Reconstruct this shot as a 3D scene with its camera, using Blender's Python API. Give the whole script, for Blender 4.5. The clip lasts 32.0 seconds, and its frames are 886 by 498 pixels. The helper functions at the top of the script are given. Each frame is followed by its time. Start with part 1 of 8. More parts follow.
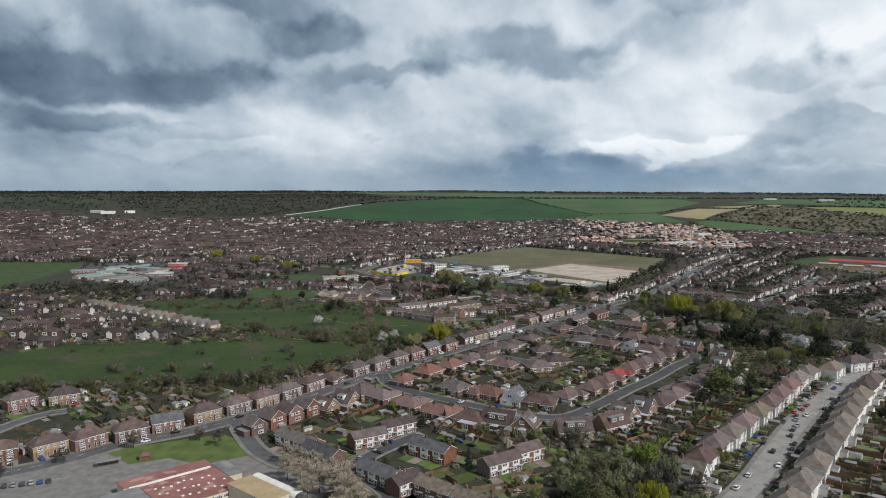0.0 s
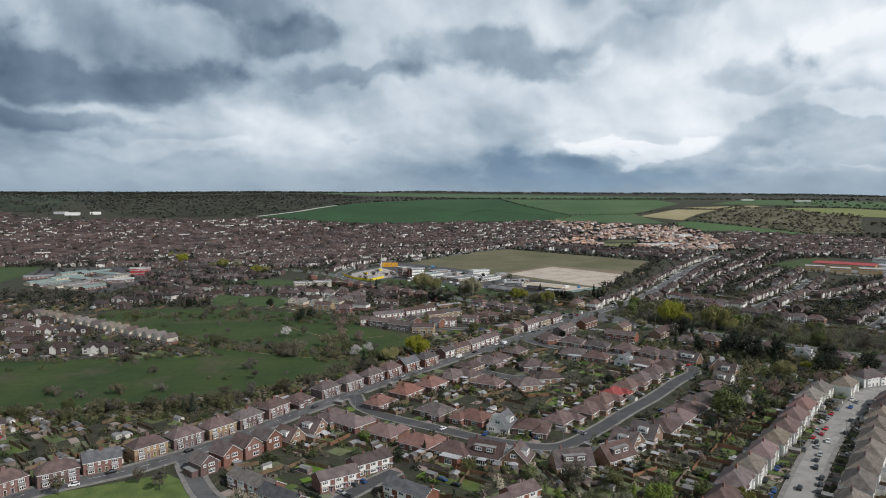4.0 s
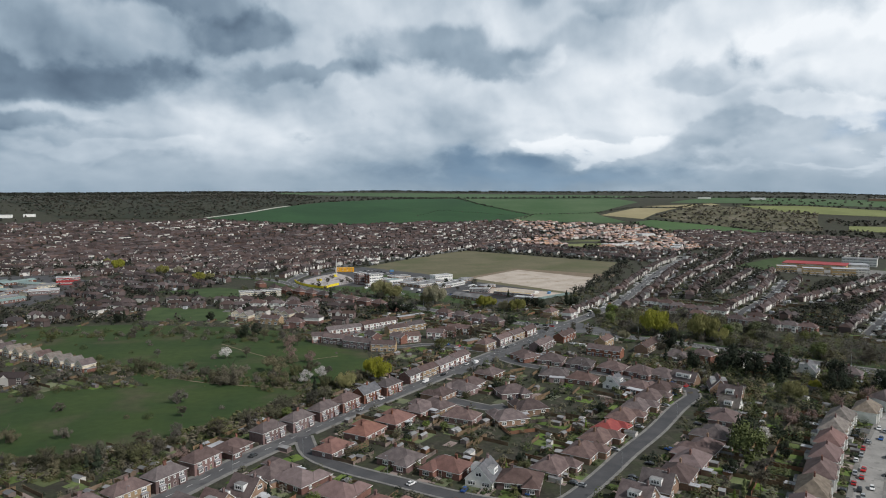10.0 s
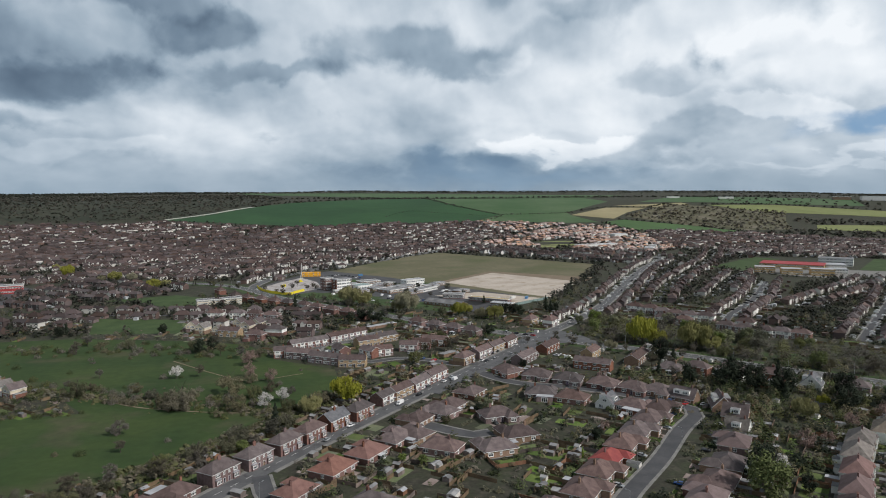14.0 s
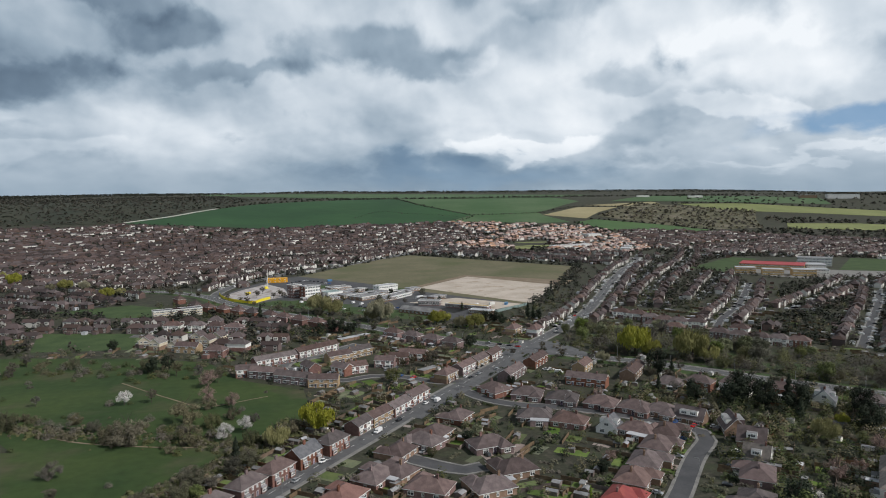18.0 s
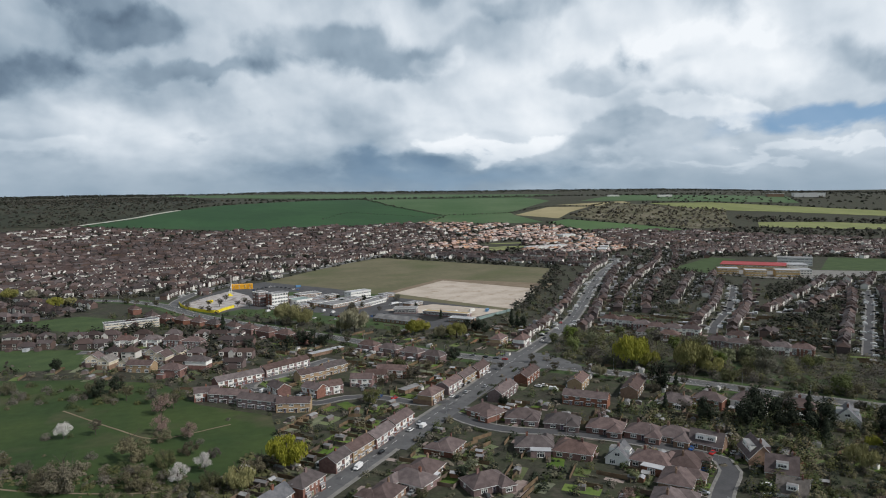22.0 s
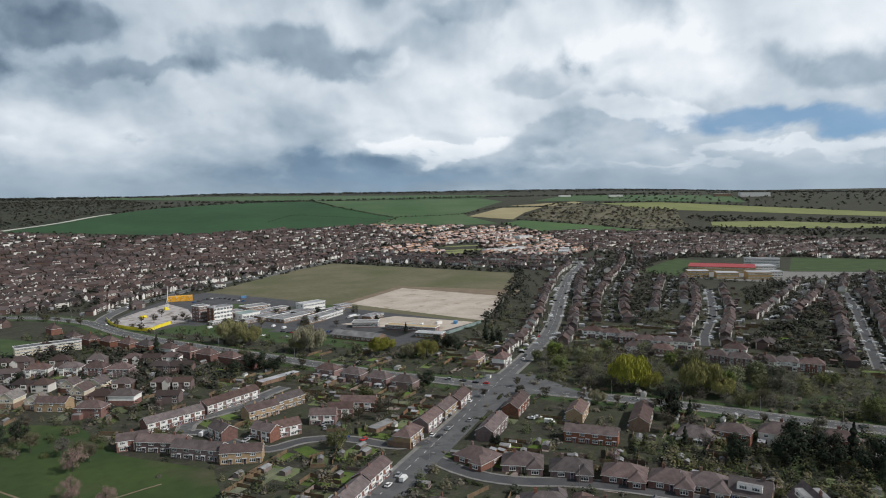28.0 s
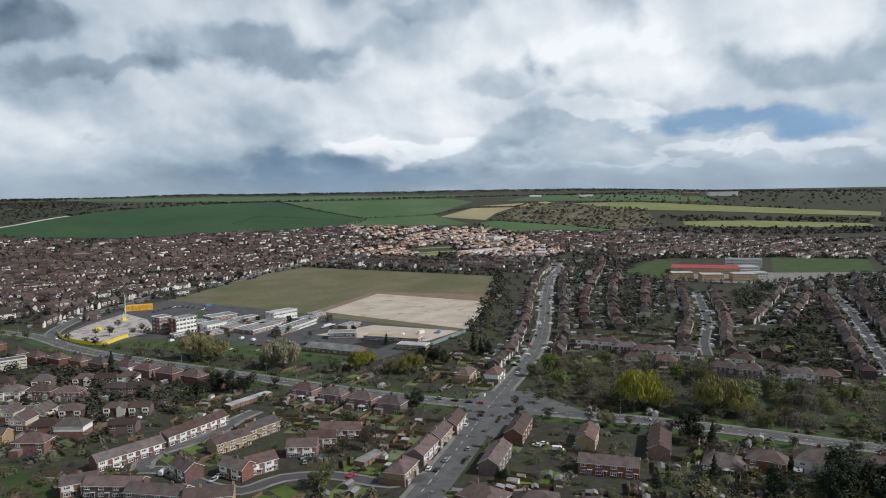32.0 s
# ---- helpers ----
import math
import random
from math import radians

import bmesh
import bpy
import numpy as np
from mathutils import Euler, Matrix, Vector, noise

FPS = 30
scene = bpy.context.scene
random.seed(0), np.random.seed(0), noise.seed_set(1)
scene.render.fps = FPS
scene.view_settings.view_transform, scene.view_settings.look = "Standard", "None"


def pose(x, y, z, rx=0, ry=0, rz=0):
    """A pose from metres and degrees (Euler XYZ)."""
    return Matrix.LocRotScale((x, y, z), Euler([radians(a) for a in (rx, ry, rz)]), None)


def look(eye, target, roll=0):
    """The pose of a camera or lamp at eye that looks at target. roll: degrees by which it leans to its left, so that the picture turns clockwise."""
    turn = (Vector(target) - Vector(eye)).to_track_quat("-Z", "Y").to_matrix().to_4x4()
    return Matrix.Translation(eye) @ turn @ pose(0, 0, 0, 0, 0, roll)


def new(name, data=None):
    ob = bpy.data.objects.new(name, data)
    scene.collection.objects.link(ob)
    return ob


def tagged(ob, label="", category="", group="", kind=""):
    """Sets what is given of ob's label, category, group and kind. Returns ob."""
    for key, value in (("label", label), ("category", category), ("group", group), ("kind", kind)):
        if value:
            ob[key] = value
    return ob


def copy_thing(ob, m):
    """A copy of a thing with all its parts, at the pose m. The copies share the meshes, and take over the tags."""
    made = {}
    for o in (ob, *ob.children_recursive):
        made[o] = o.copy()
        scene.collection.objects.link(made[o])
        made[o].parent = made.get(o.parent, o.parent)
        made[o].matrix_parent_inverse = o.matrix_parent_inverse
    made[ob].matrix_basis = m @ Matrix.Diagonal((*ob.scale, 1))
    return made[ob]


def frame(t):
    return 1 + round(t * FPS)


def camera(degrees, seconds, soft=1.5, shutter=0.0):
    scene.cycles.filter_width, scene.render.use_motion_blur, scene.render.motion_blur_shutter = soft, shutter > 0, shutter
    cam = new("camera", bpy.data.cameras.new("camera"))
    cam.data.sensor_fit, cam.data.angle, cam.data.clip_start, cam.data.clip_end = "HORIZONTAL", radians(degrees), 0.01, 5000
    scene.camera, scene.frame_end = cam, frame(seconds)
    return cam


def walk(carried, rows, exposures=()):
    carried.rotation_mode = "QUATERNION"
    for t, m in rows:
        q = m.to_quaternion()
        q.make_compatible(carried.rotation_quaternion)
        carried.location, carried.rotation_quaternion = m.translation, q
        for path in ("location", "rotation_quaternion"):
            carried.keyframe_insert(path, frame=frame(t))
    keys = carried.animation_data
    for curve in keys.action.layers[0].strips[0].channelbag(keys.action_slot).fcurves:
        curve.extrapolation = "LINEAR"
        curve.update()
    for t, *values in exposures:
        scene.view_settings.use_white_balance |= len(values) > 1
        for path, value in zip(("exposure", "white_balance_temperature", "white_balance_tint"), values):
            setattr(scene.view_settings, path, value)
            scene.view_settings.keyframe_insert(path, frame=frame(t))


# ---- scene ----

# camera: seconds, x, y, z, heading to the right of north, tilt down, lean to the right
PATH = [
    (0.0, -0.0, -0.0, 115.0, 0.0, 4.754, -0.143),
    (2.0, -0.55, 21.42, 114.85, 0.931, 4.714, -0.158),
    (4.0, -1.16, 42.7, 114.83, 1.92, 4.693, -0.145),
    (6.0, -1.86, 63.76, 115.0, 3.012, 4.703, -0.084),
    (8.0, -2.47, 84.86, 115.2, 4.206, 4.731, 0.004),
    (10.0, -2.83, 106.14, 115.25, 5.483, 4.757, 0.093),
    (12.0, -2.88, 127.2, 115.29, 6.799, 4.77, 0.186),
    (14.0, -2.72, 147.66, 115.52, 8.114, 4.766, 0.294),
    (16.0, -2.81, 168.05, 115.94, 9.42, 4.768, 0.426),
    (18.0, -3.49, 188.93, 116.46, 10.721, 4.792, 0.579),
    (20.0, -4.08, 210.27, 116.78, 12.033, 4.817, 0.711),
    (22.0, -3.97, 231.86, 116.69, 13.377, 4.822, 0.788),
    (24.0, -3.57, 253.46, 116.46, 14.785, 4.814, 0.847),
    (26.0, -3.41, 274.88, 116.42, 16.269, 4.807, 0.93),
    (28.0, -3.35, 296.07, 116.54, 17.748, 4.809, 1.021),
    (30.0, -3.13, 317.02, 116.69, 19.142, 4.825, 1.097),
    (32.0, -2.8, 337.83, 116.86, 20.481, 4.849, 1.161),
]


def along(x, y, z, heading, tilt, lean):
    a, b = radians(heading), radians(tilt)
    way = Vector((math.sin(a) * math.cos(b), math.cos(a) * math.cos(b), -math.sin(b)))
    eye = Vector((x, y, z))
    return look(eye, eye + way, -lean)


cam = camera(64.83, 32.0, soft=1.0)
walk(cam, [(row[0], along(*row[1:])) for row in PATH])

# ---------------------------------------------------------------- sky and sun
SUN_AZ, SUN_EL = 128.0, 42.0      # clockwise from north, degrees


def make_world():
    world = bpy.data.worlds.new("overcast_sky")
    world.use_nodes = True
    scene.world = world
    nt = world.node_tree
    nt.nodes.clear()

    def node(kind):
        return nt.nodes.new(kind)

    def num(op, a, b=None, c=None):
        n = nt.nodes.new("ShaderNodeMath")
        n.operation = op
        for i, v in enumerate((a, b, c)):
            if v is None:
                continue
            if isinstance(v, (int, float)):
                n.inputs[i].default_value = v
            else:
                nt.links.new(v, n.inputs[i])
        return n.outputs[0]

    coord = node("ShaderNodeTexCoord").outputs["Generated"]
    sep = node("ShaderNodeSeparateXYZ")
    nt.links.new(coord, sep.inputs[0])
    x, y, z = sep.outputs
    az = num("MULTIPLY", num("ARCTAN2", x, y), 57.2958)
    el = num("MULTIPLY", num("ARCSINE", z), 57.2958)

    # clouds lie closer together and flatter towards the horizon
    high = num("MULTIPLY", num("LOGARITHM", num("ADD", num("MULTIPLY", num("MAXIMUM", el, 0.0), 0.11), 1.0), 2.71828), 15.0)

    def field(scale, detail, dx, rough=0.5, up=0.0, side=0.0, wide=1.35):
        comb = node("ShaderNodeCombineXYZ")
        nt.links.new(num("ADD", num("MULTIPLY", az, 1.0 / (scale * wide)), dx + side), comb.inputs[0])
        nt.links.new(num("ADD", num("MULTIPLY", high, 1.0 / scale), up), comb.inputs[1])
        comb.inputs[2].default_value = dx * 1.7
        tex = node("ShaderNodeTexNoise")
        tex.inputs["Scale"].default_value = 1.0
        tex.inputs["Detail"].default_value = detail
        tex.inputs["Roughness"].default_value = rough
        tex.inputs["Distortion"].default_value = 0.25
        nt.links.new(comb.outputs[0], tex.inputs["Vector"])
        return num("SUBTRACT", tex.outputs["Fac"], 0.5)

    edge = field(5.0, 9, 6.3, 0.5)
    waz = num("ADD", az, num("MULTIPLY", field(8.0, 7, 3.1, 0.5), 20.0))
    wel = num("ADD", el, num("MULTIPLY", field(5.5, 7, 9.7, 0.5), 8.0))

    def bank(a, e, sa, se, w, hard=0):
        u = num("MULTIPLY", num("SUBTRACT", waz, a), 1.0 / sa)
        v = num("MULTIPLY", num("SUBTRACT", wel, e), 1.0 / se)
        r = num("ADD", num("MULTIPLY", u, u), num("MULTIPLY", v, v))
        g = num("EXPONENT", num("MULTIPLY", r, -1.0))
        if hard:
            step = node("ShaderNodeMapRange")
            step.interpolation_type = "SMOOTHSTEP"
            step.inputs[1].default_value, step.inputs[2].default_value = (0.20, 0.72) if hard == 1 else (0.30, 0.56)
            nt.links.new(num("ADD", g, num("MULTIPLY", edge, 1.5 if hard == 1 else 0.8)), step.inputs[0])
            g = step.outputs[0]
        return num("MULTIPLY", g, w)

    total = num("ADD", num("MULTIPLY", field(10.0, 8, 0.0, 0.5), 0.30), 0.64)
    # light from the upper right models the billows
    for scale, amount, shift in ((9.0, 0.85, 0.16), (4.0, 0.46, 0.18), (1.7, 0.14, 0.2)):
        lit = num("SUBTRACT", field(scale, 5, 2.0, 0.42), field(scale, 5, 2.0, 0.42, shift, shift * 0.8))
        total = num("ADD", total, num("MULTIPLY", lit, amount))
    for b in CLOUD_BANKS:
        total = num("ADD", total, bank(*b))
    # the sky low over the land is greyer and plainer
    low = num("MULTIPLY", num("EXPONENT", num("MULTIPLY", num("MULTIPLY", el, el), -0.22)), 0.72)
    mix = node("ShaderNodeMix")
    mix.data_type = "FLOAT"
    nt.links.new(low, mix.inputs[0])
    nt.links.new(total, mix.inputs[2])
    mix.inputs[3].default_value = 0.40
    ramp = node("ShaderNodeValToRGB")
    nt.links.new(mix.outputs[0], ramp.inputs[0])
    stops = [(0.0, (0.085, 0.125, 0.18)), (0.25, (0.17, 0.235, 0.31)), (0.45, (0.31, 0.395, 0.48)),
             (0.62, (0.49, 0.57, 0.65)), (0.80, (0.70, 0.765, 0.83)), (1.0, (0.91, 0.95, 0.99))]
    el_ = ramp.color_ramp.elements
    el_[0].position, el_[0].color = stops[0][0], (*stops[0][1], 1)
    el_[1].position, el_[1].color = stops[-1][0], (*stops[-1][1], 1)
    for p, c in stops[1:-1]:
        el_.new(p).color = (*c, 1)
    sky = node("ShaderNodeTexSky")
    sky.sky_type, sky.sun_disc = "NISHITA", False
    sky.sun_elevation, sky.sun_rotation = radians(SUN_EL), radians(SUN_AZ)
    lift = node("ShaderNodeVectorMath")
    lift.operation = "ADD"
    nt.links.new(coord, lift.inputs[0])
    lift.inputs[1].default_value = (0.0, 0.0, 0.25)
    if "Vector" in sky.inputs:
        nt.links.new(lift.outputs[0], sky.inputs["Vector"])
    thin = node("ShaderNodeMix")
    thin.data_type = "RGBA"
    gap = num("ADD", num("MULTIPLY", bank(43, 4.4, 11, 1.5, 0.75, 1), num("MINIMUM", bank(43, 4.6, 13, 2.0, 1.6), 1.0)), bank(14, 1.4, 12, 1.3, 0.26))
    gap_n = thin.inputs[0]
    nt.links.new(num("MINIMUM", num("MAXIMUM", gap, 0.03), 1.0), gap_n)
    nt.links.new(ramp.outputs[0], thin.inputs[6])
    blue = node("ShaderNodeVectorMath")
    blue.operation = "MULTIPLY"
    nt.links.new(sky.outputs[0], blue.inputs[0])
    blue.inputs[1].default_value = (0.085, 0.118, 0.128)
    nt.links.new(blue.outputs[0], thin.inputs[7])
    back = node("ShaderNodeBackground")
    # the unseen sky overhead is dimmed to deepen the shade on the land
    thick = node("ShaderNodeMapRange")
    thick.interpolation_type = "SMOOTHSTEP"
    for k, v in enumerate((17.0, 50.0, SKY, SKY * 0.26)):
        thick.inputs[k + 1].default_value = v
    nt.links.new(el, thick.inputs[0])
    nt.links.new(thick.outputs[0], back.inputs["Strength"])
    nt.links.new(thin.outputs[2], back.inputs["Color"])
    out = node("ShaderNodeOutputWorld")
    nt.links.new(back.outputs[0], out.inputs["Surface"])


SKY = 1.0
# heading, height, width, depth of each bank of cloud in degrees, and how much lighter it is
CLOUD_BANKS = [
    (-25, 8.6, 10, 1.9, -0.30, 1), (-27, 5.3, 9, 1.2, -0.24, 1), (-30, 3.4, 12, 2.2, -0.24, 0), (-18, 14.4, 7, 1.5, -0.24, 1), (-12, 12.3, 6, 1.3, -0.26, 1),
    (-26, 11.0, 12, 4.4, -0.26, 0), (5.5, 10.6, 6, 1.9, -0.26, 1), (-4, 9.3, 7, 0.9, -0.18, 1), (-11, 7.8, 6, 1.8, -0.16, 0), (18, 13.8, 4, 1.0, -0.12, 1),
    (27, 8.5, 6, 1.0, -0.14, 1), (25, 4.3, 5, 1.4, -0.14, 1), (8.0, 5.0, 3, 1.8, -0.14, 0), (13, 0.9, 12, 1.6, -0.22, 1), (9, 1.4, 13, 1.8, -0.16, 0), (50, 8.4, 6, 1.6, -0.16, 1),
    (-31, 13.4, 4, 2.0, 0.10, 0), (-3, 5.6, 10, 2.6, 0.15, 0), (-19, 2.9, 9, 0.8, 0.10, 1), (15.5, 4.2, 6.0, 1.8, 0.22, 0), (17, 3.9, 4.5, 1.1, 0.20, 2),
    (11, 10.4, 3, 0.8, 0.14, 1), (12, 13.8, 7, 2.0, 0.16, 1), (19, 8.2, 9, 2.4, 0.20, 0), (27, 12.2, 7, 2.5, 0.16, 1), (33, 5.6, 4, 1.2, 0.16, 2),
    (37, 9.0, 8, 2.8, 0.22, 1), (45, 13.0, 9, 3.0, 0.26, 1), (42, 2.3, 15, 0.45, 0.16, 1),
]
make_world()
sun = new("sun", bpy.data.lights.new("sun", "SUN"))
sun.data.energy, sun.data.angle, sun.data.color = 3.35, radians(1.2), (1.0, 0.965, 0.93)
a_, e_ = radians(SUN_AZ), radians(SUN_EL)
sun.matrix_world = look((0, 0, 400), Vector((0, 0, 400)) - Vector((math.sin(a_) * math.cos(e_), math.cos(a_) * math.cos(e_), math.sin(e_))))

# ---------------------------------------------------------------- materials


def mat(name, a, b, size=3.0, rough=0.85, vary=0.0, island=False, fine=0.25, bump=0.0, spread=(0.35, 0.65), metal=0.0, hue=0.0, third=None):
    """Two colours mixed by a broad and a fine noise at world size; vary: change of brightness from piece to piece."""
    m = bpy.data.materials.new(name)
    m.use_nodes = True
    nt = m.node_tree
    bsdf = nt.nodes["Principled BSDF"]
    bsdf.inputs["Roughness"].default_value, bsdf.inputs["Metallic"].default_value = rough, metal
    bsdf.inputs["Specular IOR Level"].default_value = 0.3
    geo = nt.nodes.new("ShaderNodeNewGeometry")

    def noise_of(scale, detail):
        t = nt.nodes.new("ShaderNodeTexNoise")
        t.inputs["Scale"].default_value, t.inputs["Detail"].default_value = scale, detail
        nt.links.new(geo.outputs["Position"], t.inputs["Vector"])
        return t.outputs["Fac"]

    broad = nt.nodes.new("ShaderNodeMapRange")
    broad.inputs[1].default_value, broad.inputs[2].default_value = spread
    nt.links.new(noise_of(1.0 / size, 4), broad.inputs[0])
    mix = nt.nodes.new("ShaderNodeMix")
    mix.data_type = "RGBA"
    mix.inputs[6].default_value, mix.inputs[7].default_value = (*a, 1), (*b, 1)
    nt.links.new(broad.outputs[0], mix.inputs[0])
    colour = mix.outputs[2]
    if third:
        col3, size3, lo, hi = third
        r3 = nt.nodes.new("ShaderNodeMapRange")
        r3.inputs[1].default_value, r3.inputs[2].default_value = lo, hi
        nt.links.new(noise_of(1.0 / size3, 5), r3.inputs[0])
        m3 = nt.nodes.new("ShaderNodeMix")
        m3.data_type = "RGBA"
        nt.links.new(r3.outputs[0], m3.inputs[0])
        nt.links.new(colour, m3.inputs[6])
        m3.inputs[7].default_value = (*col3, 1)
        colour = m3.outputs[2]
    grain = nt.nodes.new("ShaderNodeMapRange")
    grain.inputs[3].default_value, grain.inputs[4].default_value = 1 - fine, 1 + fine
    nt.links.new(noise_of(9.0 / size, 6), grain.inputs[0])
    value = grain.outputs[0]
    hsv = nt.nodes.new("ShaderNodeHueSaturation")
    if vary or hue:
        if island:
            src = geo.outputs["Random Per Island"]
        else:
            src = nt.nodes.new("ShaderNodeObjectInfo").outputs["Random"]
        r = nt.nodes.new("ShaderNodeMapRange")
        r.inputs[3].default_value, r.inputs[4].default_value = 1 - vary, 1 + vary
        nt.links.new(src, r.inputs[0])
        mul = nt.nodes.new("ShaderNodeMath")
        mul.operation = "MULTIPLY"
        nt.links.new(value, mul.inputs[0])
        nt.links.new(r.outputs[0], mul.inputs[1])
        value = mul.outputs[0]
        if hue:
            w = nt.nodes.new("ShaderNodeMath")
            w.operation = "FRACT"
            k = nt.nodes.new("ShaderNodeMath")
            k.operation = "MULTIPLY"
            k.inputs[1].default_value = 7.31
            nt.links.new(src, k.inputs[0])
            nt.links.new(k.outputs[0], w.inputs[0])
            rh = nt.nodes.new("ShaderNodeMapRange")
            rh.inputs[3].default_value, rh.inputs[4].default_value = 0.5 - hue, 0.5 + hue
            nt.links.new(w.outputs[0], rh.inputs[0])
            nt.links.new(rh.outputs[0], hsv.inputs["Hue"])
            rs = nt.nodes.new("ShaderNodeMapRange")
            rs.inputs[3].default_value, rs.inputs[4].default_value = 0.45, 1.25
            nt.links.new(w.outputs[0], rs.inputs[0])
            nt.links.new(rs.outputs[0], hsv.inputs["Saturation"])
    nt.links.new(value, hsv.inputs["Value"])
    nt.links.new(colour, hsv.inputs["Color"])
    nt.links.new(hsv.outputs[0], bsdf.inputs["Base Color"])
    if bump:
        bn = nt.nodes.new("ShaderNodeBump")
        bn.inputs["Strength"].default_value, bn.inputs["Distance"].default_value = 0.6, bump
        nt.links.new(noise_of(6.0 / size, 6), bn.inputs["Height"])
        nt.links.new(bn.outputs[0], bsdf.inputs["Normal"])
    return m


def glass_mat():
    m = mat("window_glass", (0.03, 0.035, 0.04), (0.06, 0.07, 0.075), 4, 0.12, 0.5, fine=0.1)
    m.node_tree.nodes["Principled BSDF"].inputs["Specular IOR Level"].default_value = 0.6
    return m


ROOF_BROWN = mat("brown_roof_tiles", (0.088, 0.06, 0.058), (0.135, 0.095, 0.09), 2.5, 0.9, 0.32, hue=0.014, fine=0.4, bump=0.05)
ROOF_RED = mat("red_clay_roof_tiles", (0.14, 0.077, 0.069), (0.19, 0.105, 0.094), 2.5, 0.9, 0.25, hue=0.012, fine=0.35, bump=0.05)
ROOF_BRIGHT = mat("new_red_roof_tiles", (0.22, 0.05, 0.05), (0.27, 0.07, 0.06), 3, 0.85, 0.1, fine=0.25, bump=0.04)
ROOF_GREY = mat("grey_slate_roof", (0.075, 0.077, 0.086), (0.125, 0.125, 0.132), 2.5, 0.8, 0.25, fine=0.3, bump=0.05)
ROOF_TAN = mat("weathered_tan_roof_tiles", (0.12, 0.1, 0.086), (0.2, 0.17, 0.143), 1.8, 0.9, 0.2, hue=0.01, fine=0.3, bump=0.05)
ROOF_ORANGE = mat("orange_roof_tiles", (0.30, 0.13, 0.075), (0.40, 0.19, 0.115), 4, 0.9, 0.3, hue=0.01, fine=0.3)
BRICK_RED = mat("red_brick_wall", (0.15, 0.075, 0.063), (0.215, 0.11, 0.092), 1.2, 0.9, 0.25, hue=0.012, fine=0.35, bump=0.02)
BRICK_BROWN = mat("brown_brick_wall", (0.20, 0.13, 0.09), (0.27, 0.18, 0.13), 1.2, 0.9, 0.2, fine=0.35, bump=0.02)
BRICK_BUFF = mat("buff_brick_wall", (0.29, 0.205, 0.12), (0.35, 0.255, 0.16), 1.5, 0.9, 0.2, fine=0.25, bump=0.02)
RENDER = mat("white_rendered_wall", (0.66, 0.65, 0.61), (0.78, 0.77, 0.74), 2.5, 0.8, 0.12, fine=0.12, bump=0.01)
OCHRE = mat("ochre_clad_wall", (0.38, 0.26, 0.12), (0.44, 0.31, 0.15), 4, 0.85, 0.06, fine=0.12)
CREAM = mat("cream_rendered_wall", (0.55, 0.48, 0.36), (0.64, 0.57, 0.45), 2.5, 0.8, 0.12, fine=0.12)
WHITE = mat("white_painted_frame", (0.72, 0.72, 0.70), (0.80, 0.80, 0.78), 2, 0.5, 0.08, fine=0.08)
GLASS = glass_mat()
DOOR = mat("painted_door", (0.16, 0.06, 0.05), (0.12, 0.10, 0.12), 3, 0.5, 0.6, hue=0.3, fine=0.1)
GARAGE = mat("painted_garage_door", (0.62, 0.62, 0.60), (0.72, 0.72, 0.70), 2, 0.5, 0.25, fine=0.1)
FELT = mat("grey_roofing_felt", (0.15, 0.15, 0.155), (0.27, 0.27, 0.27), 6, 0.95, 0.4, island=True, fine=0.2)
FELT_PALE = mat("pale_flat_roof", (0.304, 0.312, 0.328), (0.448, 0.456, 0.479), 9, 0.8, 0.35, island=True, fine=0.15)
LEAD = mat("grey_porch_roof", (0.20, 0.20, 0.21), (0.28, 0.28, 0.29), 2, 0.8, 0.2, fine=0.2)
ASPHALT = mat("worn_asphalt", (0.088, 0.09, 0.095), (0.124, 0.125, 0.129), 9, 0.95, 0.0, fine=0.2, third=((0.074, 0.074, 0.079), 5, 0.58, 0.66))
ESTATE_ROAD = mat("dark_asphalt_side_street", (0.062, 0.064, 0.069), (0.088, 0.088, 0.093), 9, 0.95, 0.0, fine=0.2)
# sunlight on the near street is put into this paler road colour
SUNLIT_ROAD = mat("sunlit_pale_road", (0.255, 0.25, 0.24), (0.32, 0.312, 0.298), 7, 0.95, 0.0, fine=0.15, third=((0.21, 0.206, 0.20), 4, 0.56, 0.64))
PAVING = mat("paving_slabs", (0.165, 0.162, 0.155), (0.235, 0.228, 0.217), 4, 0.95, 0.0, fine=0.25)
DRIVE = mat("brick_paved_drive", (0.22, 0.165, 0.15), (0.32, 0.27, 0.245), 8, 0.95, 0.0, island=True, fine=0.3)
PAINT = mat("white_road_paint", (0.62, 0.62, 0.60), (0.72, 0.72, 0.70), 3, 0.8, 0.0, fine=0.2)
GARDEN = mat("gardens_and_rough_ground", (0.036, 0.034, 0.026), (0.043, 0.05, 0.028), 14, 1.0, 0.0, fine=0.6, third=((0.066, 0.06, 0.046), 5, 0.5, 0.72))
LAWN = mat("garden_lawn", (0.078, 0.112, 0.034), (0.125, 0.155, 0.05), 7, 1.0, 0.35, island=True, fine=0.3, hue=0.02)
VERGE = mat("mown_grass", (0.038, 0.066, 0.022), (0.056, 0.088, 0.031), 16, 1.0, 0.0, fine=0.3)
MEADOW = mat("meadow_grass", (0.025, 0.05, 0.0135), (0.044, 0.07, 0.0185), 45, 1.0, 0.0, fine=0.35, third=((0.068, 0.068, 0.037), 38, 0.54, 0.72), bump=0.3)
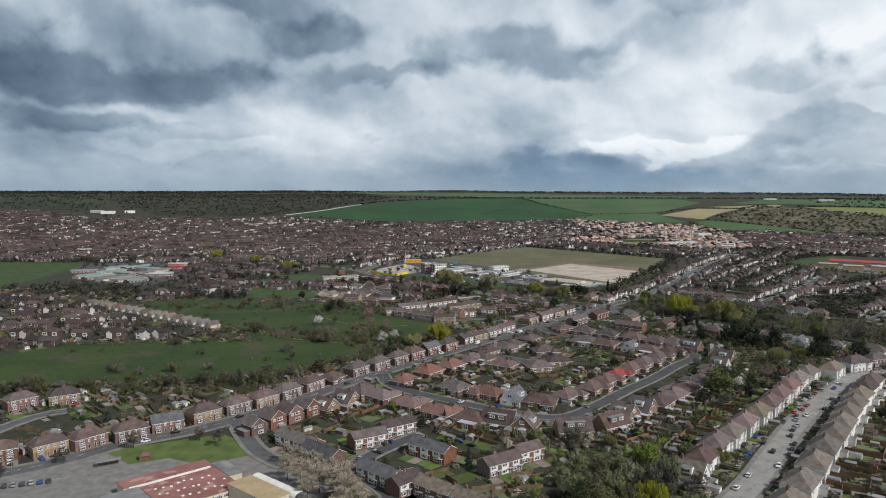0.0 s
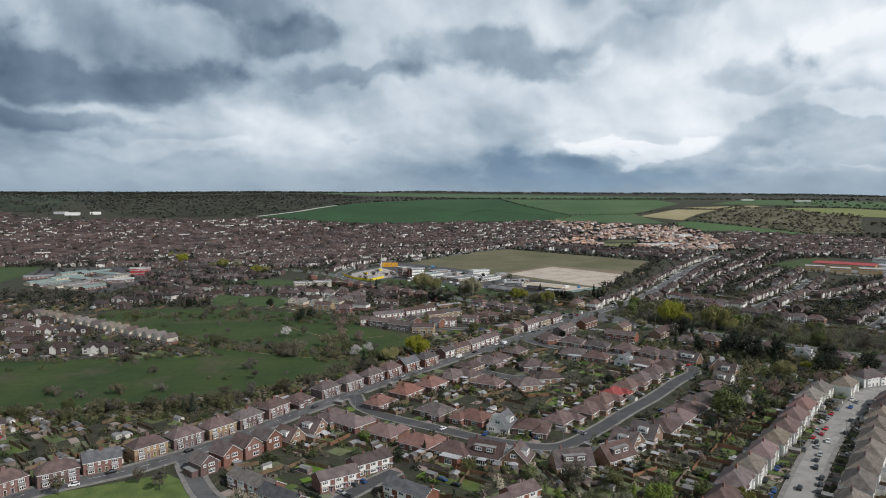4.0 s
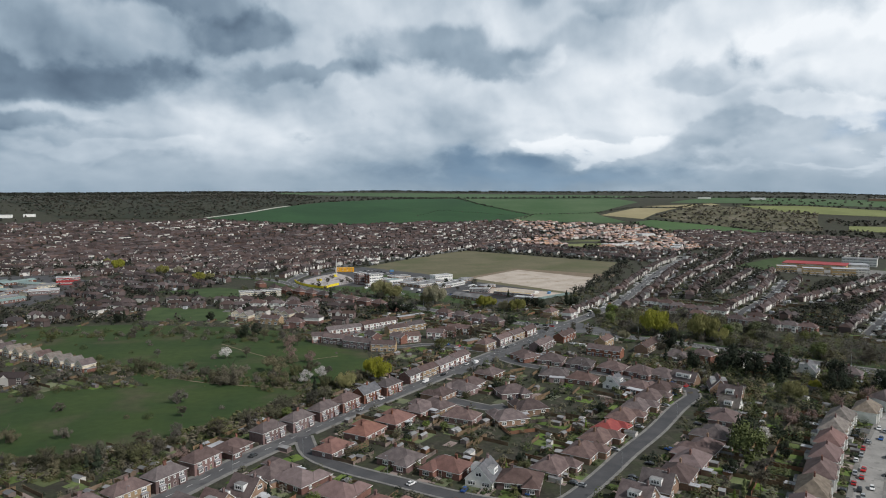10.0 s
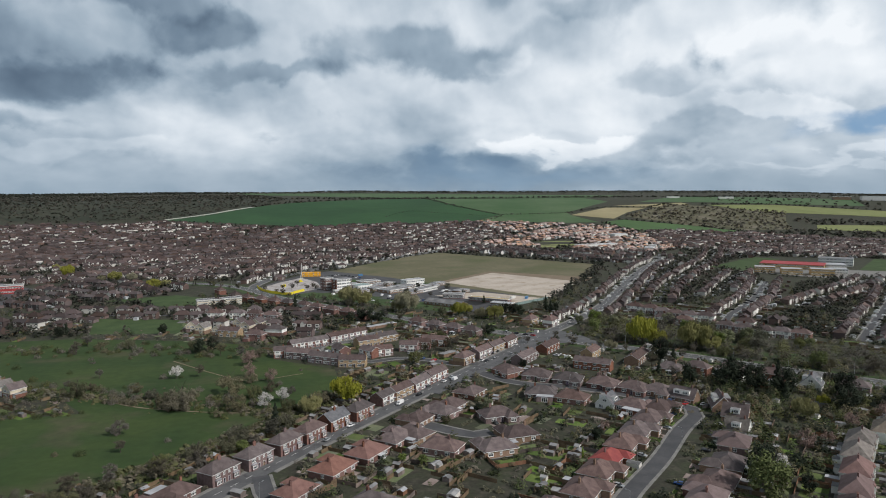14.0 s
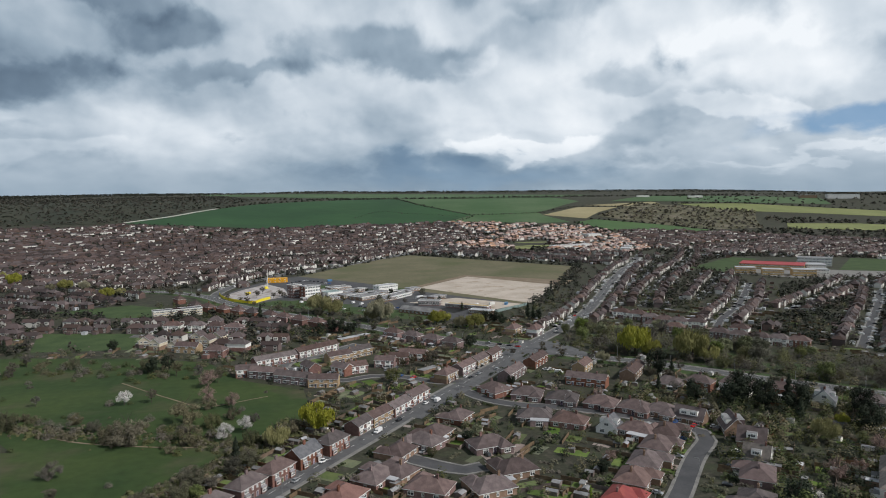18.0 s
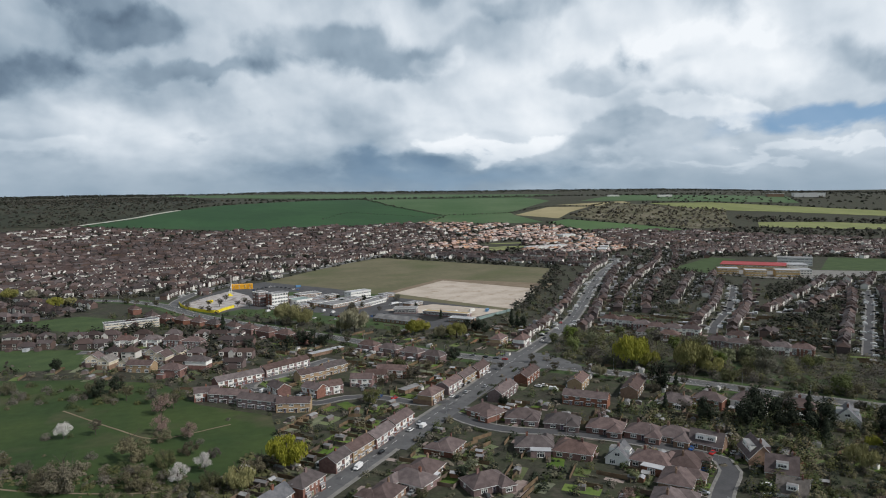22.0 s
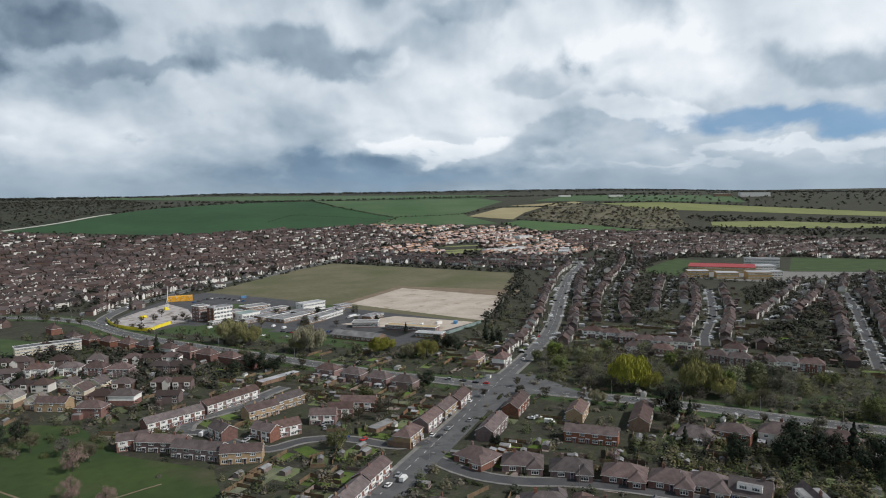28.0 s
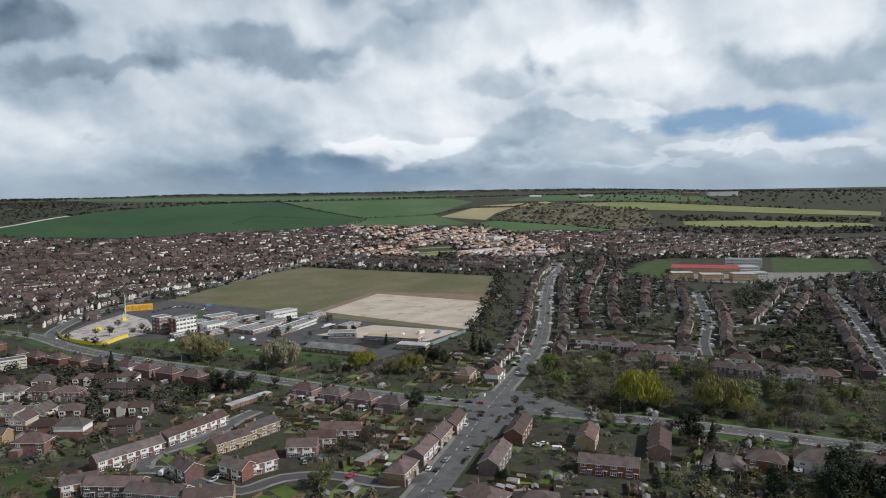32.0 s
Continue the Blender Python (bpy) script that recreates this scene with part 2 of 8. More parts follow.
FIELD = mat("dry_playing_field", (0.114, 0.109, 0.061), (0.15, 0.136, 0.083), 50, 1.0, 0.0, fine=0.25, third=((0.092, 0.101, 0.046), 90, 0.5, 0.7))
SAND = mat("bare_sandy_soil", (0.40, 0.343, 0.287), (0.50, 0.44, 0.378), 22, 1.0, 0.0, fine=0.2, third=((0.32, 0.262, 0.2), 16, 0.58, 0.68))
SOIL = mat("stripped_brown_soil", (0.17, 0.13, 0.09), (0.22, 0.175, 0.125), 14, 1.0, 0.0, fine=0.25)
RUBBLE = mat("pale_demolition_rubble", (0.306, 0.281, 0.268), (0.476, 0.451, 0.446), 9, 1.0, 0.0, fine=0.3, third=((0.212, 0.17, 0.152), 12, 0.55, 0.65))
CROP = mat("dark_green_winter_crop", (0.021, 0.061, 0.024), (0.03, 0.08, 0.03), 160, 1.0, 0.0, fine=0.15, third=((0.045, 0.082, 0.039), 300, 0.62, 0.75))
CROP_PALE = mat("striped_green_crop", (0.051, 0.102, 0.041), (0.081, 0.128, 0.061), 150, 1.0, 0.0, fine=0.15)
CROP_BRIGHT = mat("bright_green_crop", (0.055, 0.108, 0.04), (0.072, 0.13, 0.047), 120, 1.0, 0.0, fine=0.12)
# the shadow of cloud on the western fields is put into this dark green
SHADED_PASTURE = mat("cloud_shaded_pasture", (0.022, 0.035, 0.02), (0.036, 0.046, 0.028), 130, 1.0, 0.0, fine=0.4, third=((0.045, 0.066, 0.032), 200, 0.55, 0.62))
STUBBLE = mat("tan_stubble_field", (0.27, 0.235, 0.13), (0.33, 0.29, 0.17), 110, 1.0, 0.0, fine=0.15)
PASTURE = mat("light_pasture", (0.162, 0.187, 0.07), (0.212, 0.23, 0.094), 120, 1.0, 0.0, fine=0.2)
HEATH = mat("scrubby_heath", (0.072, 0.072, 0.04), (0.132, 0.12, 0.079), 60, 1.0, 0.0, fine=0.5, third=((0.18, 0.162, 0.13), 40, 0.56, 0.7))
SCRUB = mat("dark_scrub_hillside", (0.024, 0.03, 0.019), (0.042, 0.045, 0.029), 110, 1.0, 0.0, fine=0.5)
WOODFLOOR = mat("woodland_floor", (0.029, 0.04, 0.019), (0.05, 0.046, 0.032), 14, 1.0, 0.0, fine=0.5, third=((0.04, 0.068, 0.023), 30, 0.52, 0.64))
CHALK = mat("chalky_track", (0.42, 0.42, 0.36), (0.52, 0.52, 0.46), 20, 1.0, 0.0, fine=0.2)
FENCE = mat("weathered_wood_fence", (0.111, 0.076, 0.056), (0.187, 0.132, 0.094), 3, 0.95, 0.45, hue=0.02, fine=0.3)
FENCE_O = mat("orange_stained_fence", (0.19, 0.098, 0.06), (0.25, 0.135, 0.082), 3, 0.95, 0.2, fine=0.25)
HEDGE = mat("clipped_hedge_leaves", (0.038, 0.052, 0.021), (0.064, 0.079, 0.032), 2, 1.0, 0.4, fine=0.5)
BARK = mat("tree_bark", (0.06, 0.05, 0.04), (0.10, 0.085, 0.07), 1.5, 1.0, 0.2, fine=0.3)
TWIGS = mat("bare_brown_twigs", (0.086, 0.075, 0.054), (0.138, 0.121, 0.086), 2.5, 1.0, 0.3, hue=0.02, fine=0.3)
# paler copy of the brown twigs, with the sun on them in the colour
SUNLIT_TWIGS = mat("sunlit_beige_twigs", (0.33, 0.285, 0.22), (0.43, 0.375, 0.30), 2.5, 1.0, 0.2, fine=0.3)
WOODLEAF = mat("olive_brown_spring_trees", (0.115, 0.116, 0.062), (0.185, 0.178, 0.1), 6, 1.0, 0.3, island=False, hue=0.015, fine=0.3)
OLIVE = mat("olive_bush_leaves", (0.068, 0.07, 0.033), (0.108, 0.106, 0.052), 2, 1.0, 0.35, hue=0.02, fine=0.3)
DARK_LEAF = mat("dark_evergreen_leaves", (0.014, 0.022, 0.013), (0.029, 0.037, 0.021), 2, 0.9, 0.35, fine=0.4)
GREEN_LEAF = mat("green_conifer_leaves", (0.088, 0.112, 0.034), (0.15, 0.172, 0.055), 2, 0.9, 0.35, hue=0.02, fine=0.4)
WILLOW = mat("yellow_green_willow_shoots", (0.185, 0.18, 0.05), (0.275, 0.255, 0.078), 2.5, 0.9, 0.25, hue=0.015, fine=0.3)
BLOSSOM = mat("white_blossom", (0.42, 0.40, 0.38), (0.58, 0.56, 0.54), 2, 0.9, 0.2, fine=0.2)
PINK = mat("pinkish_budding_twigs", (0.19, 0.13, 0.115), (0.27, 0.19, 0.165), 2, 0.95, 0.2, fine=0.3)
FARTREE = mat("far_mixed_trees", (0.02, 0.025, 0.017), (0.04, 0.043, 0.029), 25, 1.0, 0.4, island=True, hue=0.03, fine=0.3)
FARBROWN = mat("far_bare_trees", (0.048, 0.043, 0.034), (0.08, 0.072, 0.055), 25, 1.0, 0.4, island=True, hue=0.02, fine=0.3)
FARPALE = mat("pale_scrub_bushes", (0.096, 0.084, 0.053), (0.15, 0.132, 0.092), 25, 1.0, 0.35, island=True, hue=0.02, fine=0.3)
FAR_ROOF = mat("far_brown_roofs", (0.05, 0.036, 0.036), (0.092, 0.063, 0.059), 60, 0.9, 0.5, island=True, hue=0.02, fine=0.2)
# bright orange here stands for a patch of sun on the far estate
FAR_SUNLIT = mat("far_sunlit_roofs", (0.24, 0.145, 0.115), (0.36, 0.235, 0.19), 60, 0.9, 0.4, island=True, hue=0.015, fine=0.2)
FAR_WALL = mat("far_brick_walls", (0.085, 0.056, 0.05), (0.135, 0.09, 0.08), 60, 0.9, 0.4, island=True, hue=0.02, fine=0.2)
FAR_WHITE = mat("far_rendered_walls", (0.52, 0.50, 0.46), (0.68, 0.66, 0.62), 60, 0.85, 0.2, island=True, fine=0.1)
TYRE = mat("black_rubber_tyre", (0.015, 0.015, 0.015), (0.025, 0.025, 0.025), 1, 0.9)
METAL = mat("galvanised_steel", (0.30, 0.31, 0.32), (0.38, 0.39, 0.40), 1, 0.5, 0.1, metal=0.6, fine=0.1)
YELLOW = mat("yellow_hoarding_boards", (0.72, 0.58, 0.03), (0.80, 0.66, 0.05), 6, 0.6, 0.05, fine=0.08)
ORANGE = mat("orange_site_cabins", (0.70, 0.33, 0.02), (0.80, 0.40, 0.03), 4, 0.55, 0.06, fine=0.08)
BLUEW = mat("blue_cladding", (0.10, 0.24, 0.42), (0.14, 0.30, 0.50), 4, 0.5, 0.2, fine=0.1)
REDC = mat("red_cladding", (0.32, 0.035, 0.04), (0.38, 0.05, 0.05), 6, 0.6, 0.1, fine=0.1)
REDROOF = mat("faded_red_felt_roof", (0.24, 0.11, 0.1), (0.32, 0.16, 0.145), 9, 0.9, 0.05, fine=0.2, third=((0.45, 0.26, 0.23), 6, 0.58, 0.66))
GREENROOF = mat("pale_green_metal_roof", (0.17, 0.235, 0.225), (0.235, 0.3, 0.285), 9, 0.6, 0.12, fine=0.12)
TANROOF = mat("tan_gravel_roof", (0.38, 0.29, 0.17), (0.46, 0.36, 0.22), 6, 0.95, 0.05, fine=0.2)
CAR_PAINT = {
    "white": mat("white_car_paint", (0.70, 0.70, 0.70), (0.76, 0.76, 0.76), 2, 0.25, 0.05, fine=0.03),
    "black": mat("black_car_paint", (0.012, 0.012, 0.014), (0.02, 0.02, 0.022), 2, 0.22, 0.1, fine=0.03),
    "silver": mat("silver_car_paint", (0.36, 0.37, 0.38), (0.42, 0.43, 0.44), 2, 0.28, 0.2, metal=0.4, fine=0.03),
    "red": mat("red_car_paint", (0.42, 0.02, 0.02), (0.48, 0.03, 0.03), 2, 0.25, 0.1, fine=0.03),
    "blue": mat("blue_car_paint", (0.02, 0.06, 0.20), (0.03, 0.09, 0.26), 2, 0.25, 0.2, fine=0.03),
    "dark_grey": mat("dark_grey_car_paint", (0.05, 0.055, 0.06), (0.07, 0.075, 0.08), 2, 0.25, 0.2, fine=0.03),
}

# ---------------------------------------------------------------- helpers for meshes
RND = random.Random(7)


def land(x, y):
    """Height of the ground: a flat town, then a long hill to the north with low tops on the skyline."""
    u = min(max((y - 1550) / 1350, 0), 1)
    v = min(max((y - 2900) / 1500, 0), 1)
    g = min(max((x - 2200) / 1300, 0), 1)
    h = (84 * u * u * (3 - 2 * u) + 22 * v * v * (3 - 2 * v)) * (1 - 0.26 * g * g * (3 - 2 * g))
    for cx, cy, r, top in ((60, 4450, 330, 10), (-900, 4200, 420, 5), (1500, 4000, 500, 4), (700, 4500, 260, 4), (-520, 3250, 380, 7)):
        h += top * math.exp(-((x - cx) ** 2 + (y - cy) ** 2) / (r * r))
    return h


class Shape:
    """A mesh put together from boxes, roofs and quads, with a material number for each face."""

    def __init__(self):
        self.v, self.f, self.m = [], [], []

    def add(self, verts, faces, k=0):
        n = len(self.v)
        self.v += verts
        self.f += [tuple(i + n for i in q) for q in faces]
        self.m += [k] * len(faces)

    def box(self, x0, x1, y0, y1, z0, z1, k=0, top=None):
        self.add([(x0, y0, z0), (x1, y0, z0), (x1, y1, z0), (x0, y1, z0), (x0, y0, z1), (x1, y0, z1), (x1, y1, z1), (x0, y1, z1)],
                 [(3, 2, 1, 0), (0, 1, 5, 4), (1, 2, 6, 5), (2, 3, 7, 6), (3, 0, 4, 7)], k)
        self.add([(x0, y0, z1), (x1, y0, z1), (x1, y1, z1), (x0, y1, z1)], [(0, 1, 2, 3)], k if top is None else top)

    def hip(self, x0, x1, y0, y1, z, zr, over=0.35, k=0, t=0.18, edge=None):
        x0, x1, y0, y1 = x0 - over, x1 + over, y0 - over, y1 + over
        w, d = x1 - x0, y1 - y0
        if w >= d:
            r = [(x0 + d * 0.5, (y0 + y1) / 2, zr), (x1 - d * 0.5, (y0 + y1) / 2, zr)]
        else:
            r = [((x0 + x1) / 2, y0 + w * 0.5, zr), ((x0 + x1) / 2, y1 - w * 0.5, zr)]
        low = [(x0, y0, z - t), (x1, y0, z - t), (x1, y1, z - t), (x0, y1, z - t)]
        up = [(a, b, c + t) for a, b, c in low]
        sides = [(4, 5, 9, 8), (6, 7, 8, 9), (5, 6, 9), (7, 4, 8)] if w >= d else [(5, 6, 9, 8), (7, 4, 8, 9), (4, 5, 8), (6, 7, 9)]
        self.add(low + up + r, [(3, 2, 1, 0), (0, 1, 5, 4), (1, 2, 6, 5), (2, 3, 7, 6), (3, 0, 4, 7)] + sides, k)
        if edge is not None:
            self.m[-9:-4] = [edge] * 5

    def gable(self, x0, x1, y0, y1, z, zr, over=0.3, k=0, t=0.2, along="x", edge=None):
        """A pitched roof whose ridge runs along x or y, as two slabs; edge: the number for its fascia boards."""
        e = k if edge is None else edge
        if along == "x":
            m = (y0 + y1) / 2
            s = (zr - z) / (m - y0)
            zo = z - s * over
            for a, b in ((y0 - over, m), (y1 + over, m)):
                v = [(x0 - over, a, zo - t), (x1 + over, a, zo - t), (x1 + over, b, zr - t), (x0 - over, b, zr - t),
                     (x0 - over, a, zo), (x1 + over, a, zo), (x1 + over, b, zr), (x0 - over, b, zr)]
                self.add(v, [(4, 5, 6, 7)], k)
                self.add(v, [(3, 2, 1, 0), (0, 1, 5, 4), (1, 2, 6, 5), (3, 0, 4, 7)], e)
        else:
            m = (x0 + x1) / 2
            s = (zr - z) / (m - x0)
            zo = z - s * over
            for a, b in ((x0 - over, m), (x1 + over, m)):
                v = [(a, y0 - over, zo - t), (a, y1 + over, zo - t), (b, y1 + over, zr - t), (b, y0 - over, zr - t),
                     (a, y0 - over, zo), (a, y1 + over, zo), (b, y1 + over, zr), (b, y0 - over, zr)]
                self.add(v, [(4, 7, 6, 5)], k)
                self.add(v, [(0, 1, 2, 3), (0, 4, 5, 1), (1, 5, 6, 2), (3, 7, 4, 0)], e)

    def prism(self, x0, x1, y0, y1, z, zr, k=0, along="x"):
        """The wall under a pitched roof."""
        if along == "x":
            m = (y0 + y1) / 2
            self.add([(x0, y0, z), (x0, y1, z), (x0, m, zr), (x1, y0, z), (x1, y1, z), (x1, m, zr)], [(0, 2, 1), (3, 4, 5)], k)
        else:
            m = (x0 + x1) / 2
            self.add([(x0, y0, z), (x1, y0, z), (m, y0, zr), (x0, y1, z), (x1, y1, z), (m, y1, zr)], [(0, 1, 2), (3, 5, 4)], k)

    def mesh(self, name, *mats):
        me = bpy.data.meshes.new(name)
        me.from_pydata(self.v, [], self.f)
        for m in mats:
            me.materials.append(m)
        if len(mats) > 1:
            me.polygons.foreach_set("material_index", self.m)
        me.update()
        return me


def part(name, me, parent, label="", at=None):
    ob = new(name, me)
    ob.parent = parent
    if at is not None:
        ob.matrix_basis = at
    return tagged(ob, label)


def thing(name, label, category, group="", kind="", at=None):
    ob = new(name)
    if at is not None:
        ob.matrix_basis = at
    return tagged(ob, label, category, group, kind)


def setting(name, me, label, category, kind="structure"):
    return tagged(new(name, me), label, category, "", kind)


def inside(p, poly):
    x, y = p
    hit, j = False, len(poly) - 1
    for i in range(len(poly)):
        (xi, yi), (xj, yj) = poly[i], poly[j]
        if (yi > y) != (yj > y) and x < (xj - xi) * (y - yi) / (yj - yi) + xi:
            hit = not hit
        j = i
    return hit


def smooth_line(pts, step=6.0):
    """Points every few metres on a smooth curve through pts."""
    p = [Vector(q) for q in pts]
    p = [2 * p[0] - p[1]] + p + [2 * p[-1] - p[-2]]
    out = []
    for i in range(1, len(p) - 2):
        a, b, c, d = p[i - 1:i + 3]
        n = max(1, int((c - b).length / step))
        for k in range(n):
            t = k / n
            out.append(0.5 * (2 * b + (c - a) * t + (2 * a - 5 * b + 4 * c - d) * t * t + (3 * b - a - 3 * c + d) * t ** 3))
    return out + [p[-2]]


def strip(line, off0, off1, z0, z1=None, shape=None, k=0, drop=None):
    """A ribbon beside a line between two offsets (left positive); with z1 it has an upright edge on both sides."""
    s = shape or Shape()
    rows = []
    for i, q in enumerate(line):
        d = (line[min(i + 1, len(line) - 1)] - line[max(i - 1, 0)]).normalized()
        n = Vector((-d.y, d.x))
        rows.append((q + n * off0, q + n * off1))
    for (a, b), (c, d) in zip(rows, rows[1:]):
        if drop and drop((a + b + c + d) / 4):
            continue
        h = [land(*q) for q in (a, b, c, d)]
        z = z0 if z1 is None else z1
        top = [(a.x, a.y, h[0] + z), (b.x, b.y, h[1] + z), (d.x, d.y, h[3] + z), (c.x, c.y, h[2] + z)]
        if z1 is None:
            s.add(top, [(0, 1, 2, 3)], k)
        else:
            low = [(p[0], p[1], p[2] - z1 + z0) for p in top]
            s.add(top + low, [(0, 1, 2, 3), (4, 5, 1, 0), (5, 6, 2, 1), (6, 7, 3, 2), (7, 4, 0, 3)], k)
    return s


def sheet(name, poly, material, label, category, z=0.03, step=60.0, kind="structure"):
    """A piece of ground with this outline, laid on the land."""
    bm = bmesh.new()
    bm.faces.new([bm.verts.new((x, y, 0)) for x, y in poly])
    bmesh.ops.triangulate(bm, faces=bm.faces[:])
    for _ in range(5):
        long = [e for e in bm.edges if e.calc_length() > step]
        if not long:
            break
        bmesh.ops.subdivide_edges(bm, edges=long, cuts=1)
        bmesh.ops.triangulate(bm, faces=bm.faces[:])
    for v in bm.verts:
        v.co.z = land(v.co.x, v.co.y) + z
    bmesh.ops.recalc_face_normals(bm, faces=bm.faces[:])
    me = bpy.data.meshes.new(name)
    bm.to_mesh(me)
    bm.free()
    if me.polygons[0].normal.z < 0:
        me.flip_normals()
    me.materials.append(material)
    return setting(name, me, label, category, kind)


# ---------------------------------------------------------------- ground
def make_ground():
    xs = list(np.arange(-5200, 5201, 80.0))
    ys = list(np.arange(-2400, 5401, 75.0))
    v = [(x, y, land(x, y)) for y in ys for x in xs]
    n = len(xs)
    f = [(j * n + i, j * n + i + 1, (j + 1) * n + i + 1, (j + 1) * n + i) for j in range(len(ys) - 1) for i in range(n - 1)]
    me = bpy.data.meshes.new("ground")
    me.from_pydata(v, [], f)
    me.materials.append(GARDEN)
    me.update()
    setting("ground", me, "dull green and brown ground of gardens and verges", "ground")


make_ground()

MEADOW_EDGE = [(-330, 440), (-285, 515), (-205, 522), (-140, 528), (-165, 562), (-205, 600), (-290, 668), (-300, 722), (-215, 728), (-125, 706), (-76, 684), (-50, 632), (-10, 600),
               (-6, 560), (-22, 512), (-52, 466), (-94, 430), (-152, 415), (-213, 398), (-260, 388)]
PITCH_EDGE = [(-22, 1168), (38, 1262), (108, 1370), (170, 1440), (393, 1180), (300, 1010), (212, 862), (160, 905), (118, 985), (60, 1075)]
SAND_EDGE = [(123, 1013), (203, 1105), (293, 991), (217, 872)]
SITE_EDGE = [(-106, 1000), (-88, 962), (-64, 938), (-40, 945), (60, 850), (120, 800), (165, 830), (212, 862), (118, 985), (60, 1075), (-22, 1168), (-60, 1130), (-90, 1060)]
ACADEMY_EDGE = [(535, 1118), (560, 1045), (620, 965), (840, 975), (965, 1092), (860, 1185), (700, 1250)]
LEFT_SCHOOL = [(-540, 1000), (-430, 860), (-355, 835), (-350, 920), (-375, 1045), (-445, 1115), (-560, 1090)]
PARK_FAR = [(-521, 813), (-534, 1002), (-570, 1105), (-720, 1105), (-720, 800)]
WOOD_EDGE = [(162, 700), (215, 640), (262, 590), (300, 548), (420, 430), (470, 480), (340, 610), (300, 660), (262, 715), (225, 765)]
NEAR_SCHOOL = [(-170, 285), (-105, 322), (-62, 290), (-40, 262), (-40, 225), (-130, 215), (-190, 240)]

sheet("meadow", MEADOW_EDGE, MEADOW, "rough green meadow with worn paths", "meadow", 0.03)
sheet("playing_field", PITCH_EDGE, FIELD, "large dry grass playing field", "field", 0.04)
sheet("stripped_soil", [(112, 1018), (203, 1122), (325, 1030), (306, 1000), (293, 991), (203, 1105), (123, 1013)], SOIL, "strip of bare brown soil round the sandy pitch", "soil", 0.09)
sheet("sandy_pitch", SAND_EDGE, SAND, "bare pale sandy pitch under construction", "pitch", 0.075)
sheet("school_yard", SITE_EDGE, ESTATE_ROAD, "grey paved school grounds", "school yard", 0.05)
sheet("demolition_site", [(-104, 998), (-88, 964), (-64, 941), (-50, 962), (-28, 985), (-38, 1050), (-60, 1095), (-85, 1050)], RUBBLE, "pale rubble of a cleared building site", "rubble", 0.09)
sheet("works_yard", [(95, 905), (170, 842), (208, 868), (150, 925)], SAND, "dusty works yard behind the school", "yard", 0.085)
sheet("court_grass", [(-8, 1012), (14, 1028), (36, 1048), (8, 1066), (-22, 1040)], VERGE, "patch of grass behind the school tower", "grass", 0.075)
sheet("school_lawn", [(-62, 934), (-40, 957), (-12, 936), (38, 892), (72, 868), (122, 824), (106, 790), (50, 838)], VERGE, "mown grass bank beside the main road", "grass", 0.07)
sheet("academy_lawn", [(538, 1119), (560, 1060), (712, 1208), (690, 1248)], VERGE, "mown green lawn beside the large school", "lawn", 0.05)
sheet("academy_pitch", [(722, 1040), (832, 980), (960, 1092), (860, 1178)], VERGE, "bright green sports pitch", "pitch", 0.05)
sheet("academy_yard", [(560, 1045), (620, 965), (835, 974), (722, 1036), (700, 1060), (640, 1105)], PAVING, "grey school yard and car park", "school yard", 0.045)
sheet("left_school_yard", LEFT_SCHOOL, ESTATE_ROAD, "grey yard round the low school blocks", "school yard", 0.05)
sheet("far_park", PARK_FAR, VERGE, "flat green park", "park", 0.03)
sheet("north_park", [(414, 1641), (518, 1699), (485, 1567), (377, 1468)], PASTURE, "small park of light grass", "park", 0.05)
sheet("woodland_floor", WOOD_EDGE, WOODFLOOR, "grassy floor of the roadside woodland", "grass", 0.03)
sheet("small_green", [(-210, 745), (-120, 735), (-150, 800), (-230, 820)], VERGE, "small green between the estates", "green", 0.04)
sheet("recreation_green", [(-190, 960), (-120, 905), (-165, 870), (-260, 930)], VERGE, "small recreation green", "green", 0.04)
sheet("school_forecourt", NEAR_SCHOOL, PAVING, "paved forecourt of the red-roofed school", "forecourt", 0.04)
sheet("school_front_lawn", [(-150, 300), (-104, 322), (-78, 300), (-100, 284), (-118, 292), (-132, 285)], LAWN, "bright green strip of lawn by the school", "lawn", 0.07)
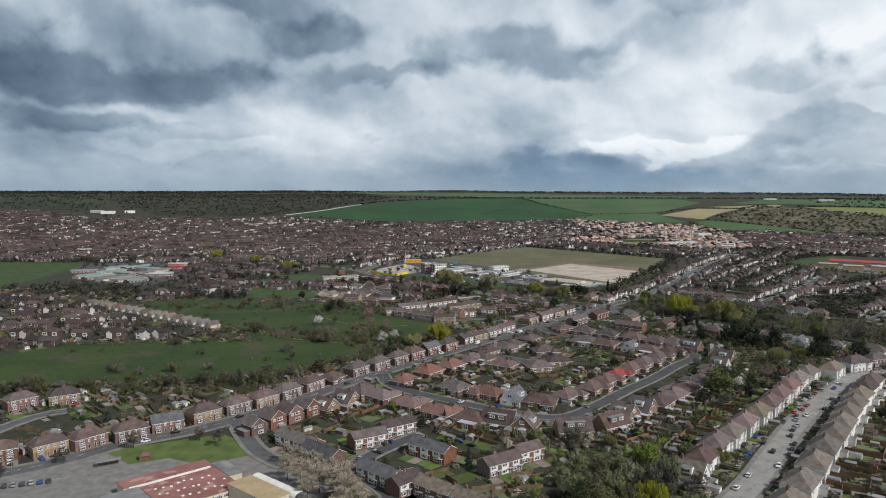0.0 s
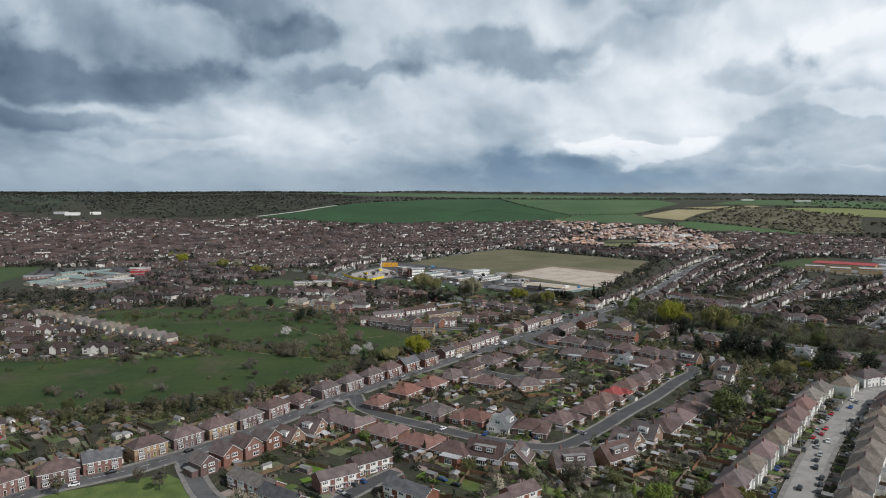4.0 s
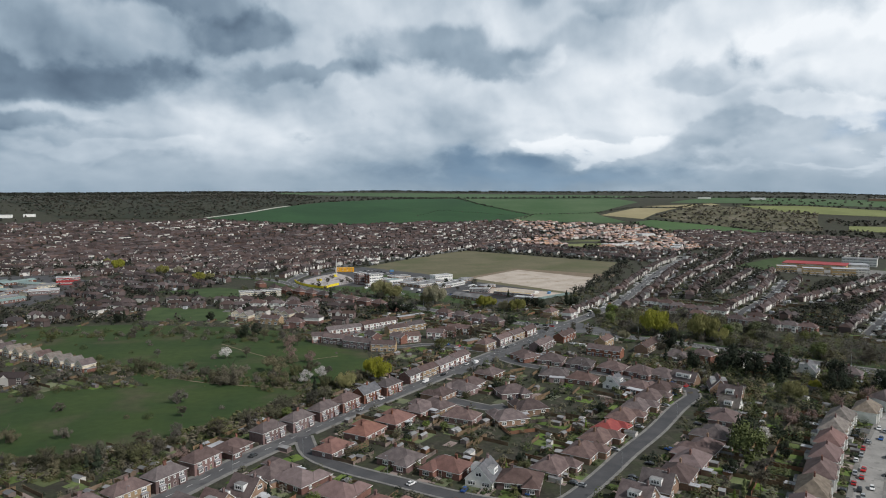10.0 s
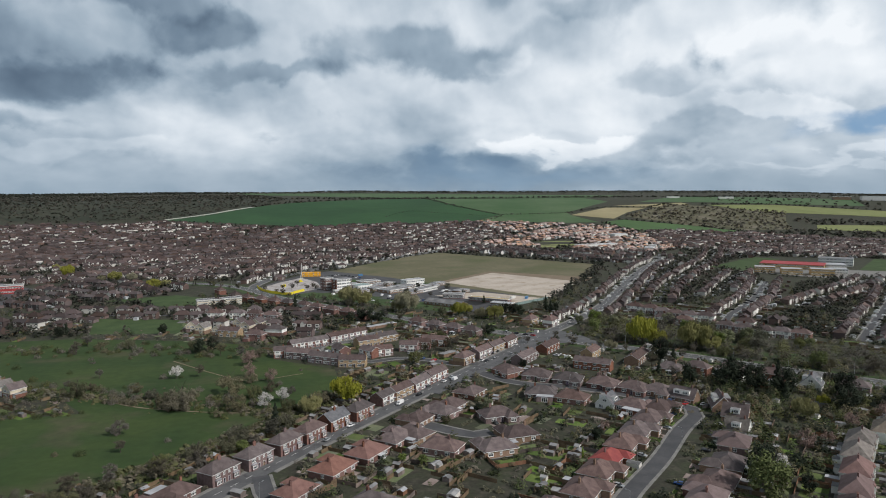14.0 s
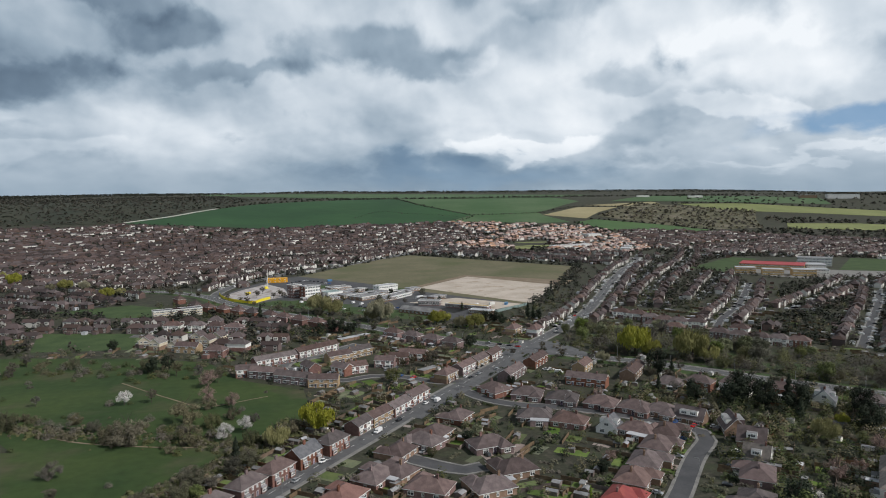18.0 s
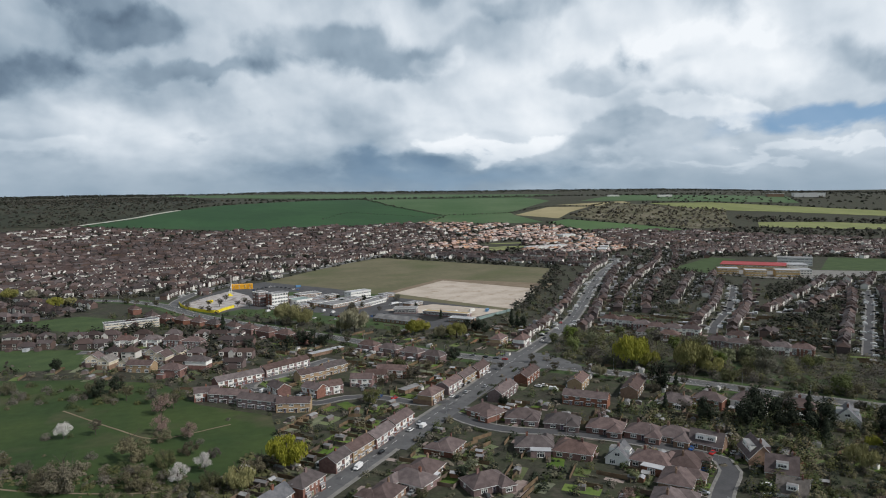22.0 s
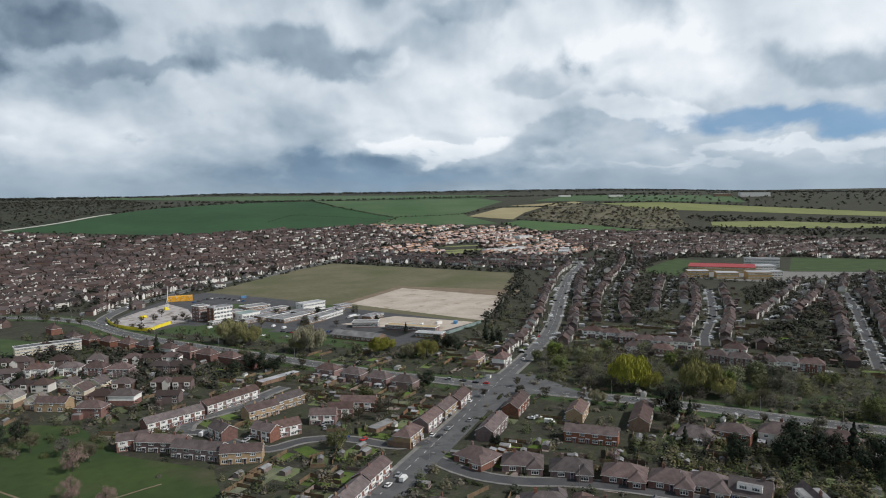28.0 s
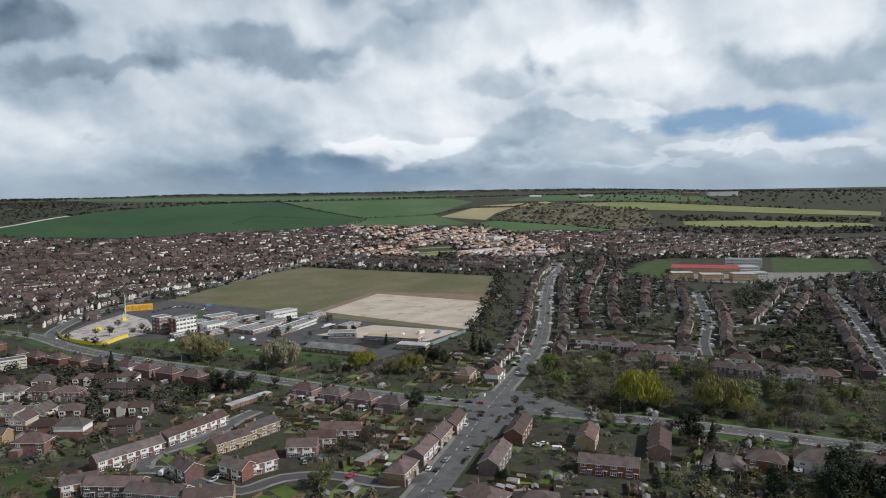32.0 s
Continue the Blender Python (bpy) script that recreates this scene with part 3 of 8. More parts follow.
for i, (nm, poly, m_, lab) in enumerate([
    ("crop_field", [(-500, 2165), (-289, 2483), (-179, 2630), (175, 2866), (317, 2887), (358, 2522), (469, 2222), (362, 2090), (139, 2010), (-137, 2030), (-366, 2125)], CROP, "broad dark green crop field on the hill"),
    ("crop_field", [(322, 2887), (513, 2830), (934, 2851), (953, 2586), (690, 2258), (684, 2195), (712, 2034), (600, 2030), (440, 2080), (368, 2088), (474, 2226), (363, 2522)], CROP_PALE, "sloping green field with faint pale stripes"),
    ("stubble_field", [(685, 2199), (867, 2383), (1006, 2371), (882, 2244), (784, 2105)], STUBBLE, "tan stubble field"),
    ("stubble_field", [(916, 2437), (1203, 2523), (1207, 2464), (1034, 2385)], STUBBLE, "narrow brown stubble field"),
    ("crop_field", [(714, 2028), (801, 2082), (931, 1947), (1014, 1799), (892, 1760), (753, 1858)], CROP_BRIGHT, "bright green wedge of crop"),
    ("heath", [(838, 2158), (1133, 2481), (1237, 2390), (1403, 2211), (1262, 2000), (1162, 1827), (1035, 1824), (931, 1950)], HEATH, "scrubby heath of pale grass and bushes"),
    ("pasture", [(1255, 2440), (1492, 2420), (1925, 2085), (2103, 1945), (1985, 1855), (1551, 2128), (1330, 2225)], PASTURE, "long strip of light green pasture"),
    ("pasture", [(1298, 1916), (1495, 1880), (1734, 1705), (1667, 1608), (1451, 1701), (1223, 1812)], PASTURE, "strip of light pasture between woods"),
    ("scrub_hill", [(-1521, 3526), (-422, 3627), (-200, 2900), (-294, 2483), (-505, 2162), (-900, 2190), (-1300, 2700)], SCRUB, "dark scrub-covered hillside"),
    ("crop_field", [(-2400, 3460), (-1657, 3500), (-1164, 2306), (-1500, 2260), (-2300, 2500)], SHADED_PASTURE, "green pasture far to the west, cloud shade in its colour"),
    ("pasture", [(1060, 2560), (1330, 2520), (1800, 2350), (1950, 2600), (1400, 2900)], CROP_PALE, "pale green field near the hilltop"),
    ("upland", [(-420, 3640), (500, 2900), (1000, 2900), (1300, 3300), (300, 3900), (-600, 4100)], CROP_PALE, "pale upland field behind the hill"),
]):
    sheet(nm, poly, m_, lab, "field", 0.5 + 0.06 * i, 55)

# ---------------------------------------------------------------- roads
ROADS = {
    "avenue": ([(-260, 235), (-176.6, 277), (-146, 308), (-122, 325), (-103.6, 343.8), (-82, 371), (-67, 395), (-41, 432), (-16.6, 465), (18, 509), (65, 569), (94, 605), (121, 639), (150, 677),
                (200, 738), (244, 797), (290, 872), (362, 998), (443, 1132), (502, 1212), (540, 1290)], 9.0, ASPHALT),
    "ring_road": ([(-330, 1120), (-183, 1057), (-150, 1033), (-120, 1000), (-88, 942), (-46, 884), (9.5, 821), (62, 760), (103, 716), (150, 672), (180, 645), (213, 617), (242, 589), (268, 560), (330, 500), (430, 400), (560, 300)], 10.0, ASPHALT),
    "north_link": ([(-112, 990), (-110, 1038), (-92, 1105), (-63, 1157), (-23, 1232), (39, 1285), (110, 1382), (176, 1474), (230, 1560)], 9.0, ASPHALT),
    "bend_road": ([(-38, 431), (-31.7, 408), (-16.5, 391), (3.4, 376.4), (21.7, 363), (39, 353), (56, 347), (68.3, 352), (86, 371), (107, 396.5), (131, 423.5), (156.5, 456), (174, 475), (178, 486), (172, 496),
                   (152, 517), (128, 535), (105.6, 545), (92, 557), (84, 572), (79, 585)], 7.0, ESTATE_ROAD),
    "terrace_street": ([(85, 225), (120, 264), (147, 300), (175, 337), (199, 366), (219, 388), (240, 410), (263, 431), (300, 440)], 9.4, SUNLIT_ROAD),
    "short_close": ([(35, 484), (46, 473), (57, 465), (66, 467)], 8.0, ESTATE_ROAD),
    "estate_way": ([(86, 600), (70, 599), (51, 616), (31, 622), (14, 616), (0, 628), (-12, 648), (-24, 655)], 6.0, ESTATE_ROAD),
    "garage_court": ([(-24, 655), (-20, 672), (5, 687), (18, 706), (30, 718)], 6.0, ASPHALT),
    "hammerhead": ([(-150, 790), (-110, 785), (-84, 775), (-66, 768)], 6.0, ASPHALT),
    "east_street": ([(520, 950), (471, 884), (413, 810), (355, 747), (330, 715)], 5.5, ESTATE_ROAD),
    "far_east_street": ([(620, 860), (566, 801), (514, 748), (449, 684), (385, 620)], 5.5, ESTATE_ROAD),
    "near_close": ([(-19, 240), (-20, 256), (-36, 280), (-33, 292), (-23, 307), (-11, 322)], 6.5, ESTATE_ROAD),
    "school_lane": ([(-103, 340), (-92, 318), (-80, 298), (-62, 282), (-38, 276)], 6.5, ASPHALT),
    "meadow_lane": ([(-205, 262), (-215, 310), (-208, 345), (-196, 356)], 6.0, ASPHALT),
}
LINES = {k: smooth_line(v[0]) for k, v in ROADS.items()}


ROAD_CELLS = {}
for k_, line_ in LINES.items():
    for q_ in line_:
        ROAD_CELLS.setdefault((int(q_.x // 20), int(q_.y // 20)), []).append((q_.x, q_.y, ROADS[k_][1] / 2, k_))


def near_road(p, clear=0.0, skip=()):
    i, j = int(p[0] // 20), int(p[1] // 20)
    for a in (-1, 0, 1):
        for b in (-1, 0, 1):
            for x, y, r, k in ROAD_CELLS.get((i + a, j + b), ()):
                if k not in skip and (x - p[0]) ** 2 + (y - p[1]) ** 2 < (r + clear) ** 2:
                    return True
    return False


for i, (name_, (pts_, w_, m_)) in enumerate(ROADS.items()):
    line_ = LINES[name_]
    lab_ = "pale worn street with sunlight put into its colour" if m_ is SUNLIT_ROAD else "grey worn asphalt road"
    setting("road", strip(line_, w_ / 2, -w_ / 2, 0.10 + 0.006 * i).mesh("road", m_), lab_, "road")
    for side in (1, -1):
        def blocked(p, me=name_):
            return near_road(p, 0.3, (me,))
        wide_ = 1.3 if m_ is ESTATE_ROAD else 2.0
        s_ = strip(line_, side * (w_ / 2 + wide_) if side > 0 else side * w_ / 2, side * w_ / 2 if side > 0 else side * (w_ / 2 + wide_), 0.0, 0.22 + 0.004 * i, drop=blocked)
        setting("pavement", s_.mesh("pavement", PAVING), "grey slab pavement with a raised kerb", "pavement")


def dashes(line, off, length, gap, wide, z, shape):
    d = 0.0
    for a, b in zip(line, line[1:]):
        seg = (b - a).length
        u = (b - a).normalized()
        n = Vector((-u.y, u.x))
        if (d % (length + gap)) < length:
            p, q = a + n * off, b + n * off
            c = [p + n * wide, p - n * wide, q - n * wide, q + n * wide]
            shape.add([(v.x, v.y, land(v.x, v.y) + z) for v in c], [(0, 1, 2, 3)])
        d += seg


sheet("road", [(112, 641), (132, 669), (140, 690), (158, 700), (180, 690), (190, 640), (172, 650), (152, 651), (131, 628)], ASPHALT, "wide grey asphalt junction of the avenue and the main road", "road", 0.262)
setting("road", strip([q for q in LINES["avenue"] if 535 < q.y < 650], -4.4, -9.6, 0.0, 0.25).mesh("road", ASPHALT), "parking lane beside the avenue", "road")
marks = Shape()
dashes(smooth_line(ROADS["avenue"][0], 2.0), 0.0, 4, 5, 0.09, 0.30, marks)
dashes(smooth_line(ROADS["ring_road"][0], 2.0), 0.0, 4, 5, 0.09, 0.30, marks)
dashes(smooth_line(ROADS["ring_road"][0], 2.0), 4.3, 9999, 0, 0.07, 0.21, marks)
dashes(smooth_line(ROADS["ring_road"][0], 2.0), -4.3, 9999, 0, 0.07, 0.21, marks)
setting("road_marking", marks.mesh("road_marking", PAINT), "white painted road markings", "road marking")
setting("verge", strip(LINES["ring_road"], 13, 7.4, 0.06).mesh("verge", VERGE), "mown grass verge along the main road", "verge")
setting("verge", strip(LINES["ring_road"], -7.4, -15, 0.07).mesh("verge", VERGE), "mown grass verge along the main road", "verge")
setting("stream", strip(smooth_line([(-215, 600), (-138, 551), (-110, 533), (-70, 519), (-44, 515)]), 0.6, -0.6, 0.06).mesh("stream", SOIL), "narrow pale ditch across the meadow", "stream")
setting("footpath", strip(smooth_line([(-492, 2176), (-397, 2293), (-340, 2400), (-289, 2483)]), 7, -7, 1.6).mesh("footpath", CHALK), "pale chalk track along the field", "track")
setting("footpath", strip(smooth_line([(-120, 640), (-85, 600), (-62, 580), (-30, 592)]), 0.5, -0.5, 0.07).mesh("footpath", SOIL), "worn dirt path through the meadow", "path")

# ---------------------------------------------------------------- house parts
WIN = {}


def window_mesh(w, h, kind="window"):
    key = (round(w, 2), round(h, 2), kind)
    if key not in WIN:
        s = Shape()
        if kind == "window":
            n = max(2, round(w / 0.8))
            us = [-w / 2, -w / 2 + 0.13]
            for k in range(1, n):
                u = -w / 2 + k * w / n
                us += [u - 0.06, u + 0.06]
            us += [w / 2 - 0.13, w / 2]
            vs = [-h / 2 - 0.1, -h / 2 + 0.1, h * 0.16, h * 0.16 + 0.1, h / 2 - 0.12, h / 2]
            keys, deep = {}, {}

            def at_(i, j, y):
                k = (i, j, y)
                if k not in keys:
                    keys[k] = len(s.v)
                    s.v.append((us[i], y, vs[j]))
                return keys[k]

            def face(q, k):
                s.f.append(tuple(q))
                s.m.append(k)

            for i in range(len(us) - 1):
                for j in range(len(vs) - 1):
                    deep[i, j] = -0.03 if i % 2 and j % 2 else (-0.14 if j == 0 else -0.08)
            for (i, j), y in deep.items():
                face((at_(i, j, y), at_(i + 1, j, y), at_(i + 1, j + 1, y), at_(i, j + 1, y)), 1 if y == -0.03 else 0)
                y2 = deep.get((i + 1, j), 0.02)
                if y2 != y:
                    face((at_(i + 1, j, y), at_(i + 1, j, y2), at_(i + 1, j + 1, y2), at_(i + 1, j + 1, y)), 0)
                y2 = deep.get((i, j + 1), 0.02)
                if y2 != y:
                    face((at_(i, j + 1, y), at_(i + 1, j + 1, y), at_(i + 1, j + 1, y2), at_(i, j + 1, y2)), 0)
                if i == 0:
                    face((at_(0, j, 0.02), at_(0, j, y), at_(0, j + 1, y), at_(0, j + 1, 0.02)), 0)
                if j == 0:
                    face((at_(i, 0, 0.02), at_(i + 1, 0, 0.02), at_(i + 1, 0, y), at_(i, 0, y)), 0)
            WIN[key] = s.mesh("window", WHITE, GLASS)
        elif kind == "door":
            s.box(-w / 2, w / 2, -0.05, 0.04, -h / 2, h / 2, 0)
            s.box(-w / 2 - 0.07, -w / 2, -0.08, 0.04, -h / 2, h / 2 + 0.07, 1)
            s.box(w / 2, w / 2 + 0.07, -0.08, 0.04, -h / 2, h / 2 + 0.07, 1)
            s.box(-w / 2, w / 2, -0.08, 0.04, h / 2, h / 2 + 0.07, 1)
            s.box(-w * 0.28, w * 0.28, -0.065, -0.05, h * 0.1, h * 0.38, 2)
            WIN[key] = s.mesh("door", DOOR, WHITE, GLASS)
        else:
            s.box(-w / 2, w / 2, -0.04, 0.04, -h / 2, h / 2, 0)
            for k in range(1, 4):
                z = -h / 2 + k * h / 4
                s.box(-w / 2, w / 2, -0.055, -0.04, z - 0.02, z + 0.02, 0)
            WIN[key] = s.mesh("garage_door", GARAGE)
    return WIN[key]


def opening(root, x, y, z, w, h, turn=0, kind="window"):
    """A window, door or garage door on a wall; turn: 0 front, 180 back, 90 right side, -90 left side."""
    nm = {"window": "window", "door": "door", "garage": "garage_door"}[kind]
    return part(nm, window_mesh(w, h, kind), root, at=pose(x, y, z, 0, 0, turn))


def chimney(root, x, y, z0, z1, brick, w=0.9, d=0.6):
    s = Shape()
    s.box(x - w / 2, x + w / 2, y - d / 2, y + d / 2, z0, z1)
    s.box(x - w / 2 - 0.06, x + w / 2 + 0.06, y - d / 2 - 0.06, y + d / 2 + 0.06, z1, z1 + 0.12)
    for u in (-0.25, 0.25):
        s.box(x + u - 0.1, x + u + 0.1, y - 0.1, y + 0.1, z1 + 0.12, z1 + 0.5)
    part("chimney", s.mesh("chimney", brick), root)


def semi(label, wall, upper, roof, w=14.0, d=8.2, gable=False, plain=False, rear=()):
    """A pair of two-storey houses under one roof, with bays to the front."""
    r = thing("semi_detached_house", label, "house", "houses along the streets")
    s = Shape()
    e, t = 5.1, 8.3 if d < 9 else 9.2
    s.box(-w / 2, w / 2, -d / 2, d / 2, 0, 2.6, 0)
    s.box(-w / 2, w / 2, -d / 2, d / 2, 2.6, e, 1)
    if gable:
        s.prism(-w / 2, w / 2, -d / 2, d / 2, e, t - 0.2, 1)
    for a in (-1, 1):
        c = a * w * 0.31
        s.box(c - 1.35, c + 1.35, -d / 2 - 0.7, -d / 2, 0, 4.9 if upper is RENDER else 2.5, 1 if upper is RENDER else 0)
    for a, deep in rear:
        s.box(min(a, a * 0.35) * w / 2, max(a, a * 0.35) * w / 2, d / 2, d / 2 + deep, 0, 2.6, 0, 2)
    part("wall_shell", s.mesh("wall_shell", wall, upper, FELT), r)
    s = Shape()
    if gable:
        s.gable(-w / 2, w / 2, -d / 2, d / 2, e, t, edge=1)
    else:
        s.hip(-w / 2, w / 2, -d / 2, d / 2, e, t, 0.4, edge=1)
    s.box(-0.12, 0.12, -0.1, 0.1, t - 0.1, t + 0.05)
    part("roof", s.mesh("roof", roof, WHITE), r)
    for a in (-1, 1):
        c = a * w * 0.31
        s = Shape()
        s.hip(c - 1.35, c + 1.35, -d / 2 - 0.7, -d / 2 + 0.3, 5.0 if upper is RENDER else 2.6, 5.6 if upper is RENDER else 3.1, 0.12)
        part("bay_roof", s.mesh("bay_roof", roof if upper is RENDER else LEAD), r)
        opening(r, c, -d / 2 - 0.7, 1.5, 2.3, 1.3)
        opening(r, c, -d / 2 - (0.7 if upper is RENDER else 0.0), 3.95, 2.2, 1.25)
        opening(r, a * w * 0.09, -d / 2, 3.95, 0.9, 1.1)
        opening(r, a * w * 0.09, -d / 2, 1.05, 0.95, 2.1, kind="door")
        if plain:
            continue
        for u, z, ww, hh in ((0.34, 1.2, 2.0, 2.0), (0.32, 3.9, 1.9, 1.2)):
            opening(r, a * w * u, d / 2, z, ww, hh, 180)
    chimney(r, 0, -0.3, t - 1.0, t + 1.1, BRICK_RED, 1.3, 0.6)
    return r


def bungalow(label, wall, roof, w=11.0, d=9.0, wing=4.6, out=2.6, flip=1, ext=False):
    r = thing("bungalow", label, "bungalow", "bungalows of the estate")
    e, t = 2.5, 5.5
    s = Shape()
    s.box(-w / 2, w / 2, -d / 2, d / 2, 0, e)
    x0, x1 = (w / 2 - wing, w / 2) if flip > 0 else (-w / 2, -w / 2 + wing)
    s.box(x0, x1, -d / 2 - out, -d / 2, 0, e)
    part("wall_shell", s.mesh("wall_shell", wall), r)
    s = Shape()
    s.hip(-w / 2, w / 2, -d / 2, d / 2, e, t, 0.4, edge=1)
    s.hip(x0, x1, -d / 2 - out, 0, e + 0.02, t - 1.0, 0.4, edge=1)
    part("roof", s.mesh("roof", roof, WHITE), r)
    c = (x0 + x1) / 2
    opening(r, c, -d / 2 - out, 1.35, 2.4, 1.3)
    opening(r, -c * 0.75, -d / 2, 1.35, 2.2, 1.3)
    opening(r, 0.3 * flip, -d / 2, 1.05, 0.95, 2.1, kind="door")
    for u, ww in ((-0.3, 1.8), (0.02, 0.9), (0.32, 2.0)):
        opening(r, u * w, d / 2, 1.35, ww, 1.25, 180)
    opening(r, w / 2, 0.8, 1.4, 1.2, 1.1, 90)
    opening(r, -w / 2, 1.4, 1.4, 1.2, 1.1, -90)
    chimney(r, -w * 0.2 * flip, 0.3, t - 1.0, t + 0.7, wall, 0.8, 0.6)
    if ext:
        s = Shape()
        s.box(-w * 0.42, w * 0.1, d / 2, d / 2 + 3.4, 0, 2.5, 0, 1)
        s.box(-w * 0.42 - 0.15, w * 0.1 + 0.15, d / 2, d / 2 + 3.55, 2.5, 2.68, 1)
        part("extension", s.mesh("extension", wall, FELT_PALE), r, "flat-roofed rear extension")
        opening(r, -w * 0.16, d / 2 + 3.4, 1.25, 2.6, 2.0, 180)
    return r


def chalet(label, wall, roof, w=10.5, d=8.5, front=False):
    """A chalet house with a steep pitched roof and long dormers."""
    r = thing("chalet_house", label, "house", "houses of the estate")
    e, t = 2.6, 7.0
    s = Shape()
    s.box(-w / 2, w / 2, -d / 2, d / 2, 0, e)
    s.prism(-w / 2, w / 2, -d / 2, d / 2, e, t - 0.2, 0, "y" if front else "x")
    part("wall_shell", s.mesh("wall_shell", wall), r)
    s = Shape()
    s.gable(-w / 2, w / 2, -d / 2, d / 2, e, t, 0.35, along="y" if front else "x", edge=1)
    part("roof", s.mesh("roof", roof, WHITE), r)
    if front:
        for u in (-0.26, 0.26):
            opening(r, u * w, -d / 2, 1.35, 2.4, 1.3)
        opening(r, 0, -d / 2, 4.3, 2.0, 1.3)
        opening(r, 0, d / 2, 4.3, 2.0, 1.3, 180)
        opening(r, 0.2 * w, d / 2, 1.3, 2.2, 1.6, 180)
        for a in (-1, 1):
            s = Shape()
            s.box(min(a * 1.6, a * 3.9), max(a * 1.6, a * 3.9), -1.7, 1.9, 3.6, 5.5, 0, 1)
            dm = part("dormer", s.mesh("dormer", WHITE, FELT), r, "flat-roofed dormer")
            part("window", window_mesh(2.6, 1.2), dm, at=pose(a * 3.9, 0.1, 4.6, 0, 0, 90 * a))
    else:
        for sd in (-1, 1):
            s = Shape()
            s.box(-w * 0.3, w * 0.3, min(sd * 1.2, sd * 3.4), max(sd * 1.2, sd * 3.4), 3.8, 5.7, 0, 1)
            dm = part("dormer", s.mesh("dormer", RENDER if sd < 0 else roof, FELT), r, "long flat-roofed dormer")
            for u in (-0.15, 0.15):
                part("window", window_mesh(2.4, 1.2), dm, at=pose(u * w, sd * 3.4, 4.75, 0, 0, 0 if sd < 0 else 180))
        for u, ww in ((-0.3, 2.4), (0.3, 2.6)):
            opening(r, u * w, -d / 2, 1.35, ww, 1.3)
            opening(r, u * w, d / 2, 1.3, ww, 1.5, 180)
        opening(r, 0, -d / 2, 1.05, 0.95, 2.1, kind="door")
    chimney(r, w * 0.3 if not front else 0, 0 if not front else d * 0.3, t - 0.6, t + 0.9, BRICK_RED, 0.8, 0.6)
    return r


def terrace(label, wall, panel, roof, n=5, unit=5.9, d=8.0, hipped=False):
    """A row of n joined two-storey houses under one pitched roof."""
    r = thing("terraced_houses", label, "terrace", "terraces of the estate")
    w, e, t = n * unit, 4.9, 7.3
    s = Shape()
    s.box(-w / 2, w / 2, -d / 2, d / 2, 0, e)
    if not hipped:
        s.prism(-w / 2, w / 2, -d / 2, d / 2, e, t - 0.2)
    part("wall_shell", s.mesh("wall_shell", wall), r)
    s = Shape()
    if hipped:
        s.hip(-w / 2, w / 2, -d / 2, d / 2, e, t + 0.4, 0.4, edge=1)
    else:
        s.gable(-w / 2, w / 2, -d / 2, d / 2, e, t, edge=1)
    part("roof", s.mesh("roof", roof, WHITE), r)
    for i in range(n):
        c = (i + 0.5) * unit - w / 2
        if panel:
            s = Shape()
            s.box(c - unit * 0.42, c + unit * 0.22, -d / 2 - 0.06, -d / 2, 2.35 if i % 4 != 1 else 0.3, 4.75)
            part("front_panel", s.mesh("front_panel", panel), r, "white panel on the front")
        y = -d / 2 - (0.06 if panel else 0)
        opening(r, c - 0.8, y, 3.9, 2.2, 1.25)
        opening(r, c - 0.9, y, 1.4, 2.4, 1.4)
        opening(r, c + 1.6, -d / 2 - 0.02, 1.05, 0.95, 2.1, kind="door")
        opening(r, c - 1.0, d / 2, 3.9, 1.7, 1.2, 180)
        opening(r, c, d / 2, 1.25, 2.6, 1.9, 180)
        s = Shape()
        s.box(c + 0.6, c + 2.6, -d / 2 - 0.9, -d / 2, 2.25, 2.42)
        part("porch", s.mesh("porch", FELT_PALE), r)
        if i % 2 == 0:
            chimney(r, c + unit / 2 - 0.1, 0, t - 0.6, t + 0.7, wall, 0.8, 0.6)
    return r


def gabled(label, wall, roof, w=7.0, d=8.5, upper=None):
    """A two-storey detached house with its gable to the street and a garage at its side."""
    r = thing("gable_fronted_house", label, "house", "gabled houses of the estate")
    e, t = 4.7, 7.4
    s = Shape()
    s.box(-w / 2, w / 2, -d / 2, d / 2, 0, 2.5, 0)
    s.box(-w / 2, w / 2, -d / 2, d / 2, 2.5, e, 1)
    s.prism(-w / 2, w / 2, -d / 2, d / 2, e, t - 0.2, 1, "y")
    s.box(w / 2, w / 2 + 2.7, -d / 2 + 1.0, d / 2 - 1.5, 0, 2.4, 0)
    part("wall_shell", s.mesh("wall_shell", wall, upper or CREAM), r)
    s = Shape()
    s.gable(-w / 2, w / 2, -d / 2, d / 2, e, t, 0.35, along="y", edge=1)
    part("roof", s.mesh("roof", roof, WHITE), r)
    s = Shape()
    s.box(w / 2, w / 2 + 2.8, -d / 2 + 0.9, d / 2 - 1.4, 2.4, 2.6)
    part("garage_roof", s.mesh("garage_roof", FELT), r)
    opening(r, w / 2 + 1.4, -d / 2 + 1.0, 1.1, 2.2, 2.0, kind="garage")
    for sd, tn in ((-1, 0), (1, 180)):
        opening(r, -0.8, sd * d / 2, 3.8, 2.4, 1.25, tn)
        opening(r, 1.9, sd * d / 2, 3.8, 1.1, 1.1, tn)
        opening(r, -0.9, sd * d / 2, 1.4, 2.5, 1.4, tn)
    opening(r, 1.9, -d / 2, 1.05, 0.95, 2.1, kind="door")
    return r


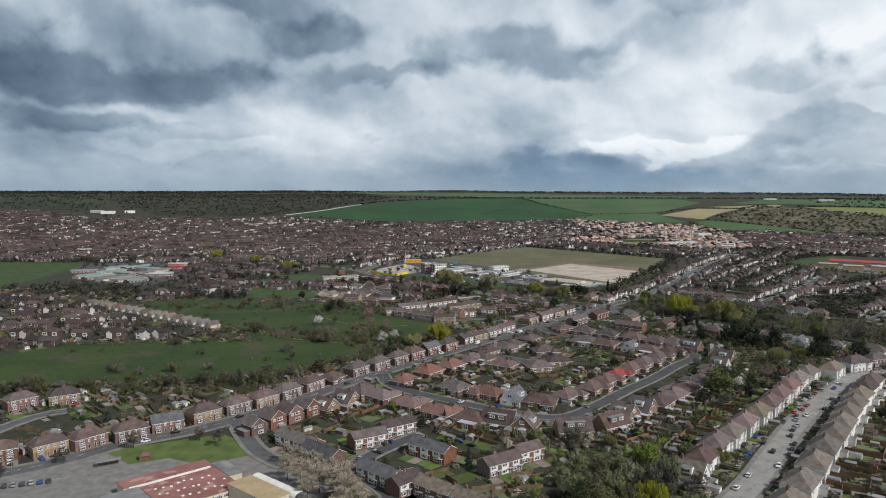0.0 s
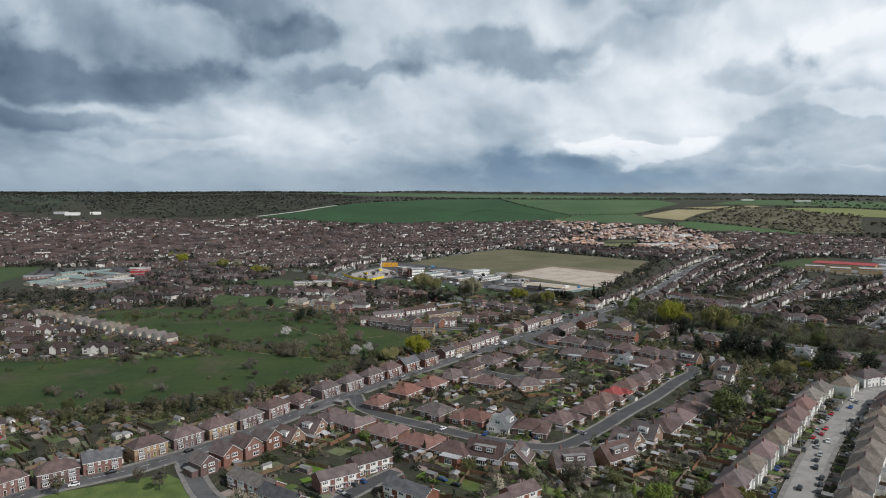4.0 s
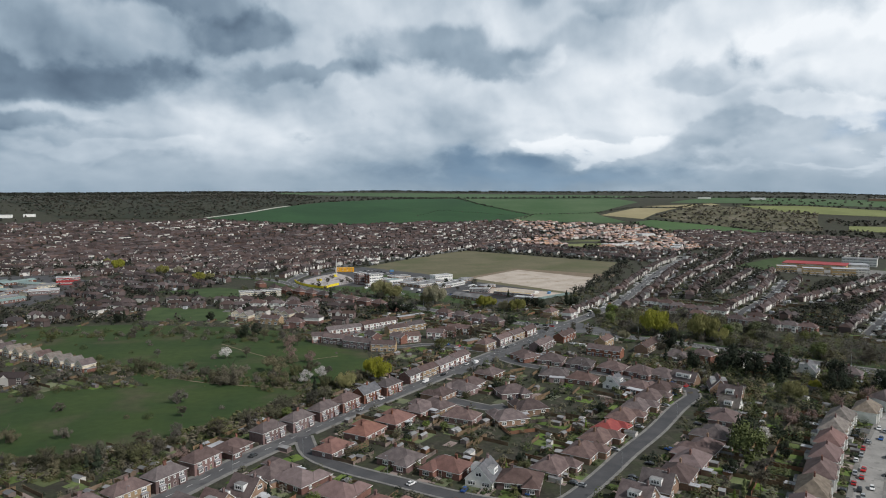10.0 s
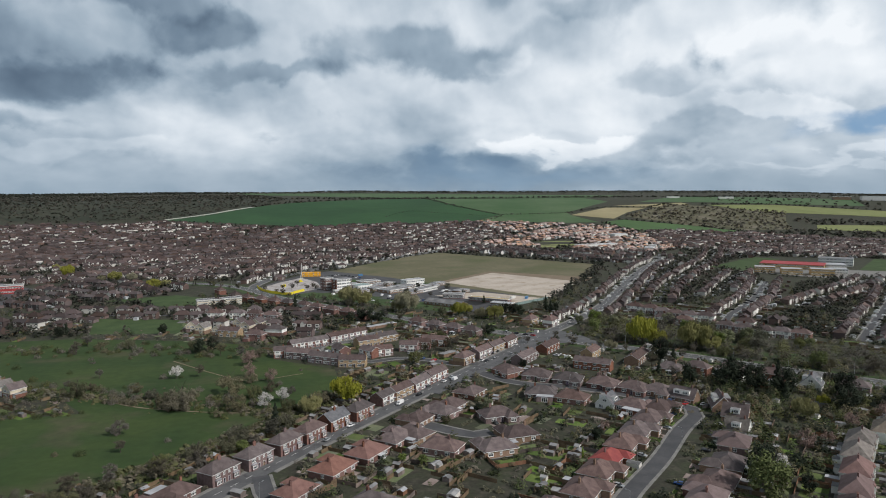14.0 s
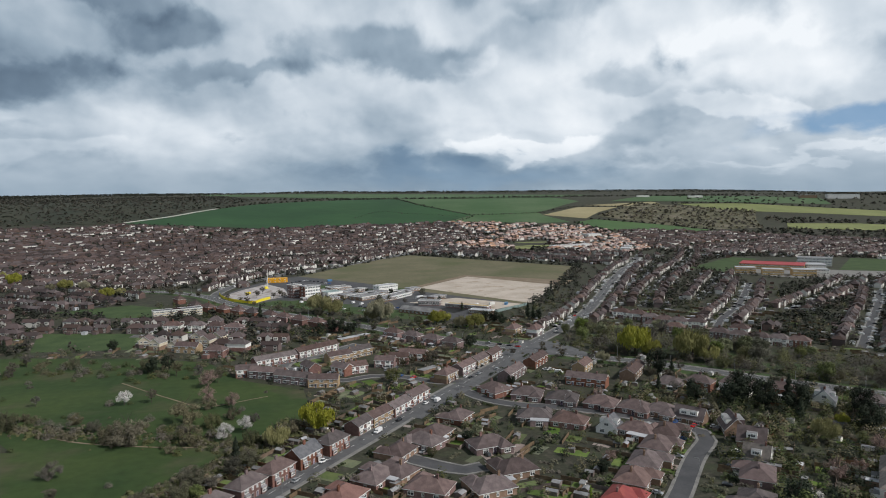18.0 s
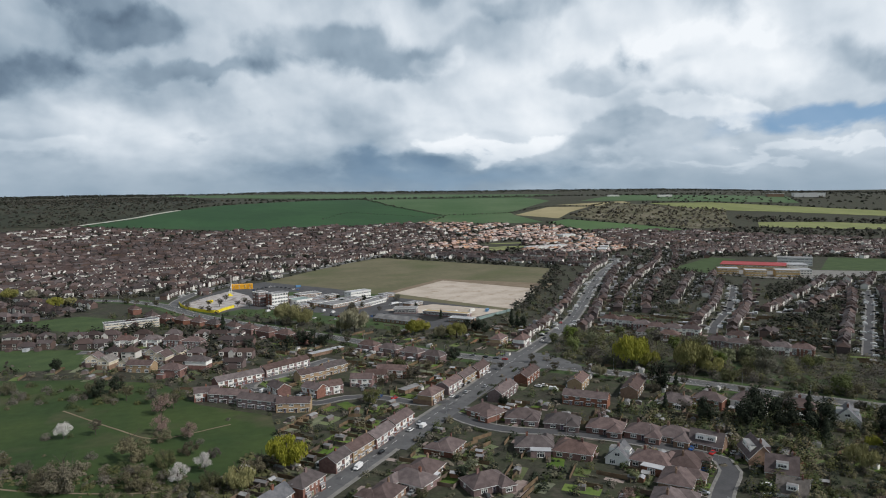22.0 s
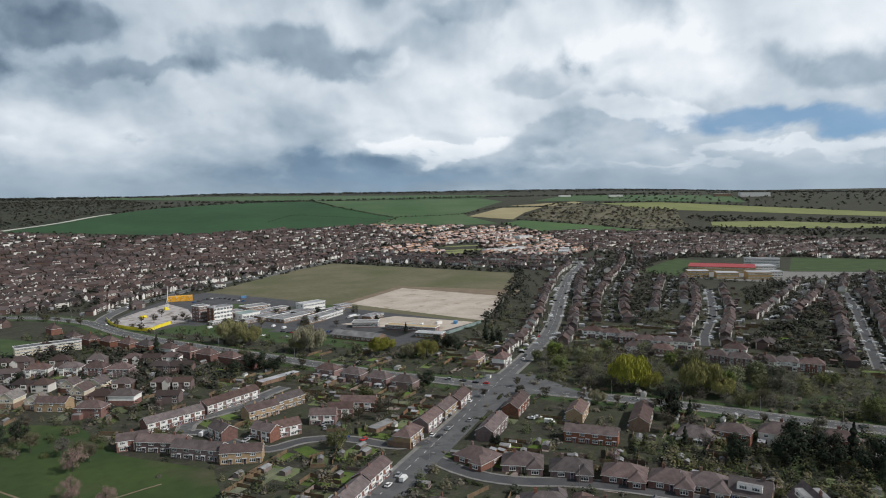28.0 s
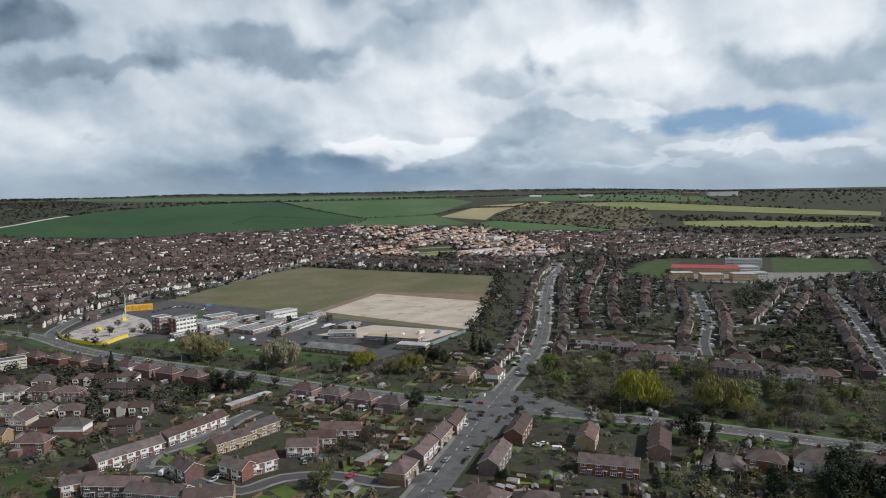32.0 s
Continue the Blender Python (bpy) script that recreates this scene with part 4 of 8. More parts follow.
def garage(label, door=True, w=3.0, d=5.4, roof=None):
    r = thing("garage", label, "garage", "garages behind the houses")
    s = Shape()
    s.box(-w / 2, w / 2, -d / 2, d / 2, 0, 2.3)
    part("wall_shell", s.mesh("wall_shell", BRICK_BROWN), r)
    s = Shape()
    s.box(-w / 2 - 0.12, w / 2 + 0.12, -d / 2 - 0.12, d / 2 + 0.12, 2.3, 2.48)
    part("roof", s.mesh("roof", roof or FELT), r)
    opening(r, 0, -d / 2, 1.05, w - 0.6, 2.0, kind="garage")
    return r


def shed(label, material, roof):
    r = thing("garden_shed", label, "shed", "sheds in the gardens")
    s = Shape()
    s.box(-1.3, 1.3, -1.7, 1.7, 0, 1.9)
    s.prism(-1.3, 1.3, -1.7, 1.7, 1.9, 2.45, 0, "y")
    part("wall_shell", s.mesh("wall_shell", material), r)
    s = Shape()
    s.gable(-1.3, 1.3, -1.7, 1.7, 1.9, 2.5, 0.15, t=0.06, along="y")
    part("roof", s.mesh("roof", roof), r)
    return r


def conservatory(label):
    r = thing("conservatory", label, "conservatory", "conservatories behind the houses")
    s = Shape()
    s.box(-2.0, 2.0, -1.5, 1.5, 0, 0.6)
    for x in (-1.95, -0.98, 0, 0.98, 1.95):
        for y in (-1.45, 1.45):
            s.box(x - 0.06, x + 0.06, y - 0.06, y + 0.06, 0.6, 2.3)
    s.box(-2.05, 2.05, -1.55, 1.55, 2.25, 2.36)
    part("frame", s.mesh("frame", WHITE), r)
    s = Shape()
    s.box(-1.92, 1.92, -1.42, 1.42, 0.6, 2.25)
    part("glazing", s.mesh("glazing", GLASS), r)
    s = Shape()
    s.hip(-2.0, 2.0, -1.5, 1.5, 2.42, 3.1, 0.1, t=0.05)
    part("roof", s.mesh("roof", FELT_PALE), r)
    return r


MODELS = {
    "S1": semi("brown-roofed red brick semi-detached pair with white windows", BRICK_RED, BRICK_RED, ROOF_BROWN, rear=((0.95, 3.2),)),
    "S2": semi("semi-detached pair with white rendered bays and brown hipped roof", RENDER, RENDER, ROOF_BROWN, 16.6, 10.0, rear=((-0.95, 3.2),)),
    "S3": semi("semi-detached pair of buff and brown brick, dark roof", BRICK_BROWN, BRICK_BUFF, ROOF_BROWN, rear=((-0.95, 3.0),)),
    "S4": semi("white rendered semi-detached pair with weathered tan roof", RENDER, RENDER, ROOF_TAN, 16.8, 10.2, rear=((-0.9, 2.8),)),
    "S5": semi("semi-detached pair with white front and faded red roof", RENDER, RENDER, ROOF_RED, 16.4, 9.8, rear=((0.9, 3.0),)),
    "S6": semi("brick semi-detached pair with pitched gabled roof", BRICK_RED, BRICK_RED, ROOF_GREY, gable=True),
    "P1": semi("red brick semi-detached pair with brown hipped roof", BRICK_RED, BRICK_RED, ROOF_BROWN, plain=True),
    "P2": semi("semi-detached pair with white upper storey and brown roof", BRICK_RED, RENDER, ROOF_BROWN, plain=True),
    "B1": bungalow("hip-roofed brick bungalow with brown tiles", BRICK_BROWN, ROOF_BROWN, 13.0, 10.0, 5.2, 2.8),
    "B2": bungalow("hip-roofed brick bungalow with reddish tiles", BRICK_RED, ROOF_RED, 13.4, 10.0, 5.2, 2.6, flip=-1),
    "B3": bungalow("brown-tiled bungalow with flat-roofed extension", BRICK_RED, ROOF_BROWN, 13.4, 9.6, flip=-1, ext=True),
    "B4": bungalow("bungalow with bright new red roof", BRICK_RED, ROOF_BRIGHT, 14.0, 10.0, 5.2),
    "B5": bungalow("wide brown-tiled pair of bungalows", BRICK_RED, ROOF_BROWN, 13.4, 9.8, 5.0, 2.4),
    "D1": chalet("chalet house with brown tiled roof and long white dormer", BRICK_BROWN, ROOF_BROWN, 13.0),
    "D2": chalet("gable-fronted chalet house with dark roof and dormers", BRICK_BROWN, ROOF_BROWN, 9.5, 9.5, True),
    "D3": chalet("chalet house with grey slate roof and dormers", RENDER, ROOF_GREY, 9.0, 10.0, True),
    "T5": terrace("brick terrace of five houses with white front panels", BRICK_RED, RENDER, ROOF_BROWN, 5),
    "T6": terrace("long brick terrace with white front panels", BRICK_RED, RENDER, ROOF_BROWN, 6),
    "T3": terrace("short buff brick terrace with brown roof", BRICK_BUFF, None, ROOF_BROWN, 3, 5.6),
    "T4": terrace("red brick terrace of four houses with dark roof", BRICK_RED, None, ROOF_BROWN, 4, 5.7),
    "TW": terrace("white-fronted terrace with brown roof", BRICK_RED, RENDER, ROOF_BROWN, 3, 6.0),
    "T2": terrace("pair of brick houses with pitched roof and white panels", BRICK_RED, RENDER, ROOF_BROWN, 2, 6.2),
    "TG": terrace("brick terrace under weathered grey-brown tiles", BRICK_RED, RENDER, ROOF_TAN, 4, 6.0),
    "TL": terrace("three-storey-deep plain brick block with long dark roof", BRICK_BROWN, None, ROOF_BROWN, 5, 5.6, 9.0),
    "TH": terrace("red-brown hipped terrace beside the avenue", BRICK_RED, None, ROOF_RED, 4, 5.6, hipped=True),
    "G1": gabled("gable-fronted house with cream upper wall and garage", BRICK_BROWN, ROOF_TAN),
    "TX": terrace("short brick terrace with grey porches and grey-brown tiles", BRICK_RED, RENDER, ROOF_GREY, 3, 6.4, 8.2),
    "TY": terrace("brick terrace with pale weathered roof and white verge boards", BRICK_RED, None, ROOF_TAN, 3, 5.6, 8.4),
    "TZ": terrace("brick terrace with white boarded upper front and dark roof", BRICK_RED, RENDER, ROOF_BROWN, 3, 5.4, 8.2),
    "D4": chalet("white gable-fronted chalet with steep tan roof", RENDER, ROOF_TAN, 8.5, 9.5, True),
    "G3": gabled("red brick gable-fronted house with brown roof and garage", BRICK_RED, ROOF_BROWN, upper=BRICK_RED),
    "G2": gabled("gable-fronted brick house with brown roof and garage", BRICK_RED, ROOF_BROWN),
}
EXTRAS = {
    "garage": garage("flat-roofed brick garage with pale door"),
    "garage_pale": garage("garage with pale flat roof", roof=FELT_PALE),
    "shed": shed("small dark wooden garden shed", FENCE, FELT),
    "shed_pale": shed("small garden shed with pale roof", FENCE_O, FELT_PALE),
    "conservatory": conservatory("white-framed glass conservatory behind a house"),
}
PLACED = []      # where houses stand: x, y, half size
USED = set()


def put(model, m, store=MODELS):
    """Stands a house or outbuilding at m: the model itself the first time, then copies of it."""
    ob = store[model]
    if (model, id(store)) not in USED:
        USED.add((model, id(store)))
        ob.matrix_basis = m
        return ob
    return copy_thing(ob, m)


def facing(x, y, road):
    """The turn about z that lets a house's front look at the road, and the road's direction."""
    line = LINES[road]
    best = min(range(len(line) - 1), key=lambda i: ((line[i] + line[i + 1]) / 2 - Vector((x, y))).length)
    d = (line[best + 1] - line[best]).normalized()
    n = Vector((-d.y, d.x))
    if n.dot((line[best] + line[best + 1]) / 2 - Vector((x, y))) < 0:
        n = -n
    return math.degrees(math.atan2(n.x, -n.y))


PLOTS = []
NEAR_ROWS = []
GROW = 1.12
HALF = {"S": 7.8, "P": 7.4, "B": 7.2, "D": 6.5, "T": 14, "G": 5}


def house(x, y, model, road=None, turn=None, plot=True, tilt=0.0):
    a = facing(x, y, road) if turn is None else turn
    if model[0] == "B":
        x, y = x - 1.7 * math.sin(radians(a)), y + 1.7 * math.cos(radians(a))
    put(model, pose(x, y, land(x, y), 0, 0, a + tilt) @ Matrix.Scale(1.03 if model[0] in "SPT" else GROW, 4))
    PLACED.append((x, y, HALF[model[0]]))
    if plot:
        PLOTS.append((x, y, a, model, road))


def row(road, models, pts, plot=True):
    for (x, y), k in zip(pts, models.split()):
        house(x, y, k, road, plot=plot, tilt=RND.uniform(-1.5, 1.5))


# the avenue, west side
row("avenue", "S1 S3 S1 S1 S6", [(-190, 290), (-173, 298), (-160, 306), (-145, 316), (-133, 328)])
row("meadow_lane", "S1 S3 S1", [(-224, 362), (-205, 370), (-226, 330)])
row("avenue", "S3 S1 S3 S1 S1", [(-120, 343), (-108, 355), (-96.5, 367.5), (-86.5, 381), (-76.5, 397)])
row("avenue", "B3", [(-66, 414)])
row("avenue", "S1 S1 S1 S1 S6 S1", [(-54, 430), (-42, 444), (-30.5, 459), (-20, 472), (-9, 487), (3.5, 500)])
row("avenue", "T2 T3 TW TW", [(17, 522), (27, 534), (39, 548), (51, 565)])
row("avenue", "S3 TW T3 TW", [(76, 602), (91, 620), (104, 635), (117, 649)])
# the avenue, east side, and the near close
row("avenue", "G3 G3 G3 G3", [(-90, 324), (-83.5, 333), (-77, 342), (-70, 351)], plot=False)
row("avenue", "D2 D2 B3", [(-61, 357), (-52, 367), (-46, 386)])
row("avenue", "B2 B2 B2 B3 B1 B1 B5", [(-24, 411), (-10, 431), (4.5, 446), (18, 462), (31, 488), (50, 506), (66, 529)])
for x_, y_, k_, a_ in ((-64, 304, "TG", -39), (-51, 290, "TX", -40), (-34, 309, "TZ", 32), (-22, 324, "TZ", 36), (-24.5, 268.7, "TX", -41), (-14.5, 260, "T2", 46),
                       (-2, 254, "TY", -41), (11, 243, "TY", -43), (-4.6, 294.4, "TX", -39), (23.6, 279.4, "TZ", 34), (36, 292, "T2", 34)):
    house(x_, y_, k_, turn=a_, plot=False)
    NEAR_ROWS.append((x_, y_, a_))
# the bend road
row("bend_road", "B5 B5 B5 B5 B5 B1", [(97, 569), (113, 556), (129, 543.5), (146, 531), (160, 519.5), (171, 512)])
house(181, 501, "D1", "bend_road")
house(193, 484, "D1", "bend_road", tilt=0)
row("bend_road", "B3 B5 D3 B3", [(106, 521), (121, 510), (136, 497), (148, 490)], plot=False)
row("bend_road", "B1 B1 B1 B1 B4 B1 B1 B5 B5", [(160, 483), (147.5, 468), (134, 452), (121, 437), (108.5, 422), (99, 409), (87, 393), (70, 378), (52, 366)])
row("bend_road", "D2 D2 B1 B2 B1 B1 B2 D4 D2", [(92, 346), (104, 356), (114.5, 367), (127, 381), (139, 394), (152, 410), (168, 432), (181, 448), (191, 466)])
row("bend_road", "B5 B2 D3", [(6, 393), (25, 382), (39, 372)])
row("bend_road", "B2 B2 B2 B3 D1 D2 D1 D1", [(-33, 378), (-17, 364), (0, 350), (15, 340), (28, 334), (40, 329), (62, 323), (82, 331)])
row("short_close", "B5 B1 B1 B5 B1 B3", [(73, 485), (76, 459), (62, 444), (40, 448), (29, 466), (44, 495)])
# the terrace street
row("terrace_street", "D4 S2 S2 S4 S5 S4 S2 S5 S5 S4 S4", [(99, 270), (108, 283), (120, 299), (132, 313), (145, 328), (158, 343), (171, 358), (184, 374), (197, 390), (210, 406), (223, 420)])
row("terrace_street", "S4 S4 S4 S4 S4 S4 S4 S4 S4 S2 S2", [(123, 240), (137, 258), (152, 277), (166, 295), (179, 311), (191, 326), (203, 342), (215, 357), (227, 372), (239, 387), (251, 401)])
row("terrace_street", "S4 S2 S1", [(244, 430), (268, 446), (288, 455)])
# the estate by the meadow
for x_, y_, k_, a_ in ((-46, 641, "T2", 5), (-32, 633, "T4", -25), (-16, 618, "T4", -32), (2, 607, "T3", -11), (-30, 669, "T5", 29), (-2, 693, "T6", 39), (13, 667, "T3", 27), (28, 680, "T3", 34)):
    house(x_, y_, k_, turn=a_, plot=False)
row("estate_way", "T2 T2 T2 T2 T2 TW", [(-6, 640), (14, 632), (23, 634), (43, 645), (53, 652), (64, 660)], plot=False)
row("ring_road", "S1 S1 S1 S1", [(59, 733), (72, 717), (85, 702), (97, 688)])
row("hammerhead", "P2 S1 P2 S1 G2 G2", [(-100, 802), (-84, 795), (-120, 805), (-68, 785), (-92, 757), (-76, 750)], plot=False)
row("hammerhead", "G1 T3 G2 S1 P2 G1 G2", [(-104, 727), (-94, 720), (-83, 738), (-72, 700), (-58, 718), (-118, 735), (-128, 745)], plot=False)
row("ring_road", "P1 P1 P1 P1 P1 P1 P2 P1 P1 P1 P1", [(-142, 960), (-119, 915), (-104, 898), (-88, 884), (-73, 870), (-59, 856), (-42, 838), (-29, 824), (-15, 808), (0, 792), (13, 778)], plot=False)
# south of the ring road, east of the crossing
house(142, 628, "T4", turn=231, plot=False)
house(117, 600, "T4", turn=231, plot=False)
house(166, 606, "T3", turn=231, plot=False)
house(156, 574, "T4", turn=-38, plot=False)
house(192, 588, "TL", turn=231, plot=False)
row("ring_road", "B1 S1 S2 S1 D3 S1 S2 S1", [(203, 560), (216, 551), (234, 542), (252, 528), (266, 512), (282, 497), (300, 480), (318, 462)])
row("avenue", "S3 P2", [(156, 727), (172, 720)])
# east of the crossing, behind the wood
row("ring_road", "P2 P2 P1 P1 P2 P2", [(272, 775), (282, 763), (285, 745), (291, 732), (300, 724), (312, 716)], plot=False)
row("ring_road", "P2 P1", [(273, 716), (284, 702)], plot=False)
row("ring_road", "P1 P1 P2 P2 P1 P2", [(306, 674), (315, 662), (325, 651), (335, 643), (345, 634), (330, 684)], plot=False)

# ---------------------------------------------------------------- trees
NR = np.random.RandomState(11)


def quads(centres, normals, su, sv, spin=None):
    """Loose quads at centres facing normals, as vertex and face lists."""
    n = len(centres)
    c = np.asarray(centres, float)
    z = np.asarray(normals, float)
    z = z / np.maximum(np.linalg.norm(z, axis=1, keepdims=True), 1e-6)
    a = np.cross(z, NR.normal(size=(n, 3))) if spin is None else spin
    a = a / np.maximum(np.linalg.norm(a, axis=1, keepdims=True), 1e-6)
    b = np.cross(z, a)
    su, sv = np.broadcast_to(su, n)[:, None], np.broadcast_to(sv, n)[:, None]
    v = np.stack([c - a * su - b * sv, c + a * su - b * sv * 0.6, c + a * su * 0.7 + b * sv, c - a * su * 0.8 + b * sv * 0.9], 1).reshape(-1, 3)
    f = np.arange(4 * n).reshape(n, 4)
    return v, f


def mesh_np(name, v, f, material):
    me = bpy.data.meshes.new(name)
    me.vertices.add(len(v))
    me.vertices.foreach_set("co", np.asarray(v, np.float32).ravel())
    k = f.shape[1]
    me.loops.add(f.size)
    me.loops.foreach_set("vertex_index", f.ravel().astype(np.int32))
    me.polygons.add(len(f))
    me.polygons.foreach_set("loop_start", np.arange(0, f.size, k, dtype=np.int32))
    me.materials.append(material)
    me.update(calc_edges=True)
    return me


def tube(s, a, b, ra, rb, sides=5):
    a, b = Vector(a), Vector(b)
    q = (b - a).to_track_quat("Z", "Y")
    ring = []
    for p, r in ((a, ra), (b, rb)):
        for k in range(sides):
            t = 2 * math.pi * k / sides
            w = p + q @ Vector((r * math.cos(t), r * math.sin(t), 0))
            ring.append((w.x, w.y, w.z))
    s.add(ring, [(k, (k + 1) % sides, sides + (k + 1) % sides, sides + k) for k in range(sides)])


def trunk_mesh(h, r, limbs, reach, start=0.35, bark=None):
    s = Shape()
    p = (0, 0, 0)
    for k in range(1, 5):
        q = (RND.uniform(-0.15, 0.15) * r * 4, RND.uniform(-0.15, 0.15) * r * 4, h * k / 5)
        tube(s, p, q, r * (1 - 0.18 * (k - 1)), r * (1 - 0.18 * k), 6)
        p = q
    for k in range(limbs):
        t = 2 * math.pi * k / limbs + RND.uniform(-0.3, 0.3)
        z0 = h * RND.uniform(start, 0.72)
        m = (math.cos(t) * reach * 0.5, math.sin(t) * reach * 0.5, z0 + h * 0.16)
        e = (math.cos(t + 0.2) * reach, math.sin(t + 0.2) * reach, z0 + h * RND.uniform(0.25, 0.4))
        tube(s, (0, 0, z0), m, r * 0.45, r * 0.28, 4)
        tube(s, m, e, r * 0.28, r * 0.06, 4)
        e2 = (m[0] * 1.3 - m[1] * 0.6, m[1] * 1.3 + m[0] * 0.6, m[2] + h * 0.2)
        tube(s, m, e2, r * 0.2, r * 0.05, 4)
    return s.mesh("trunk", bark or BARK)


def lumps(n, rx, rz, cz):
    """Centres of the boughs within an egg-shaped crown."""
    out = []
    while len(out) < n:
        p = NR.uniform(-1, 1, 3)
        if np.dot(p, p) < 1 and np.dot(p, p) > 0.12:
            out.append((p[0] * rx, p[1] * rx, cz + p[2] * rz))
    return np.array(out)


def crown_mesh(kind, h):
    if kind in ("bare", "ash"):
        c = lumps(34, h * 0.36, h * 0.33, h * 0.60)
        i = NR.randint(0, len(c), 2600)
        d = NR.normal(size=(2600, 3))
        d[:, 2] = np.abs(d[:, 2]) * 0.8 + 0.2
        d /= np.linalg.norm(d, axis=1, keepdims=True)
        p = c[i] + d * h * 0.075 * NR.rand(2600, 1) * 1.7
        v, f = quads(p, np.cross(d, NR.normal(size=(2600, 3))), h * 0.05, 0.02 + h * 0.0018, d)
        return mesh_np("crown", v, f, SUNLIT_TWIGS if kind == "ash" else TWIGS)
    if kind == "willow":
        c = lumps(34, h * 0.46, h * 0.23, h * 0.60)
        n = 6000
        i = NR.randint(0, len(c), n)
        d = NR.normal(size=(n, 3))
        d /= np.linalg.norm(d, axis=1, keepdims=True)
        p = c[i] + d * h * 0.12
        p[:, 2] = np.maximum(p[:, 2] - NR.rand(n) * h * 0.16, h * 0.06)
        up = np.tile((0.0, 0.0, 1.0), (n, 1)) + NR.normal(size=(n, 3)) * 0.15
        out = np.cross(up, NR.normal(size=(n, 3)))
        v, f = quads(p, out, h * 0.034, 0.12, up)
        return mesh_np("crown", v, f, WILLOW)
    if kind in ("conifer", "cypress"):
        n = 2200 if kind == "conifer" else 1700
        t = NR.rand(n) ** 0.7
        a = NR.rand(n) * 2 * math.pi
        rmax = h * (0.24 if kind == "conifer" else 0.15)
        r = rmax * (1 - t) ** (0.8 if kind == "conifer" else 0.5) * (0.75 + 0.35 * np.sin(t * 26 + NR.rand(n))) * NR.uniform(0.7, 1.05, n)
        p = np.stack([np.cos(a) * r, np.sin(a) * r, h * (0.07 + 0.92 * t)], 1)
        nn = np.stack([np.cos(a), np.sin(a), 0.7 + 0 * a], 1) + NR.normal(size=(n, 3)) * 0.4
        v, f = quads(p, nn, h * 0.026, h * 0.02)
        return mesh_np("crown", v, f, DARK_LEAF if kind == "conifer" else GREEN_LEAF)
    spec = {"pine": (34, 0.34, 0.36, 0.50, 3000, 0.02, DARK_LEAF), "leafy": (30, 0.36, 0.36, 0.50, 3000, 0.019, GREEN_LEAF),
            "olive": (26, 0.44, 0.36, 0.46, 3600, 0.016, OLIVE), "blossom": (24, 0.42, 0.32, 0.54, 2600, 0.015, BLOSSOM),
            "pink": (24, 0.42, 0.32, 0.54, 2600, 0.014, PINK), "bush": (22, 0.55, 0.38, 0.42, 2600, 0.018, TWIGS)}[kind]
    k, rx, rz, cz, n, leaf, m = spec
    c = lumps(k, h * rx, h * rz, h * cz)
    i = NR.randint(0, k, n)
    d = NR.normal(size=(n, 3))
    d /= np.linalg.norm(d, axis=1, keepdims=True)
    p = c[i] + d * h * NR.uniform(0.07, 0.15, (n, 1))
    p[:, 2] = np.maximum(p[:, 2], 0.1)
    v, f = quads(p, d + NR.normal(size=(n, 3)) * 0.5 + np.array((0, 0, 0.7)), h * leaf * NR.uniform(0.6, 1.2, n), h * leaf * NR.uniform(0.6, 1.2, n))
    return mesh_np("crown", v, f, m)


def tree(name, label, category, kind, h, r, limbs, reach, start=0.35, group="trees"):
    ob = thing(name, label, category, group)
    part("trunk", trunk_mesh(h, r, limbs, reach, start), ob)
    part("crown", crown_mesh(kind, h), ob)
    return ob


TREES = {
    "bare": [tree("bare_tree", "leafless brown tree with fine twigs", "tree", "bare", 10, 0.22, 7, 2.6) for _ in range(3)],
    "ash": [tree("ash_tree", "leafless tree beside the school, sunlight in its beige twigs", "tree", "ash", 10, 0.22, 7, 2.6) for _ in range(2)],
    "conifer": [tree("conifer", "tall dark green conifer", "tree", "conifer", 12, 0.25, 0, 0) for _ in range(2)],
    "cypress": [tree("cypress", "narrow yellow-green garden cypress", "tree", "cypress", 8, 0.18, 0, 0)],
    "pine": [tree("evergreen_tree", "broad dark evergreen tree", "tree", "pine", 10, 0.28, 5, 2.2) for _ in range(2)],
    "leafy": [tree("garden_tree", "garden tree with fresh green leaves", "tree", "leafy", 8, 0.2, 5, 1.8)],
    "willow": [tree("willow", "yellow-green weeping willow in early leaf", "tree", "willow", 12, 0.4, 7, 3.4) for _ in range(2)],
    "blossom": [tree("blossom_tree", "tree covered in white blossom", "tree", "blossom", 7, 0.18, 6, 2.2)],
    "pink": [tree("budding_tree", "pinkish grey budding tree", "tree", "pink", 8, 0.2, 6, 2.4)],
    "olive": [tree("scrub_tree", "dull olive scrub tree", "tree", "olive", 6, 0.15, 5, 1.6, group="scrub") for _ in range(2)],
    "bush": [tree("bush", "rounded leafless brown bush", "bush", "bush", 4.5, 0.1, 5, 1.6, 0.15, group="scrub") for _ in range(2)],
}
TREE_COUNT = {}


def plant(kind, x, y, size=1.0):
    """Plants one tree: the model first, then turned and scaled copies."""
    k = TREE_COUNT.get(kind, 0)
    TREE_COUNT[kind] = k + 1
    models = TREES[kind]
    m = pose(x, y, land(x, y) - 0.05, 0, 0, RND.uniform(0, 360)) @ Matrix.Scale(size, 4)
    if k < len(models):
        models[k].matrix_basis = m
    else:
        copy_thing(models[k % len(models)], m)


def clear_of(x, y, r=3.0):
    if near_road((x, y), 2.5 + r * 0.4):
        return False
    return all((x - a) ** 2 + (y - b) ** 2 > (h + r) ** 2 for a, b, h in PLACED)


